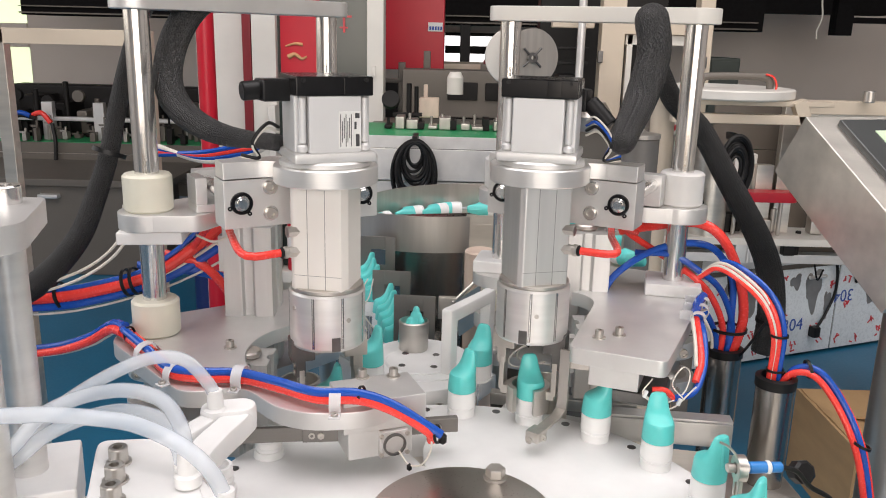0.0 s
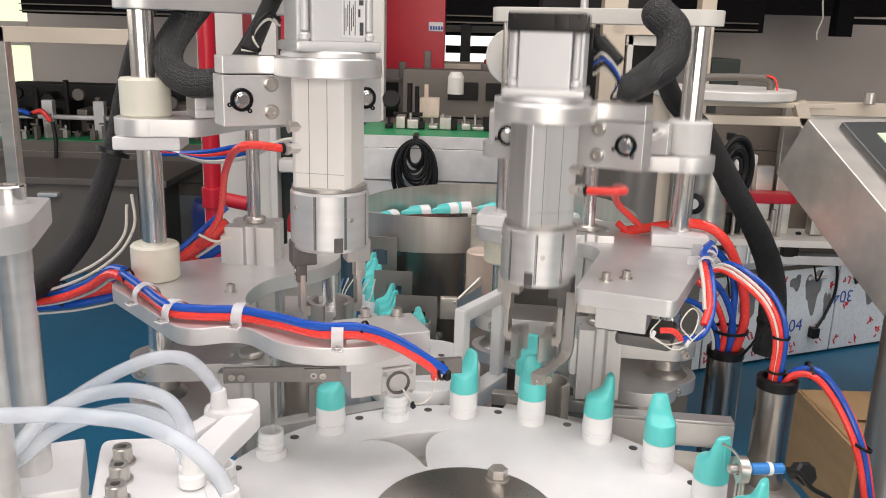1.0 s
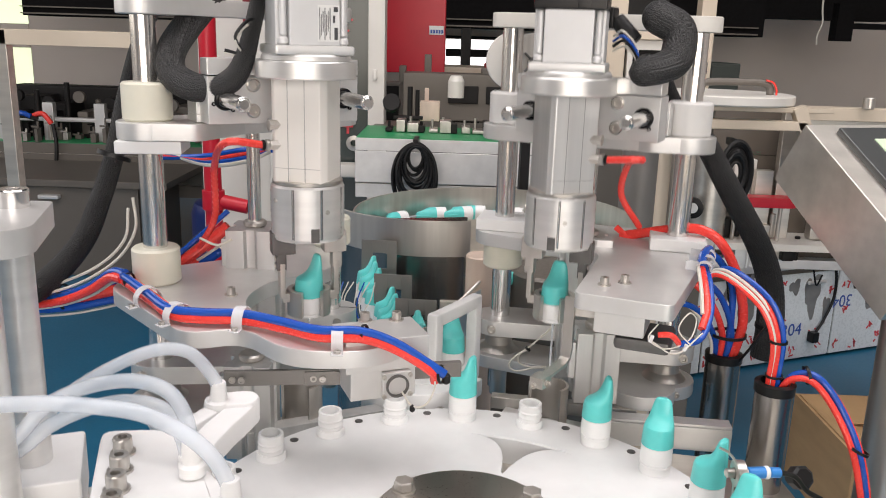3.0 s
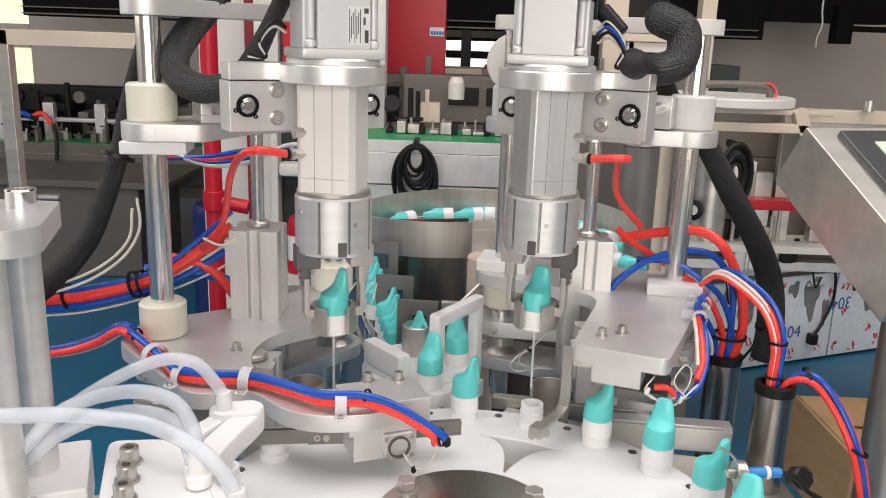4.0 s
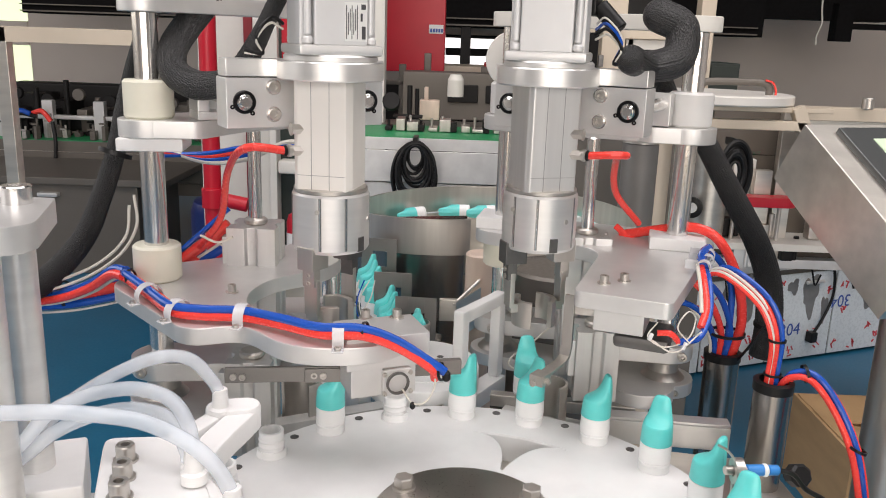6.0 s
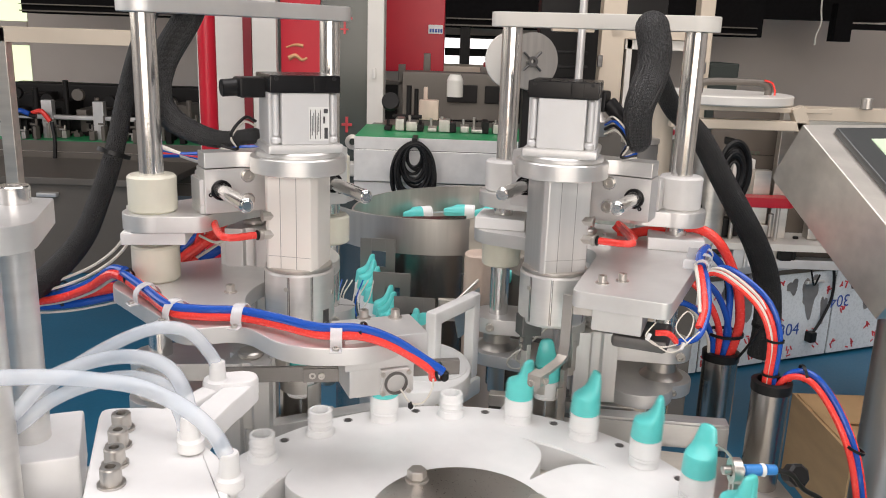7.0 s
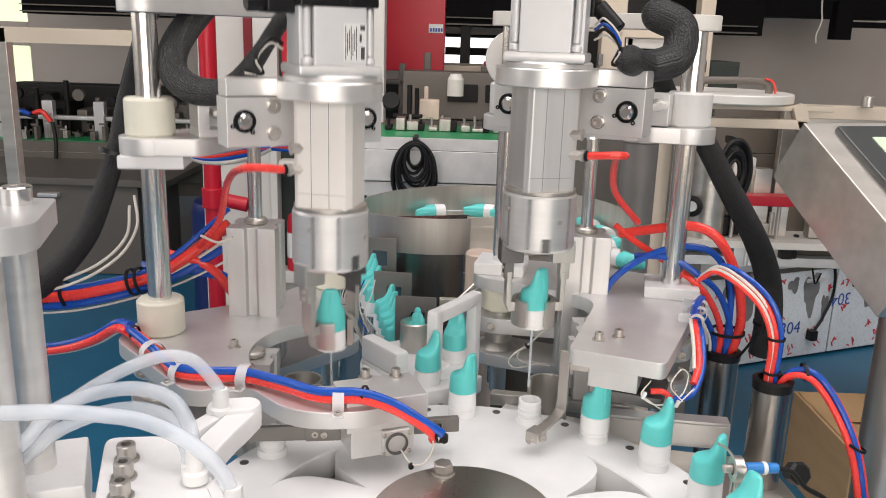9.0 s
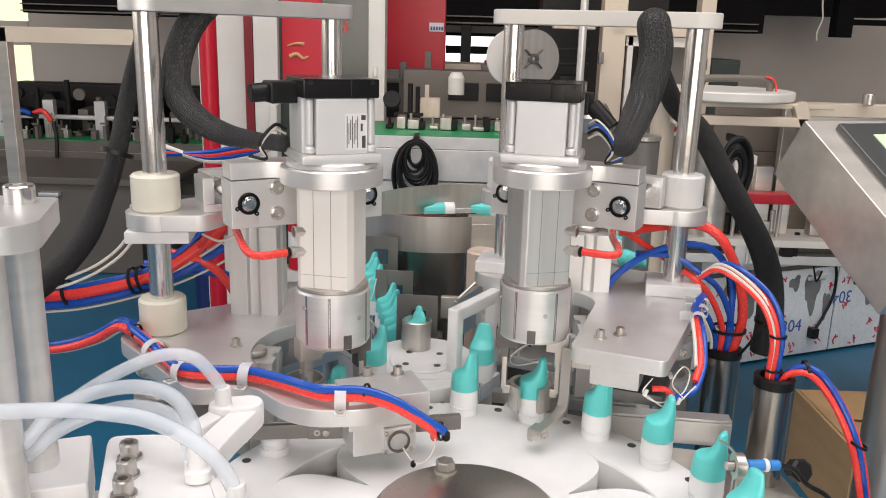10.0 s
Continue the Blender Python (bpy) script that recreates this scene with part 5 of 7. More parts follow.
# ---- foreground: filling nozzles, tubes, sensor, operator panel ----
def build_filler():
    s = thing("filling_stand", "aluminium filling stand on two polished posts", "stand")
    part("top_plate", prism(rounded([(-0.36, 0.424), (-0.236, 0.424), (-0.2215, 0.440), (-0.2425, 0.510), (-0.36, 0.510)], [0.006, 0.012, 0.01, 0.003, 0.006]), 1.154, 1.170, 0.0008), ALU, s, "thick aluminium top plate")
    part("plate_bolt", moved(cap_screw(0.0090, 0.011), pose(-0.2570, 0.491, 1.170)), CHROME, s)
    for x, y in ((-0.2550, 0.480), (-0.2500, 0.432)):
        part("post", rod(0.0112, 0.905, 1.156, x, y, n=44), ALU_TURNED, s, "polished round post")
    part("base_plate", box(-0.33, -0.235, 0.40, 0.515, 0.890, 0.905, 0.001), ALU, s)
    part("stanchion", rod(0.018, 0.0, 0.891, -0.295, 0.46), STEEL, s)
    n = thing("nozzle_holder", "white acetal nozzle carriage with socket screws, lifting on posts", "nozzle holder")
    for outline, z1 in (([(-0.2407, 0.523), (-0.2155, 0.459), (-0.290, 0.430), (-0.315, 0.494)], 1.000), ([(-0.2165, 0.428), (-0.195, 0.375), (-0.270, 0.345), (-0.300, 0.400)], 0.985)):
        part("foot_block", prism(rounded(outline, 0.003, 3), 0.9642, z1, 0.002), NYLON, n, "white acetal foot block")
    part("deck", prism([(-0.205, 0.512), (-0.150, 0.33), (-0.300, 0.300), (-0.330, 0.505)], 0.945, 0.964, 0.001), ALU, n, "grey deck plate")
    part("body", prism(rounded([(-0.2075, 0.474), (-0.172, 0.365), (-0.098, 0.365), (-0.110, 0.410), (-0.136, 0.440), (-0.150, 0.454), (-0.166, 0.480)], [0.010, 0.004, 0.004, 0.006, 0.02, 0.01, 0.02]), 0.964, 1.026, 0.003), NYLON, n, "thick white acetal block")
    part("arm", prism(stadium((-0.146, 0.521), (-0.132, 0.525), 0.0112), 1.012, 1.028, 0.003), NYLON, n, "rounded white nozzle seat")
    part("arm", prism(stadium((-0.148, 0.519), (-0.168, 0.470), 0.0070), 1.010, 1.024, 0.003), NYLON, n, "slender white arm")
    mid = [(-0.1305, 0.526), (-0.134, 0.508), (-0.1385, 0.490), (-0.1425, 0.466), (-0.1435, 0.44)]
    part("arm", prism([(x + 0.0095, y) for x, y in mid] + [(x - 0.0095, y) for x, y in reversed(mid)], 1.008, 1.025, 0.003), NYLON, n, "curved white arm")
    for k in range(4):
        part("socket_screw", moved(joined(cap_screw(0.0055, 0.0105), lathe([(0, 0), (0.0072, 0), (0.0072, 0.0014), (0, 0.0014)], 24)), pose(-0.1826 + 0.0061 * k, 0.4457 - 0.0202 * k, 1.026)), STEEL, n, "steel socket head screw")
    lift = lambda t: pose(0, 0, 0.020 * NOZZLE(t))
    keyed(n, lift)
    lines = [[(-0.2827, 0.4528, 1.0016), (-0.2478, 0.4717, 1.0289), (-0.2327, 0.4858, 1.0431), (-0.2082, 0.5000, 1.0572), (-0.1837, 0.5094, 1.0657), (-0.1639, 0.5141, 1.0629), (-0.1507, 0.5169, 1.0469), (-0.1459, 0.5169, 1.0365)],
             [(-0.2848, 0.4276, 1.0043), (-0.2440, 0.4371, 1.0347), (-0.2268, 0.4466, 1.0537), (-0.2050, 0.4514, 1.0641), (-0.1765, 0.4466, 1.0717), (-0.1518, 0.4371, 1.0708), (-0.1385, 0.4276, 1.0594), (-0.1347, 0.4229, 1.0423)],
             [(-0.2787, 0.3955, 1.0751), (-0.2201, 0.4001, 1.0770), (-0.2015, 0.4048, 1.0760), (-0.1774, 0.4048, 1.0751), (-0.1522, 0.4001, 1.0742), (-0.1281, 0.3955, 1.0658), (-0.1123, 0.3908, 1.0547), (-0.1039, 0.3890, 1.0398)],
             [(-0.2848, 0.4371, 0.9995), (-0.2458, 0.4466, 1.0242), (-0.2268, 0.4514, 1.0394), (-0.2050, 0.4561, 1.0490), (-0.1793, 0.4514, 1.0565), (-0.1556, 0.4447, 1.0546), (-0.1442, 0.4371, 1.0413), (-0.1404, 0.4324, 1.0290)]]
    for k, line in enumerate(lines):
        e = Vector(line[-1]) - Vector((0, 0, 0.012))
        part("nozzle", lathe([(0, -0.024), (0.0035, -0.024), (0.004, -0.004), (0.0075, -0.003), (0.0075, 0.003), (0.0056, 0.0045), (0.0050, 0.016), (0.0046, 0.017), (0, 0.017)], 20), NYLON, n, "white nozzle fitting", at=pose(*e))
        t = thing("filling_tube", "translucent milky silicone tube curving to a nozzle", "tube", group="filling tubes")
        part("tube", hose(line, 0.0043, 12, 16), TUBE_CLEAR, t)
        keyed(t, lift)
        part("ferrule", rod(0.0047, -0.002, 0.004, c=0.0006, n=18), NYLON, t, at=pose(*(Vector(line[-1]) - Vector((0, 0, 0.004)))))


def build_sensor():
    s = thing("sensor", "fibre sensor with a blue sleeve on a steel clamp", "sensor")
    part("clamp", joined(moved(lathe([(0.004, -0.003), (0.009, -0.003), (0.009, 0.003), (0.004, 0.003), (0.004, -0.003)], 24), pose(0.205, 0.512, 0.9975, 0, 90, 0)), box(0.2035, 0.2065, 0.507, 0.5105, 0.90, 0.990, 0.0004), box(0.2035, 0.2065, 0.5135, 0.517, 0.90, 0.990, 0.0004)), STEEL, s, "steel wire clamp")
    part("barrel", bar((0.196, 0.512, 0.9975), (0.212, 0.513, 0.9975), 0.0032, 16), STEEL, s)
    part("sleeve", joined(bar((0.211, 0.513, 0.9975), (0.226, 0.514, 0.9978), 0.0040, 18), bar((0.226, 0.514, 0.9978), (0.234, 0.515, 0.9975), 0.0036, 16)), BLUE_SENSOR, s, "blue plastic sleeve")
    part("band", bar((0.2225, 0.5138, 0.9977), (0.2260, 0.514, 0.9977), 0.0045, 18), NYLON, s)
    part("cable", hose([(0.233, 0.515, 0.9975), (0.245, 0.516, 0.994), (0.256, 0.518, 0.982), (0.272, 0.52, 0.972), (0.29, 0.53, 0.95)], 0.0018, sides=10), BLACK, s, "black cable")
    part("wire", hose([(0.190, 0.512, 1.016), (0.197, 0.512, 1.012), (0.203, 0.511, 1.004), (0.204, 0.511, 0.995), (0.207, 0.512, 0.985)], 0.0009, sides=8), STEEL, s)
    part("rod", bar((0.214, 0.500, 0.985), (0.262, 0.512, 0.968), 0.0042, 18), STEEL, s)
    part("knob", joined(rod(0.0085, -0.006, 0.006, n=8, c=0.002), rod(0.005, -0.012, 0.0)), BLACK, s, "black star knob", at=pose(0.257, 0.535, 0.983, 60, 20, 0))
    g = thing("conveyor_corner", "green belt corner beside the dial", "conveyor", kind="")
    part("belt", moved(box(0.0, 0.09, -0.05, 0.04, -0.004, 0.0, 0.001), pose(0.272, 0.452, 0.972, 0, 0, 20)), GREEN_BELT, g)
    part("side_rail", moved(box(-0.004, 0.0, -0.06, 0.04, -0.05, 0.0, 0.0008), pose(0.272, 0.452, 0.972, 0, 0, 20)), ALU, g)
    part("leg", rod(0.012, 0.0, 0.93, 0.33, 0.45), STEEL, g)


def build_tubes():
    """Upright cable tubes with hoses rising out of them."""
    for x, y, z, r in ((0.2800, 0.650, 1.0060, 0.0152), (0.2880, 0.800, 0.9735, 0.0172)):
        t = thing("cable_tube", "dark satin stainless cable tube with a black rim", "cable tube", pose(x, y, 0), "cable tubes")
        part("tube", lathe([(r, 0.0), (r, z - 0.006), (r - 0.002, z - 0.006), (r - 0.002, 0.01)], 44), TUBE_STEEL, t, "satin stainless tube")
        part("rim", lathe([(r + 0.0012, z - 0.008), (r + 0.0014, z), (r - 0.003, z + 0.001), (r - 0.004, z - 0.008), (r + 0.0012, z - 0.008)], 44), BLACK, t, "black rubber rim")
    b = thing("air_hose_bundle", "red and blue air hoses tied in an arching bundle", "air hoses", group="air hoses")
    out = [(0.284, 0.652, 0.965), (0.2865, 0.648, 1.004), (0.296, 0.642, 1.016), (0.308, 0.632, 1.014), (0.323, 0.622, 0.993), (0.335, 0.611, 0.964), (0.342, 0.602, 0.929), (0.349, 0.60, 0.889), (0.352, 0.60, 0.82)]
    for dx, dz, m, r in ((-0.002, -0.002, RED_HOSE, 0.0027), (0.002, 0.002, BLUE_HOSE, 0.0027), (0.0052, -0.001, RED_HOSE, 0.0025)):
        part("hose", hose([(x + dx, y + dx * 0.5, z + dz) for x, y, z in out], r), m, b)
    for q in ((0.298, 0.641, 1.017, 78), (0.3345, 0.611, 0.966, 22)):
        part("zip_tie", moved(lathe([(0.0070, -0.0012), (0.0078, -0.0012), (0.0078, 0.0012), (0.0070, 0.0012), (0.0070, -0.0012)], 20), pose(q[0] + 0.003, q[1], q[2], 0, q[3], 0)), BLACK, b)
    b = thing("air_hose_bundle", "red and blue air hoses rising to the clamp plate", "air hoses", group="air hoses")
    rise = [(0.279, 0.652, 0.96), (0.279, 0.650, 1.008), (0.279, 0.650, 1.043), (0.270, 0.655, 1.069), (0.254, 0.670, 1.085), (0.240, 0.690, 1.090), (0.230, 0.703, 1.078)]
    for dx, dz, m, r in ((-0.0045, -0.002, WIRE_WHITE, 0.0016), (-0.0015, -0.001, RED_HOSE, 0.0023), (0.0025, 0.002, BLUE_HOSE, 0.0023), (-0.003, 0.001, WIRE_WHITE, 0.0014), (-0.0055, -0.004, RED_HOSE, 0.0020)):
        part("hose", hose([(x + dx, y, z + dz) for x, y, z in rise], r), m, b)
    for z in (1.012, 1.042):
        part("zip_tie", moved(lathe([(0.0065, -0.001), (0.0073, -0.001), (0.0073, 0.001), (0.0065, 0.001), (0.0065, -0.001)], 20), pose(0.278, 0.650, z)), BLACK, b)
    b = thing("air_hose_bundle", "thick red and blue hoses rising from a tube", "air hoses", group="air hoses")
    for m, r, pts in ((RED_HOSE, 0.0048, [(0.294, 0.800, 0.92), (0.296, 0.800, 0.963), (0.303, 0.800, 1.006), (0.290, 0.790, 1.053), (0.267, 0.780, 1.091), (0.246, 0.785, 1.104), (0.222, 0.800, 1.100), (0.18, 0.83, 1.085)]),
                      (BLUE_HOSE, 0.0031, [(0.288, 0.800, 0.92), (0.289, 0.800, 0.963), (0.293, 0.800, 0.996), (0.275, 0.790, 1.035), (0.250, 0.780, 1.057), (0.222, 0.785, 1.072), (0.19, 0.80, 1.07)]),
                      (RED_HOSE, 0.0032, [(0.283, 0.800, 0.92), (0.283, 0.800, 0.962), (0.284, 0.800, 0.993), (0.268, 0.790, 1.026), (0.246, 0.780, 1.050), (0.221, 0.800, 1.065), (0.190, 0.820, 1.082), (0.174, 0.830, 1.094)]),
                      (BLUE_HOSE, 0.0034, [(0.158, 0.790, 1.020), (0.162, 0.785, 1.040), (0.174, 0.785, 1.056), (0.201, 0.790, 1.073), (0.233, 0.790, 1.083), (0.263, 0.790, 1.078), (0.287, 0.800, 1.047), (0.291, 0.800, 1.011), (0.291, 0.802, 0.963), (0.290, 0.802, 0.92)]),
                      (BLUE_HOSE, 0.0029, [(0.279, 0.800, 0.92), (0.279, 0.800, 0.962), (0.277, 0.800, 0.987), (0.261, 0.790, 1.014), (0.240, 0.778, 1.030), (0.22, 0.78, 1.03)]),
                      (WIRE_WHITE, 0.0016, [(0.274, 0.796, 0.93), (0.274, 0.796, 0.965), (0.270, 0.792, 0.99), (0.252, 0.785, 1.018), (0.232, 0.775, 1.035)])):
        part("hose", hose(pts, r), m, b)
    part("wire", hose([(0.294, 0.79, 0.96), (0.305, 0.78, 0.985), (0.318, 0.775, 1.012), (0.330, 0.775, 1.020)], 0.0014, sides=8), BLACK, b)
    part("zip_tie", lathe([(0.0165, 0.992), (0.0178, 0.992), (0.0178, 0.995), (0.0165, 0.995), (0.0165, 0.992)], 24, 0.290, 0.8), BLACK, b)
    b = thing("air_hose_bundle", "red and blue hoses tied beside the capping frame", "air hoses", group="air hoses")
    for k, (dz, m, r) in enumerate(((0.0, RED_HOSE, 0.0058), (-0.009, BLUE_HOSE, 0.0042), (0.007, BLUE_HOSE, 0.0026), (-0.006, WIRE_WHITE, 0.0018), (0.006, WIRE_WHITE, 0.0014), (-0.016, WIRE_WHITE, 0.0012))):
        part("hose", hose([(-0.50, 0.78, 1.005 + dz), (-0.378, 0.76, 1.020 + dz), (-0.328, 0.76, 1.029 + dz), (-0.288, 0.77, 1.039 + dz), (-0.263, 0.78, 1.051 + dz * 1.3), (-0.237, 0.79, 1.070 + dz * 1.8), (-0.212, 0.795, 1.090 + dz * 2.2)], r), m, b)
    part("hose", hose([(-0.27, 0.785, 1.060), (-0.235, 0.79, 1.048), (-0.215, 0.80, 1.02), (-0.205, 0.81, 0.99)], 0.0045), RED_HOSE, b)
    part("hose", hose([(-0.30, 0.79, 1.045), (-0.24, 0.81, 1.035), (-0.20, 0.83, 1.012), (-0.17, 0.84, 1.005)], 0.0052), BLUE_HOSE, b)
    for x, z in ((-0.365, 1.021), (-0.300, 1.036), (-0.292, 1.038)):
        part("zip_tie", moved(lathe([(0.0125, -0.0015), (0.0138, -0.0015), (0.0138, 0.0015), (0.0125, 0.0015), (0.0125, -0.0015)], 20), pose(x, 0.765, z, 0, 75, 0)), BLACK, b)
    part("wire", hose([(-0.215, 0.772, 1.075), (-0.20, 0.765, 1.068), (-0.196, 0.765, 1.045), (-0.204, 0.768, 1.02), (-0.198, 0.77, 1.0)], 0.0012, sides=8), WIRE_WHITE, b)
    part("wire", hose([(-0.230, 0.76, 1.086), (-0.212, 0.752, 1.082), (-0.197, 0.75, 1.088)], 0.0012, sides=8), WIRE_WHITE, b)
    for nm, pts, r in (("right", [(0.205, 0.84, 1.25), (0.224, 0.84, 1.215), (0.256, 0.85, 1.187), (0.290, 0.85, 1.135), (0.327, 0.85, 1.077), (0.345, 0.85, 1.034), (0.347, 0.84, 0.990), (0.346, 0.84, 0.955)], 0.0150),
                       ("left", [(-0.255, 0.78, 1.32), (-0.281, 0.78, 1.269), (-0.300, 0.78, 1.212), (-0.310, 0.77, 1.160), (-0.322, 0.76, 1.119), (-0.336, 0.75, 1.083), (-0.361, 0.74, 1.052), (-0.389, 0.73, 1.032), (-0.46, 0.72, 1.01)], 0.0150)):
        c = thing("cable_sleeve", "thick black braided cable sleeve hanging in a curve", "cable sleeve", group="cable sleeves")
        part("sleeve", hose(pts, (r * 0.62, r) if nm == "right" else (r * 0.42, r * 0.86), 44, 56, 0.006, 0.025), SLEEVE, c)
        tie = 6 if nm == "right" else 3
        part("zip_tie", moved(lathe([(r * 0.95, -0.002), (r * 1.03, -0.002), (r * 1.03, 0.002), (r * 0.95, 0.002), (r * 0.95, -0.002)], 24), along(pts[tie], pts[tie + 1])), BLACK, c)
    w = thing("loose_wires", "pale loose wires beside the braided sleeve", "wires")
    part("wire", hose([(-0.287, 0.75, 1.125), (-0.285, 0.745, 1.095), (-0.305, 0.74, 1.065), (-0.35, 0.735, 1.040), (-0.42, 0.73, 1.025)], 0.0014, sides=8), WIRE_WHITE, w)
    part("wire", hose([(-0.292, 0.75, 1.115), (-0.296, 0.745, 1.085), (-0.325, 0.74, 1.058), (-0.38, 0.735, 1.035)], 0.0014, sides=8), WIRE_WHITE, w)
    w = thing("loose_wires", "red and blue wires along the frame behind the head", "wires")
    for k, m in enumerate((BLUE_HOSE, RED_HOSE, BLUE_HOSE, WIRE_WHITE)):
        part("wire", hose([(-0.33, 0.93, 1.135 + 0.004 * k), (-0.27, 0.92, 1.140 - 0.003 * k), (-0.22, 0.91, 1.150 - 0.004 * k), (-0.17, 0.90, 1.150 + 0.003 * k), (-0.13, 0.90, 1.142)], 0.0030, sides=8), m, w)


def build_panel():
    h = thing("operator_panel", "tilted brushed stainless operator panel with a touch screen", "control panel")
    # the case slopes down towards the operator; its side faces the dial
    turn, slope = radians(17.3), radians(31.5)
    side = Vector((math.cos(turn), math.sin(turn), 0))
    level = Vector((math.sin(turn), -math.cos(turn), 0))
    down = level * math.cos(slope) - Vector((0, 0, math.sin(slope)))
    m = Matrix((side, down, side.cross(down))).transposed().to_4x4()
    if m[2][2] < 0:
        m = Matrix((side, down, -side.cross(down))).transposed().to_4x4()
    m = Matrix.Translation((0.315, 0.800, 1.154)) @ m
    part("case", moved(box(0, 0.24, 0, 0.178, 0, 0.0643, 0.0012), m), STEEL_H, h, "brushed stainless case")
    part("bezel", moved(joined(box(0.026, 0.225, 0.012, 0.168, 0.0635, 0.0705, 0.0015)), m), SCREEN, h, "dark grey screen bezel")
    part("screen", moved(box(0.052, 0.205, 0.030, 0.150, 0.0706, 0.0714), m), SCREEN_LIT, h, "pale lit touch screen")
    part("post", rod(0.021, 0, 1.079, 0.410, 0.70, n=40), STEEL, h, "round stainless post")
    part("base_flange", rod(0.06, 0, 0.012, 0.410, 0.70, n=40), STEEL, h)


# ---- background ----
def set_far(ob, k):
    """Moves a thing k times as far from the dial, at k times its size."""
    ob.matrix_basis = Matrix.Translation((0, 0, 1.275)) @ Matrix.Scale(k, 4) @ Matrix.Translation((0, 0, -1.275))


def build_background():
    b = thing("electrical_cabinet", "bright red steel electrical cabinet with a label", "cabinet")
    part("case", box(-0.364, -0.052, 4.45, 4.65, 1.087, 1.75, 0.006), RED_PAINT, b, "bright red steel case")
    part("label", box(-0.137, -0.062, 4.443, 4.449, 1.285, 1.330), LABEL, b, "small pale label")
    part("label_print", joined(*[box(-0.130 + 0.014 * k, -0.120 + 0.014 * k, 4.440, 4.443, 1.292, 1.310) for k in range(5)]), FILM_BLUE, b)
    part("column", joined(box(-0.27, -0.235, 4.5, 4.54, 0, 1.09, 0.003), box(-0.20, -0.175, 4.5, 4.53, 0.0, 1.09, 0.003)), DARK_PANEL, b)
    d = thing("glass_booth", "white-framed glazed booth with red frosted lettering strokes", "booth")
    part("frame", joined(box(-0.760, -0.668, 3.2, 3.3, 0, 2.4, 0.004), box(-0.325, -0.262, 3.2, 3.3, 0, 2.4, 0.004), box(-0.668, -0.325, 3.2, 3.28, 0, 0.35, 0.004), box(-0.668, -0.325, 3.2, 3.28, 2.25, 2.4, 0.004), box(-1.0, -0.80, 3.3, 3.5, 0, 2.4, 0.004)), WHITE_PAINT, d, "white powder-coated frame")
    part("trim", box(-0.795, -0.762, 3.2, 3.28, 0, 2.4, 0.003), RED_FRAME, d, "dark red upright trim")
    part("glass", box(-0.668, -0.325, 3.235, 3.245, 0.35, 2.25), GLASS_DARK, d, "dark glass pane")
    part("red_panel", joined(box(-0.655, -0.505, 3.222, 3.234, 1.055, 1.60, 0.002)), RED_PAINT, d, "red poster behind the glass")
    part("gold_stroke", joined(hose([(-0.625, 3.2205, 1.175), (-0.60, 3.2205, 1.185), (-0.575, 3.2205, 1.170), (-0.555, 3.2205, 1.178)], (0.010, 0.004)), hose([(-0.635, 3.2205, 1.215), (-0.60, 3.2205, 1.225), (-0.57, 3.2205, 1.222)], (0.003, 0.007))), GOLD, d)
    part("decal", joined(box(-0.435, -0.385, 3.228, 3.234, 1.325, 1.332), box(-0.418, -0.410, 3.2275, 3.2335, 1.27, 1.35), box(-0.43, -0.40, 3.228, 3.234, 1.285, 1.291)), FILM_RED, d, "red strokes on the glass")
    part("decal", joined(box(-0.425, -0.385, 3.228, 3.234, 0.925, 0.935), box(-0.410, -0.400, 3.2275, 3.2335, 0.90, 0.96)), FILM_RED, d, "red strokes on the glass")
    part("lock_ring", moved(lathe([(0.014, 0), (0.028, 0), (0.030, 0.012), (0.014, 0.014), (0.014, 0)], 24), pose(-0.345 - 0.035, 3.228, 0.865, 90, 0, 0)), STEEL, d, "steel lock ring")
    part("handle", box(-0.305, -0.29, 3.185, 3.2, 1.11, 1.15, 0.003), WHITE_PAINT, d)
    part("rail", box(-0.66, -0.272, 3.13, 3.2, 0.742, 0.795, 0.012), WHITE_PAINT, d)
    part("rail", box(-0.66, -0.272, 3.13, 3.2, 0.305, 0.355, 0.006), WHITE_PAINT, d)
    part("stile", box(-0.69, -0.661, 3.13, 3.2, 0.0, 1.0, 0.006), WHITE_PAINT, d)
    e = thing("fire_extinguisher", "red fire extinguisher with a pale printed label on a rail", "fire extinguisher")
    part("cylinder", lathe([(0, 0.357), (0.040, 0.357), (0.042, 0.362), (0.042, 0.55), (0.034, 0.578), (0.016, 0.590), (0, 0.592)], 32, -0.592, 3.165), RED_PAINT, e)
    part("label", lathe([(0.0424, 0.41), (0.0428, 0.41), (0.0428, 0.51), (0.0424, 0.51), (0.0424, 0.41)], 32, -0.592, 3.165), LABEL, e)
    part("valve", joined(rod(0.012, 0.59, 0.612, -0.592, 3.165), moved(box(-0.012, 0.045, -0.006, 0.006, 0, 0.010, 0.002), pose(-0.592, 3.165, 0.612, 0, -14, 0))), BLACK, e)
    p = thing("water_pipe", "red fire water pipe with a coupling", "pipe")
    part("pipe", rod(0.026, 0, 3.0, -0.726, 2.5), RED_PAINT, p)
    part("coupling", joined(rod(0.034, 0.74, 0.80, -0.726, 2.5), bar((-0.726, 2.5, 0.77), (-0.62, 2.5, 0.75), 0.022)), RED_PAINT, p)

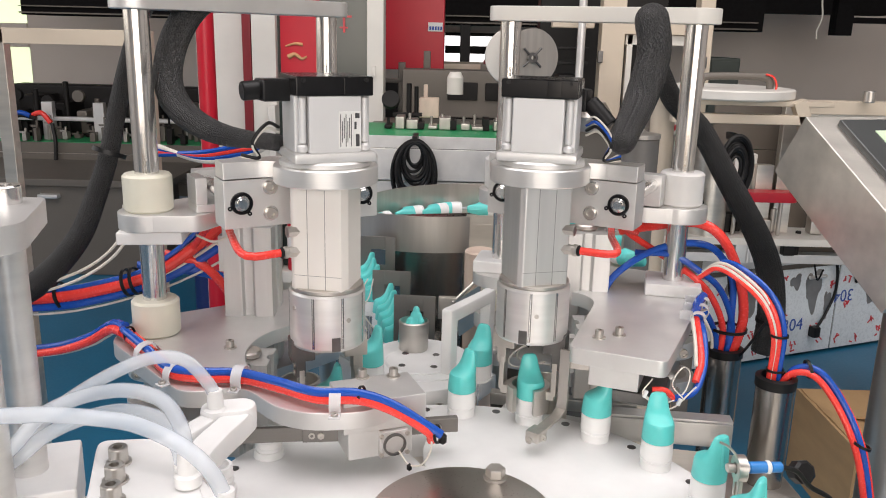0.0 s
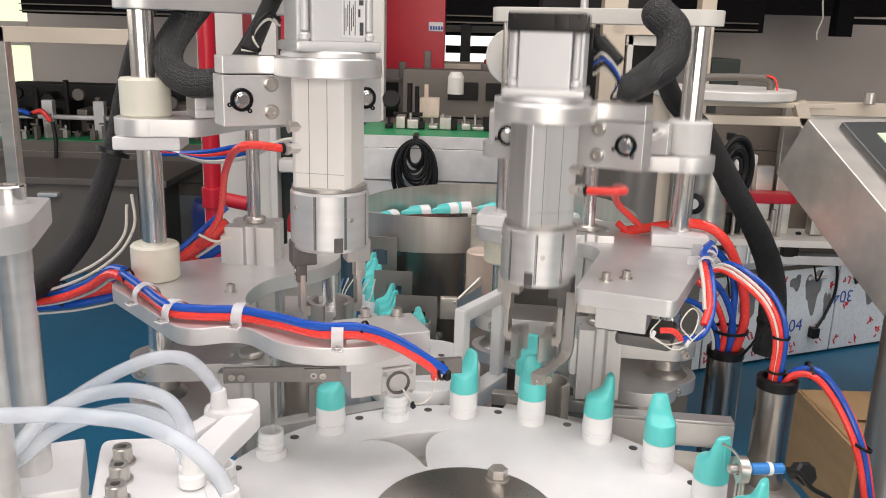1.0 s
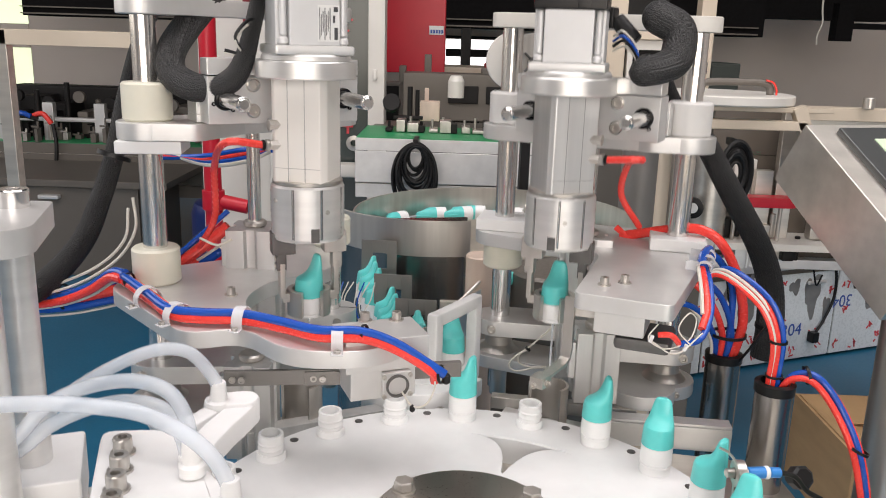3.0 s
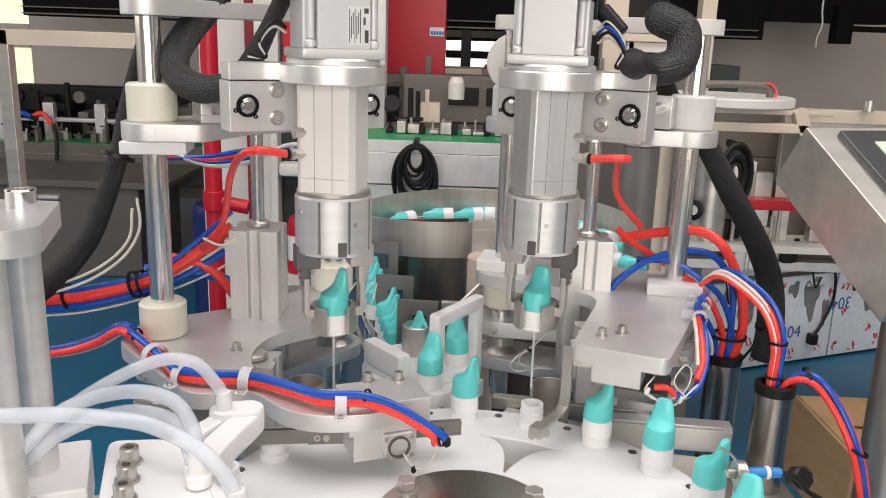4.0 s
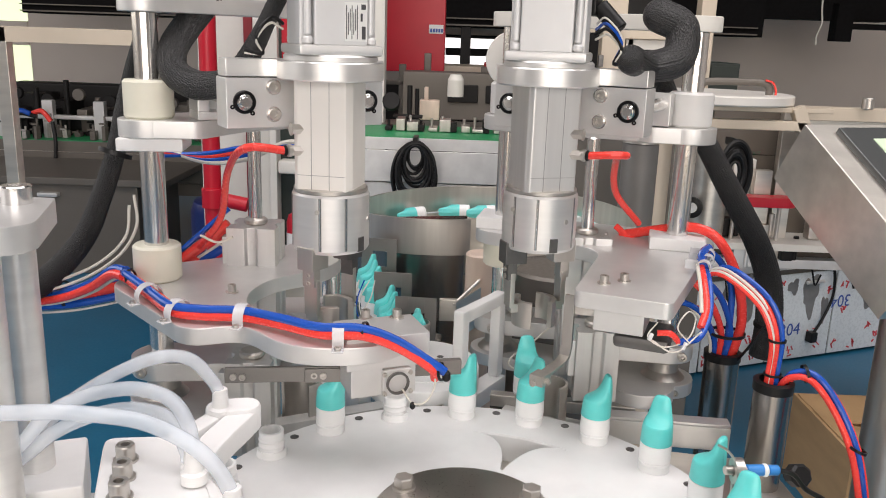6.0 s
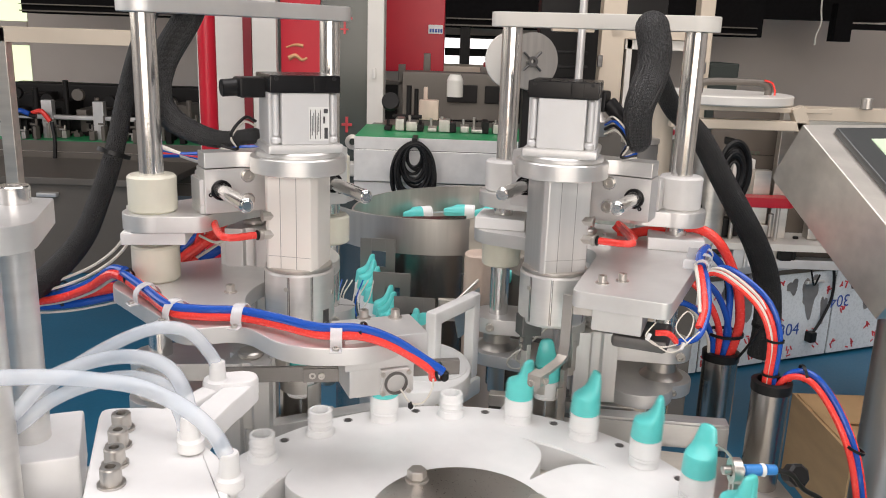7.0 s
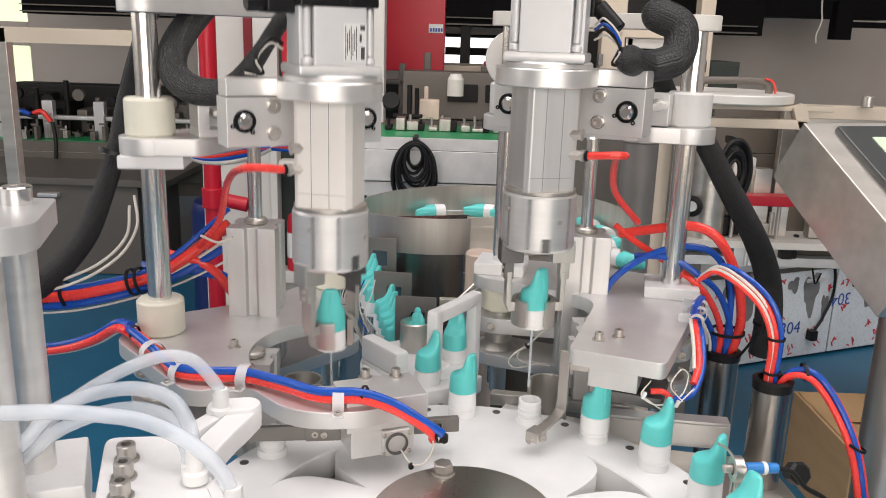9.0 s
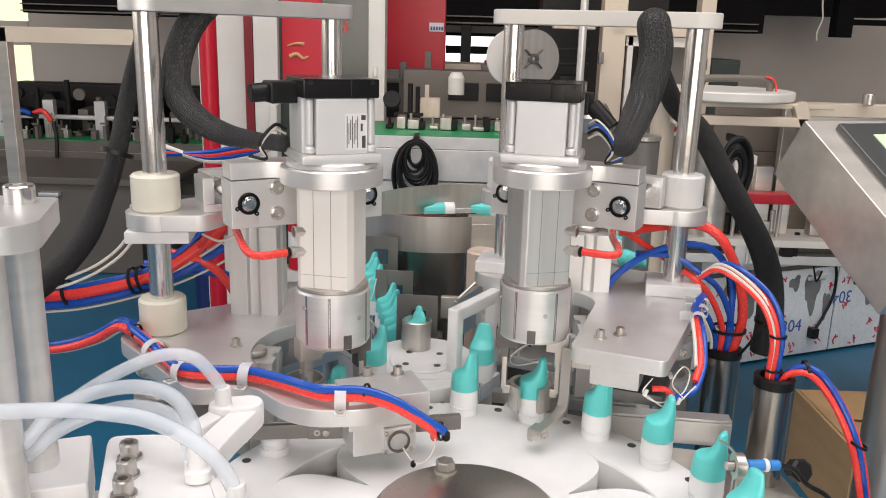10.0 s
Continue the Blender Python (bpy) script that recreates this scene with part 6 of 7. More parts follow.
    def conveyor(x0, x1, y, z, name_label, w=0.35, z0=0.0, metal=ALU):
        c = thing("conveyor", name_label, "conveyor", group="conveyors")
        part("belt", box(x0, x1, y, y + w, z - 0.012, z, 0.003), GREEN_BELT, c, "green belt")
        part("side_rail", box(x0, x1, y - 0.012, y - 0.002, z - 0.04, z - 0.002, 0.002), metal, c)
        part("frame", joined(box(x0, x1, y - 0.02, y - 0.012, z - 0.14, z - 0.041, 0.002), box(x0, x1, y - 0.01, y + w, z - 0.19, z - 0.145, 0.002)), metal, c, "aluminium side frame")
        for x in np.arange(x0 + 0.08, x1, 0.6):
            part("leg", box(x, x + 0.04, y, y + 0.04, z0, z - 0.19, 0.002), metal, c)
        return c
    conveyor(-0.30, 0.34, 2.6, 0.965, "green belt conveyor on an aluminium frame")
    set_far(conveyor(-2.2, -0.80, 3.0, 0.862, "green belt conveyor with equipment above it", z0=0.479, metal=GREY_PANEL), 1.6)
    k = thing("cable_coil", "coiled black cable hanging on the conveyor", "cable coil", group="cable coils")
    for j in range(16):
        r = 0.026 + 0.0030 * j
        part("loop", hose([(-0.107 + r * 0.92 * math.cos(a) + 0.006 * math.sin(j * 2.1), 2.50 + 0.02 * math.sin(j * 1.3), 0.958 - r * 1.45 + r * 1.45 * math.sin(a) + 0.004 * math.cos(j)) for a in np.linspace(0.3 * j, 0.3 * j + 2 * math.pi, 12)], 0.0050, 5, 8), BLACK, k)
    part("hook", box(-0.115, -0.099, 2.49, 2.585, 0.955, 0.975, 0.002), BLACK, k)
    k = thing("cable_coil", "coiled black cable hanging on a frame", "cable coil", group="cable coils")
    for j in range(12):
        r = 0.022 + 0.0035 * j
        part("loop", hose([(0.672 + r * 0.62 * math.cos(a), 1.95 + 0.006 * math.sin(j), 0.985 + r * 1.25 * math.sin(a)) for a in np.linspace(0.4 * j, 0.4 * j + 2 * math.pi, 12)], 0.005, 5, 8), BLACK, k)
    part("hook", box(0.665, 0.68, 1.95, 2.02, 1.045, 1.062, 0.002), BLACK, k)
    m = thing("bench_machine", "grey metal assembly bench with small fixtures", "machine", group="bench machines")
    part("panel", joined(box(-0.20, 0.25, 3.35, 3.5, 0.95, 1.135, 0.004), box(-0.30, 0.5, 3.0, 3.35, 0.90, 0.945, 0.004)), GREY_PANEL, m, "grey steel panel")
    part("window", joined(box(-0.02, 0.10, 3.338, 3.349, 1.02, 1.09, 0.004), box(0.13, 0.22, 3.338, 3.349, 1.02, 1.09, 0.004)), DARK_PANEL, m)
    for j, x in enumerate(np.arange(-0.22, 0.16, 0.036)):
        part("fixture", joined(box(x, x + 0.022 + 0.008 * (j % 3), 2.75, 2.83, 0.967, 0.980 + 0.009 * ((j * 3) % 4), 0.003), rod(0.005, 0.975, 1.0 + 0.008 * (j % 3), x + 0.01, 2.79)), STEEL if j % 3 else DARK_PANEL, m)
    part("arm", joined(rod(0.009, 0.967, 1.11, -0.145, 2.85), rod(0.007, 0.967, 1.10, -0.12, 2.85), box(-0.2, -0.1, 2.84, 2.86, 1.0, 1.012, 0.002), moved(rod(0.030, 0, 0.03), pose(-0.21, 2.9, 1.045, 70, 0, 0))), DARK_PANEL, m)
    part("box", joined(box(-0.115, -0.045, 2.95, 3.0, 0.985, 1.055, 0.004), box(-0.10, -0.085, 2.96, 2.98, 1.05, 1.10, 0.003)), WARM_PINK, m, "pinkish box")
    part("bottle", lathe([(0, 1.06), (0.03, 1.06), (0.03, 1.12), (0.02, 1.14), (0, 1.14)], 20, 0.01, 3.1), WHITE_PAINT, m)
    part("shelf", joined(box(-0.25, 0.45, 5.2, 5.6, 0.92, 1.10, 0.01), box(-0.2, 0.5, 5.1, 5.6, 0.55, 0.9, 0.01)), BEIGE, m, "pale stacked goods")
    part("goods", joined(box(0.18, 0.36, 5.0, 5.2, 1.06, 1.13, 0.01)), FILM_RED, m)
    part("backing", box(-0.38, 0.9, 4.0, 4.1, 0.0, 1.06, 0.004), DARK_PANEL, m)
    part("frame", joined(*[box(x, x + 0.03, 3.7, 3.75, 0.9, 1.20 - 0.05 * (j % 2), 0.004) for j, x in enumerate((-0.33, -0.24, -0.13, 0.12))], box(-0.34, 0.2, 3.7, 3.75, 1.06, 1.08, 0.004)), GREY_PANEL, m)
    part("upright", box(0.04, 0.11, 6.0, 6.1, 0.0, 1.34, 0.004), DARK_PANEL, m)
    m = thing("bench_machine", "grey bench with dark equipment and drawers", "machine", group="bench machines")
    part("cabinet", box(-1.60, -1.00, 2.6, 3.0, 0.479, 0.775, 0.006), GREY_PANEL, m, "grey steel cabinet")
    part("drawer_handle", joined(box(-1.315, -1.250, 2.575, 2.60, 0.737, 0.750, 0.003)), ALU, m)
    part("worktop", box(-1.70, -0.9, 2.58, 3.0, 0.776, 0.80, 0.004), GREY_PANEL, m)
    for j in range(7):
        x = -1.76 + 0.115 * j
        part("equipment", joined(box(x, x + 0.07 + 0.02 * (j % 2), 3.15, 3.3, 0.865, 0.94 + 0.025 * ((j * 3) % 4), 0.008), box(x + 0.01, x + 0.05, 3.10, 3.16, 0.93, 0.965, 0.006), rod(0.010, 0.865, 1.01 + 0.03 * (j % 3), x + 0.085, 3.12), moved(rod(0.022, 0, 0.02), pose(x + 0.03, 3.10, 1.0 + 0.02 * (j % 2), 90, 0, 0))), DARK_PANEL if j % 3 else GREY_PANEL, m)
    part("back_panel", box(-1.75, -1.0, 3.3, 3.4, 0.9, 1.045, 0.01), DARK_PANEL, m)
    rng = random.Random(9)
    for j in range(40):
        x, y, h_ = -1.80 + 0.024 * j, rng.uniform(2.98, 3.14), rng.uniform(0.012, 0.10)
        part("fixture", joined(box(x, x + rng.uniform(0.008, 0.024), y, y + 0.03, 0.863, 0.863 + h_ * 0.6, 0.002), rod(0.004, 0.863 + h_ * 0.5, 0.863 + h_, x + 0.008, y + 0.015, n=8), box(x - 0.006, x + 0.018, y - 0.004, y + 0.004, 0.860 + h_ * 0.7, 0.866 + h_ * 0.7)), rng.choice((STEEL, GREY_PANEL, DARK_PANEL, GREY_PANEL, DARK_PANEL, GREY_PANEL)), m)
    part("bracket", joined(*[box(-1.70 + 0.19 * j, -1.66 + 0.19 * j, 3.05, 3.08, 0.86, 1.0, 0.003) for j in range(4)], box(-1.75, -0.95, 3.06, 3.09, 0.93, 0.945, 0.003)), ALU, m)
    part("cable", joined(hose([(-1.62, 3.0, 0.93), (-1.56, 2.99, 0.955), (-1.50, 2.99, 0.945)], 0.008), hose([(-1.44, 2.98, 0.93), (-1.43, 2.97, 0.85), (-1.44, 2.96, 0.72)], 0.007)), BLACK, m)
    part("red_cable", hose([(-1.52, 3.0, 0.955), (-1.48, 2.99, 0.965), (-1.45, 2.99, 0.93)], 0.009), RED_HOSE, m)
    set_far(m, 1.6)
    part("blue_cable", hose([(-1.62, 3.0, 0.935), (-1.56, 2.985, 0.965), (-1.52, 2.985, 0.955)], 0.009), BLUE_HOSE, m)
    f = thing("tube_rack", "square stainless tube machine frame", "frame", group="steel frames")
    part("upright", box(-1.225, -1.190, 2.25, 2.285, 0, 1.262, 0.002), STEEL_H, f)
    part("crossbar", box(-1.50, -0.80, 2.25, 2.285, 1.222, 1.263, 0.002), BEIGE, f)
    part("crossbar", box(-1.225, -1.190, 2.285, 3.0, 1.222, 1.262, 0.002), STEEL_H, f)
    part("upright", box(-0.835, -0.80, 2.25, 2.285, 0, 1.222, 0.002), BEIGE, f)
    f = thing("plastic_drum", "dark blue plastic drum on the floor", "drum")
    part("drum", lathe([(0, 0), (0.17, 0), (0.18, 0.03), (0.18, 0.52), (0.165, 0.56), (0.1, 0.57), (0, 0.57)], 36, -0.93, 3.5), BLUE_DRUM, f)
    part("drum_lid", lathe([(0, 0.571), (0.12, 0.571), (0.12, 0.60), (0, 0.61)], 30, -0.93, 3.5), BLUE_DRUM, f)
    f = thing("dark_cabinet", "dark machine enclosure on the floor", "cabinet")
    part("case", box(-1.10, -0.70, 4.2, 4.6, 0, 0.74, 0.01), DARK_PANEL, f)
    part("plinth_bar", box(-0.80, -0.35, 3.45, 3.55, 0.30, 0.36, 0.005), RED_PAINT, f)
    r = thing("film_reel", "round silver film reel on a machine arm", "reel")
    part("disc", moved(lathe([(0.012, 0), (0.073, 0), (0.074, 0.002), (0.073, 0.006), (0.012, 0.006), (0.012, 0)], 48), pose(0.203, 2.20, 1.220, 90, 0, 18)), STEEL, r, "silver reel disc")
    part("disc", moved(lathe([(0.012, 0), (0.073, 0), (0.074, 0.002), (0.073, 0.006), (0.012, 0.006), (0.012, 0)], 48), pose(0.155, 2.26, 1.220, 90, 0, 18)), WHITE_PAINT, r)
    part("hub", moved(joined(lathe([(0.006, 0), (0.013, 0), (0.013, 0.014), (0.006, 0.014), (0.006, 0)], 20), *[bar((0.011 * math.cos(a), 0.011 * math.sin(a), 0.009), (0.034 * math.cos(a), 0.034 * math.sin(a), 0.009), 0.003, 8) for a in (0.8, 2.4, 3.9, 5.5)]), pose(0.203, 2.192, 1.220, 90, 0, 18)), DARK_STEEL, r)
    part("stand", joined(box(0.19, 0.215, 2.24, 2.3, 0, 1.2, 0.003)), DARK_PANEL, r)
    m = thing("packing_machine", "cream-framed packing machine with hinged doors", "machine", group="packing machines")
    part("frame", joined(box(0.448, 0.520, 2.6, 2.66, 0, 1.55, 0.004), box(0.740, 0.785, 2.6, 2.66, 0, 1.55, 0.004), box(0.475, 0.740, 2.6, 2.65, 1.285, 1.34, 0.004), box(0.30, 0.43, 2.62, 2.66, 1.30, 1.33, 0.004)), BEIGE, m, "cream door frame")
    part("frame", joined(box(0.530, 0.548, 2.615, 2.64, 0.9, 1.285, 0.002), box(0.525, 0.74, 2.615, 2.64, 1.255, 1.285, 0.002)), WHITE_PAINT, m)
    part("inside", joined(box(0.30, 0.74, 3.0, 3.1, 0.3, 1.5, 0.004), box(0.33, 0.40, 2.65, 2.75, 1.08, 1.16, 0.008), box(0.28, 0.42, 2.64, 2.68, 1.19, 1.20, 0.002), box(0.28, 0.42, 2.64, 2.68, 1.235, 1.243, 0.002)), DARK_PANEL, m)
    part("post", joined(rod(0.012, 0.9, 1.5, 0.385, 2.58), rod(0.014, 1.3, 1.6, 0.52, 2.7)), ALU, m)
    part("hinge", box(0.44, 0.455, 2.585, 2.6, 1.20, 1.235, 0.002), DARK_STEEL, m)
    part("hinge", box(0.755, 0.77, 2.585, 2.6, 1.19, 1.225, 0.002), DARK_STEEL, m)
    part("body", box(0.30, 0.78, 2.45, 2.9, 0.1, 1.02, 0.006), GREY_PANEL, m)
    part("flask", lathe([(0, 1.02), (0.05, 1.02), (0.055, 1.06), (0.03, 1.10), (0, 1.10)], 24, 0.40, 2.35), STEEL, m)
    t = thing("rotary_table", "white round infeed table with a grey handle", "table")
    part("tabletop", lathe([(0, 1.140), (0.165, 1.140), (0.168, 1.143), (0.168, 1.160), (0.165, 1.163), (0, 1.163)], 56, 0.672, 2.1), WHITE_PAINT, t, "white round top")
    part("rail", box(0.50, 0.90, 1.98, 2.02, 1.127, 1.139, 0.002), BEIGE, t)
    part("rail", box(0.52, 0.84, 1.97, 2.0, 1.085, 1.108, 0.003), BEIGE, t)
    part("brace", moved(box(0, 0.03, 0, 0.03, -0.25, 0, 0.002), pose(0.800, 1.97, 1.135, 0, -22, 0)), BEIGE, t)
    part("pedestal", rod(0.03, 0, 1.14, 0.535, 2.12), BEIGE, t)
    part("handle", hose([(0.60, 2.05, 1.163), (0.604, 2.05, 1.182), (0.62, 2.05, 1.190), (0.70, 2.05, 1.192), (0.75, 2.05, 1.190), (0.766, 2.05, 1.180), (0.768, 2.05, 1.163)], 0.009), GREY_PANEL, t, "grey bent handle")
    part("red_cord", hose([(0.752, 2.04, 1.198), (0.770, 2.04, 1.192), (0.779, 2.04, 1.176), (0.780, 2.04, 1.163)], 0.0025), RED_HOSE, t)
    g = thing("switch_box", "pale control box with red and black buttons", "control box")
    part("case", box(0.595, 0.66, 2.3, 2.36, 1.02, 1.115, 0.004), WHITE_PAINT, g)
    part("display", box(0.605, 0.650, 2.293, 2.30, 1.078, 1.105, 0.001), GLASS_DARK, g)
    part("button", moved(rod(0.008, 0, 0.008), pose(0.612, 2.30, 1.04, 90, 0, 0)), RED_PAINT, g, "red push button")
    part("button", moved(rod(0.007, 0, 0.008), pose(0.645, 2.30, 1.04, 90, 0, 0)), BLACK, g, "black push button")
    c = thing("wrapped_conveyor", "long conveyor with film-wrapped stainless side panels", "conveyor", m=pose(0, 0, 0))
    yaw = pose(1.03, 3.10, 0, 0, 0, 23)
    part("body", moved(box(-0.37, 1.6, 0.0, 0.45, 0.04, 0.44, 0.004), yaw), GREY_PANEL, c)
    for k in range(5):
        x0 = -0.36 + 0.34 * k
        q = part("film_panel", moved(box(x0, x0 + 0.332, -0.008, -0.001, 0.012, 0.385, 0.002), yaw), FILM, c, "white film-covered panel with printed marks")
        for u, v, rx, rz in ((0.20, 0.29, 0.040, 0.085), (0.10, 0.33, 0.028, 0.030), (0.285, 0.22, 0.018, 0.055)):
            turn = [1 + 0.24 * math.sin(3 * a + 2 * k + 9 * u) + 0.10 * math.sin(5 * a + k) + 0.05 * math.sin(9 * a + 5 * u) for a in np.linspace(0, 2 * math.pi, 40)[:-1]]
            blot = [(x0 + u + rx * q_ * math.cos(a), v + rz * q_ * math.sin(a)) for q_, a in zip(turn, np.linspace(0, 2 * math.pi, 40)[:-1])]
            part("bare_patch", moved(moved(prism(blot, 0, 0.0015, 0), pose(0, 0, 0, 90, 0, 0)), yaw @ pose(0, -0.0085, 0)), FILM_BARE, q, "torn film showing dull steel")
        part("panel_handle", moved(joined(bar((x0 + 0.16, -0.02, 0.345), (x0 + 0.25, -0.02, 0.345), 0.008, 12)), yaw), ALU, q)
        marks, pick = [], random.Random(20 + k)
        for u, v in ((0.045, 0.335), (0.03, 0.06), (0.13, 0.045), (0.265, 0.06), (0.30, 0.30), (0.06, 0.20), (0.23, 0.12)):
            for i_ in range(4):
                marks.append(moved(box(-pick.uniform(0.002, 0.004), 0.003, -0.0098, -0.0082, -pick.uniform(0.006, 0.020), 0.008), pose(x0 + u + pick.uniform(-0.018, 0.018), 0, v + pick.uniform(-0.02, 0.02), 0, pick.uniform(-80, 80), 0)))
        for b_ in marks:
            part("red_print", moved(b_, yaw), FILM_RED, q)
        cu = bpy.data.curves.new("film_text", "FONT")
        cu.body, cu.size, cu.extrude = "S 304" if k == 2 else "304", 0.075, 0.0004
        me = bpy.data.meshes.new_from_object(new("text_source", cu))
        src = [o for o in scene.objects if o.name.startswith("text_source")][0]
        bpy.data.objects.remove(src)
        me.materials.append(FILM_BLUE)
        tx = new("printed_number", me)
        tx.parent = q
        tx.matrix_basis = yaw @ pose(x0 + (0.0 if k == 2 else 0.03), -0.0092, 0.118, 90, 0, 0) if k != 3 else yaw @ pose(x0 + 0.09, -0.0092, 0.27, 90, 180, 0)
    part("top_rail", moved(joined(box(-0.37, 1.6, -0.03, 0.0, 0.412, 0.46, 0.004), box(-0.37, 1.6, -0.02, 0.02, 0.50, 0.525, 0.004)), yaw), ALU, c)
    part("belt", moved(box(-0.37, 1.6, 0.02, 0.40, 0.47, 0.50, 0.004), yaw), GREEN_BELT, c)
    rng = random.Random(5)
    for j in range(34):
        x, y, z = -0.34 + 0.056 * j, rng.uniform(-0.02, 0.34), 0.50
        h_, w_ = rng.uniform(0.02, 0.16), rng.uniform(0.008, 0.03)
        shape = joined(box(x - w_, x + w_, y - 0.015, y + 0.015, z, z + h_ * 0.5, 0.002), rod(0.006, z + h_ * 0.4, z + h_, x, y, n=10), box(x - w_ * 1.5, x + w_ * 0.4, y - 0.02, y + 0.01, z + h_ * 0.8, z + h_ * 0.8 + 0.012, 0.001))
        part("fixture", moved(shape, yaw), rng.choice((ALU, STEEL, DARK_PANEL, GREY_PANEL, STEEL_H)), c)
    for j in range(6):
        part("cable", moved(hose([(-0.2 + 0.22 * j, -0.03, 0.46), (-0.19 + 0.22 * j, -0.045, 0.40), (-0.16 + 0.22 * j, -0.04, 0.34 - 0.03 * (j % 3)), (-0.13 + 0.22 * j, -0.035, 0.38)], 0.004, 6, 6), yaw), BLACK, c)
    for x in (-0.30, 0.02, 0.36, 0.7):
        part("bracket", moved(joined(box(x, x + 0.04, -0.034, 0.016, 0.45, 0.70, 0.003), box(x - 0.03, x + 0.07, -0.044, -0.004, 0.56, 0.59, 0.004)), yaw), ALU, c)
    for j in range(12):
        x = -0.32 + 0.105 * j
        part("roller_unit", moved(joined(box(x, x + 0.06, 0.05, 0.2, 0.50, 0.57 + 0.04 * (j % 3), 0.006), rod(0.012, 0.56, 0.66 + 0.03 * (j % 2), x + 0.075, 0.06), box(x + 0.01, x + 0.04, 0.02, 0.05, 0.54, 0.58, 0.004)), yaw), DARK_PANEL if j % 2 else ALU, c)
    part("cord", moved(hose([(0.55, -0.03, 0.46), (0.60, -0.035, 0.40), (0.62, -0.03, 0.28), (0.58, -0.03, 0.18), (0.54, -0.03, 0.12)], 0.006), yaw), BLACK, c, "hanging black power cord")
    part("cord_plug", moved(box(0.52, 0.555, -0.045, -0.01, 0.085, 0.13, 0.005), yaw), BLACK, c)
    for x in (-0.3, 0.5, 1.4):
        part("foot", moved(rod(0.02, 0, 0.062, x, 0.1), yaw), DARK_STEEL, c)
    part("red_guide", moved(joined(box(0.18, 0.55, 0.0, 0.06, 0.585, 0.605, 0.004), hose([(0.18, 0.1, 0.60), (0.36, 0.02, 0.62), (0.52, 0.1, 0.605)], 0.014)), yaw), RED_PAINT, c, "red guide strip")
    e = thing("machine_enclosure", "smoked machine guard over pale steel panels and beams", "machine guard")
    part("guard_panel", box(0.770, 1.30, 2.46, 2.47, 0.965, 1.10, 0.002), SMOKED, e, "smoked guard panel")
    part("side_panel", box(0.70, 1.85, 2.46, 2.49, 0.640, 0.964, 0.003), SMOKED, e, "dull brownish side panel")
    part("light_panel", box(0.835, 0.90, 2.43, 2.459, 0.83, 0.955, 0.003), WHITE_PAINT, e, "pale panel")
    for x, z0, z1 in ((0.60, 0.0, 0.712), (0.885, 0.733, 0.93), (0.945, 0.640, 1.10), (1.12, 0.733, 1.0), (1.42, 0.733, 1.0), (1.80, 0.0, 0.712)):
        part("upright", box(x, x + 0.05, 2.385, 2.415, z0, z1, 0.003), STEEL_H, e)
    part("beam", box(0.58, 1.87, 2.30, 2.46, 0.712, 0.733, 0.002), WHITE_PAINT, e)
    part("beam", box(0.65, 1.80, 2.38, 2.42, 0.640, 0.668, 0.002), ALU, e)
    for k, (x, z0, z1, m_) in enumerate(((0.74, 0.86, 0.95, BLACK), (0.80, 0.735, 0.79, DARK_PANEL), (0.84, 0.64, 0.70, ALU), (0.90, 0.735, 0.775, STEEL), (0.98, 0.668, 0.71, DARK_PANEL), (1.05, 0.735, 0.80, STEEL))):
        part("fitting", joined(box(x, x + 0.035, 2.36, 2.40, z0, z1, 0.004), rod(0.008, z0, z1 + 0.03, x + 0.045, 2.38, n=12)), m_, e)
    part("red_guide", moved(prism(stadium((0.80, 2.385), (0.965, 2.385), 0.028), 0.833, 0.862, 0.003), pose(0, -0.04, 0)), RED_PAINT, e, "red rounded guide strip")
    for x in (0.82, 0.95):
        part("guide_rod", rod(0.006, 0.733, 0.834, x, 2.345), STEEL, e)
    part("valve_tip", bar((0.80, 2.33, 0.90), (0.85, 2.33, 0.90), 0.007), STEEL, e)
    part("belt", box(0.78, 0.92, 2.46, 2.60, 0.965, 0.978, 0.002), GREEN_BELT, e, "green belt end")
    e = thing("steel_canister", "dull stainless canister with a black dial", "canister", group="canisters")
    part("body", lathe([(0, 0.733), (0.053, 0.733), (0.053, 0.975), (0.051, 0.979), (0, 0.979)], 36, 0.745, 2.36), STEEL_H, e)
    part("dial", moved(lathe([(0, 0), (0.027, 0), (0.030, 0.004), (0.030, 0.014), (0.018, 0.016), (0.016, 0.013), (0, 0.013)], 28), pose(0.690, 2.312, 0.83, 90, 0, -20)), BLACK, e, "round black dial")
    part("dial_face", moved(rod(0.015, 0.013, 0.0165, n=24), pose(0.690, 2.312, 0.83, 90, 0, -20)), LABEL, e)
    e = thing("green_cabinet", "dark green steel cabinet by the far wall", "cabinet")
    part("case", box(1.20, 1.345, 4.0, 4.3, 0.0, 1.195, 0.006), GREEN_DARK, e)
    part("door", box(1.208, 1.337, 3.99, 3.999, 0.10, 1.18, 0.003), GREEN_DARK, e)
    s = thing("tube_rack", "stainless machine frame with shelf beams", "frame", group="steel frames")
    part("crossbar", box(0.86, 1.9, 2.05, 2.09, 1.105, 1.138, 0.003), BEIGE, s)
    part("panel", box(0.93, 1.9, 2.2, 2.22, 0.9, 1.10, 0.003), STEEL_H, s)
    part("upright", box(1.3, 1.33, 2.05, 2.08, 0, 1.105, 0.002), STEEL_H, s)
    part("upright", box(1.7, 1.73, 2.05, 2.08, 0, 1.105, 0.002), STEEL_H, s)
    part("knob", rod(0.014, 1.138, 1.165, 1.0, 2.03), STEEL, s)
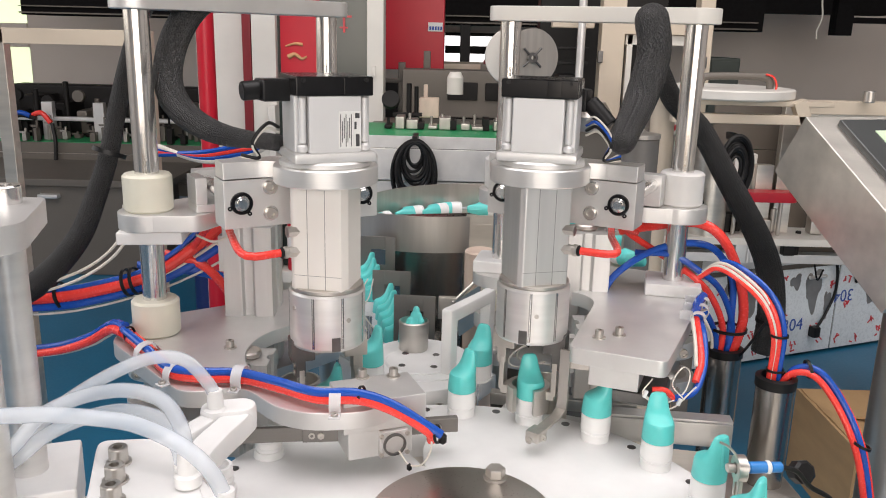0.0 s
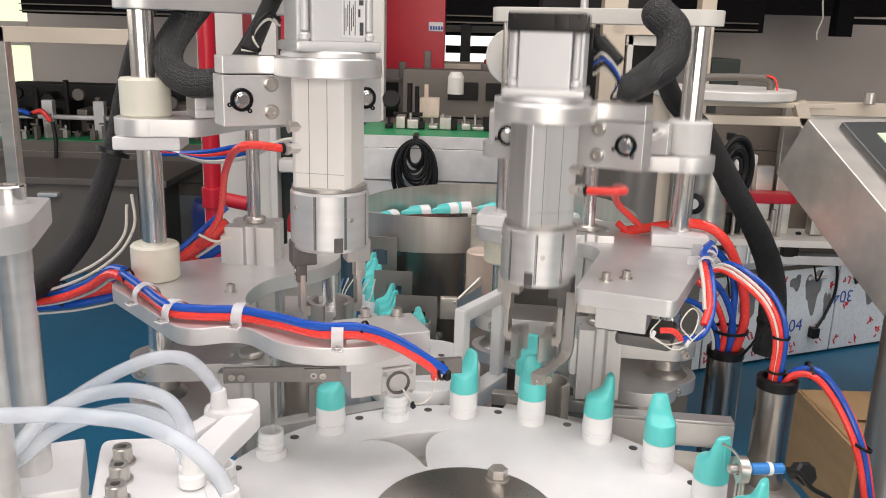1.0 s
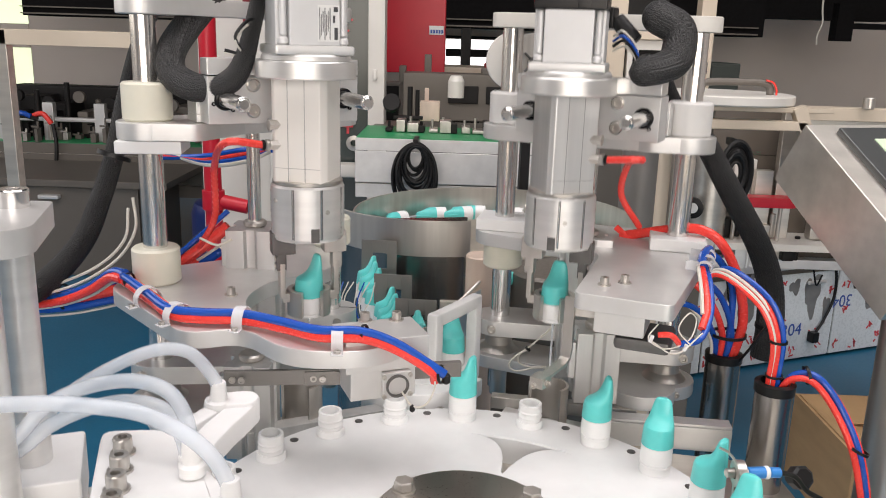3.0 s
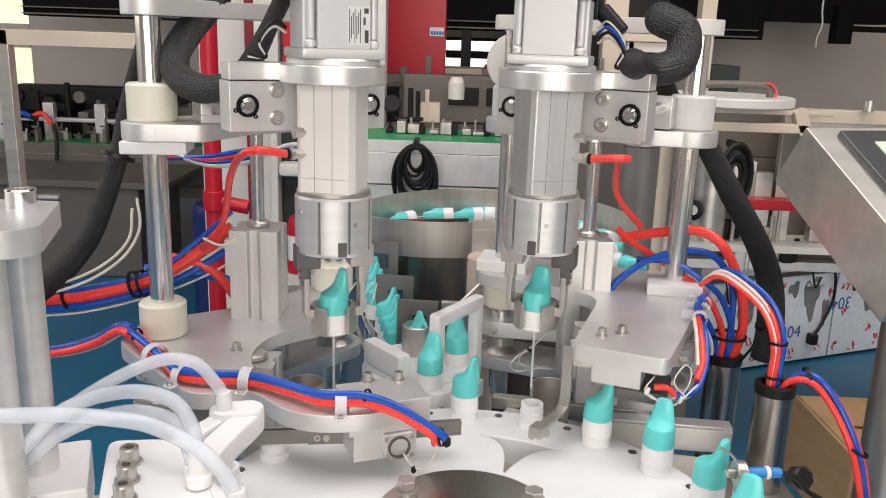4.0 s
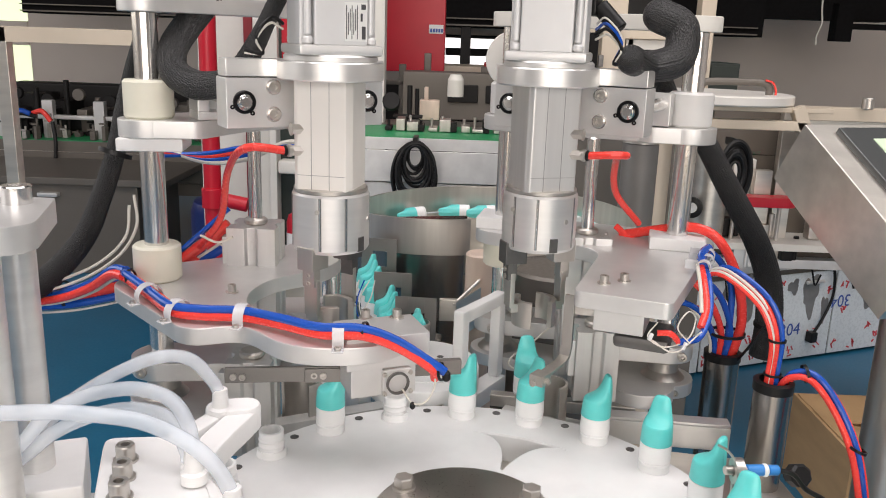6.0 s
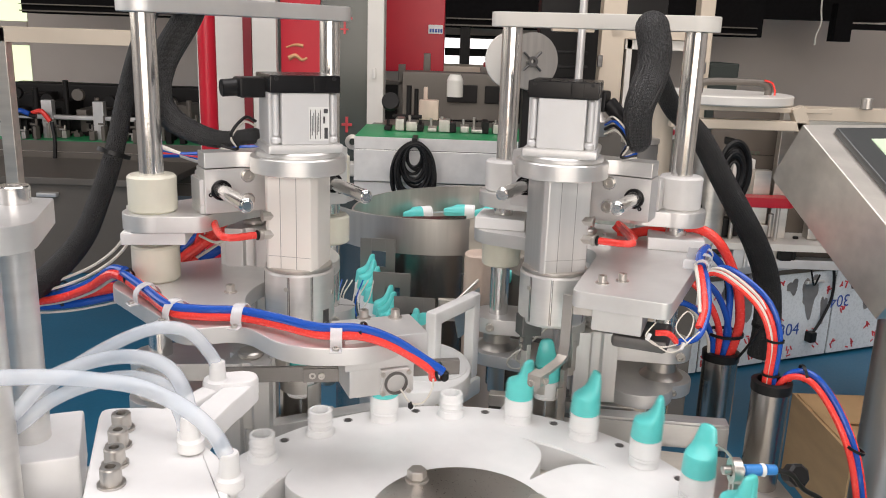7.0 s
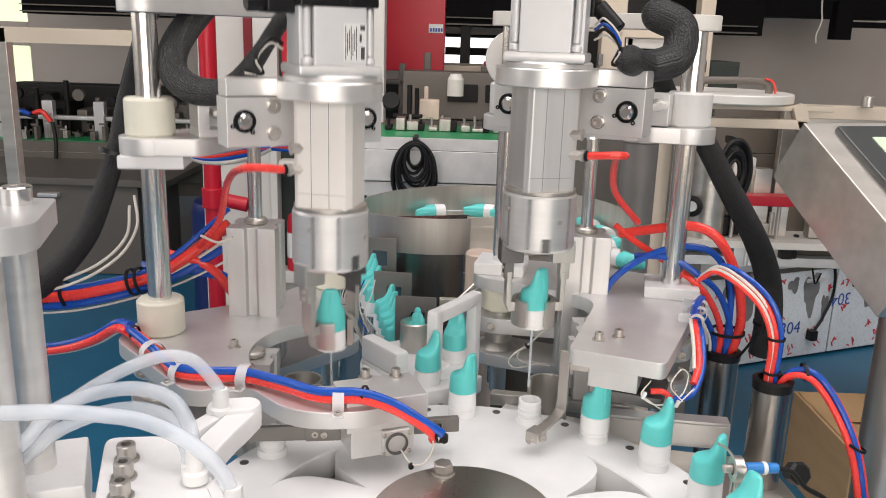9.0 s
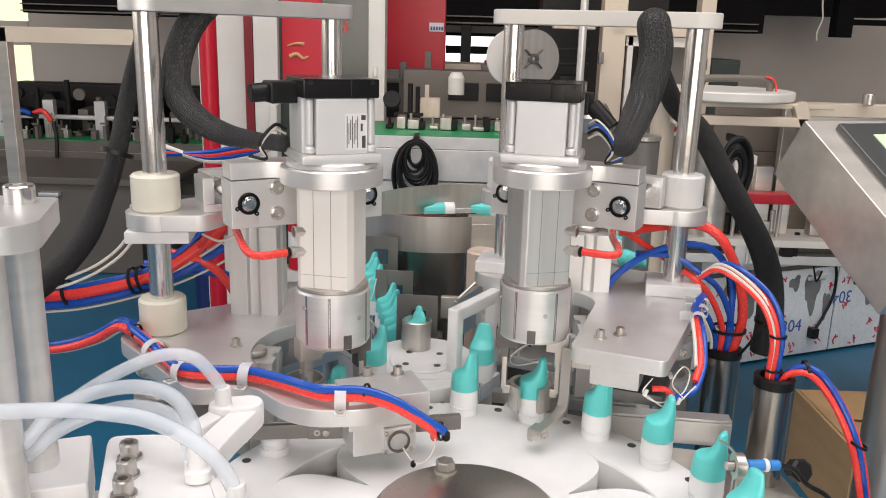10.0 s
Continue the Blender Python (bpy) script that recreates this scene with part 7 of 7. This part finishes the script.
    k = thing("cardboard_box", "brown cardboard box with open flaps on the floor", "box", pose(0.14, 0, 0))
    for side_wall in (box(0.93, 1.52, 1.96, 1.968, 0, 0.258), box(0.93, 1.52, 2.34, 2.348, 0, 0.258), box(0.93, 0.938, 1.968, 2.34, 0, 0.258), box(1.512, 1.52, 1.968, 2.34, 0, 0.258), box(0.938, 1.512, 1.968, 2.34, 0.002, 0.01)):
        part("side_wall", side_wall, CARD, k)
    part("flap", moved(box(0, 0.575, 0, 0.16, 0, 0.005), pose(0.938, 2.17, 0.248, 4, 0, 0)), CARD, k)
    part("flap", moved(box(0, 0.575, -0.18, 0, 0, 0.005), pose(0.938, 1.962, 0.260, 28, 0, 0)), CARD, k)
    part("flap", moved(box(0, 0.16, 0, 0.36, 0, 0.005), pose(0.94, 1.97, 0.256, 0, 12, 0)), CARD, k)
    g = thing("steel_canister", "dull stainless canister behind the capping station", "canister")
    part("body", lathe([(0, 0.0), (0.035, 0.0), (0.035, 1.085), (0.033, 1.088), (0, 1.088)], 36, 0.372, 1.62), CHUTE_STEEL, g)
    part("lid", lathe([(0, 1.088), (0.037, 1.088), (0.037, 1.096), (0.01, 1.100), (0, 1.108)], 36, 0.372, 1.62), STEEL, g)
    w = thing("hanging_wire", "thin pale wire hanging from the roof", "wire")
    part("wire", hose([(2.55, 6.0, 4.5), (2.55, 6.0, 2.0), (2.53, 6.0, 1.6), (2.545, 6.0, 1.45), (2.52, 6.0, 1.36), (2.525, 6.0, 1.30)], 0.006, sides=8), WIRE_WHITE, w)
    # steel cylinder of the bowl chute; its warm reflection is put into the pinkish colour
    w = thing("wooden_post", "upright steel chute cylinder behind the dial, warm reflection painted pinkish", "post")
    part("post", lathe([(0, 0.40), (0.0188, 0.40), (0.0188, 1.026), (0.017, 1.028), (0, 1.028)], 36, 0.044, 0.955), WARM_PINK, w)
    part("bracket", box(0.016, 0.056, 0.92, 0.97, 0.0, 0.41, 0.002), GREY_PANEL, w)


build_table()
build_dial()
build_bottles()
build_pumps()
for side in (-1, 1):
    build_station(side)
    build_arm(side)
    build_head(side)
build_plate_left()
build_plate_right()
chain("motor_cable_sleeve", "black braided motor cable sleeve looping to the head", "cable sleeve", "sleeve_piece", SLEEVE_RIB, 0.0140, 32, sleeve_ends(1), 0.82)
chain("motor_cable_sleeve", "black braided motor cable sleeve looping to the head", "cable sleeve", "sleeve_piece", SLEEVE_RIB, 0.0122, 36, sleeve_ends(-1), 0.55)
chain("air_hose", "orange-red air hose from the head's fitting", "air hose", "hose_piece", RED_HOSE, 0.0031, 34, hose_ends(-1))
chain("air_hose", "orange-red air hose from the head's fitting", "air hose", "hose_piece", RED_HOSE, 0.0031, 34, hose_ends(1))
build_transfer()
build_wires()
build_feeder()
build_filler()
build_sensor()
build_tubes()
build_panel()
build_background()
for source in (BOTTLE, PUMP):
    for ob in (*source.children_recursive, source):
        bpy.data.objects.remove(ob)


def motions():
    for ob, place, *how in MOVES:
        if how == ["spin"]:
            ticks = [0.0, 4.0] + [4.0 + k / 15 for k in range(1, 14)] + [8.9] + [8.9 + k / 15 for k in range(1, 14)] + [10.0]
        elif how == ["slow"]:
            ticks = [k / 2 for k in range(21)]
        elif how == ["carry"]:
            ticks = sorted(set(TICKS) - {t for t in TICKS if 4.0 < t < 4.9 or 8.9 < t < 9.8} | {4.0 + k / 15 for k in range(1, 14)} | {8.9 + k / 15 for k in range(1, 14)})
        else:
            ticks = changing(lambda t: tuple(round(v, 6) for row in place(t) for v in row))
        walk(ob, [(t, place(t)) for t in ticks])


motions()
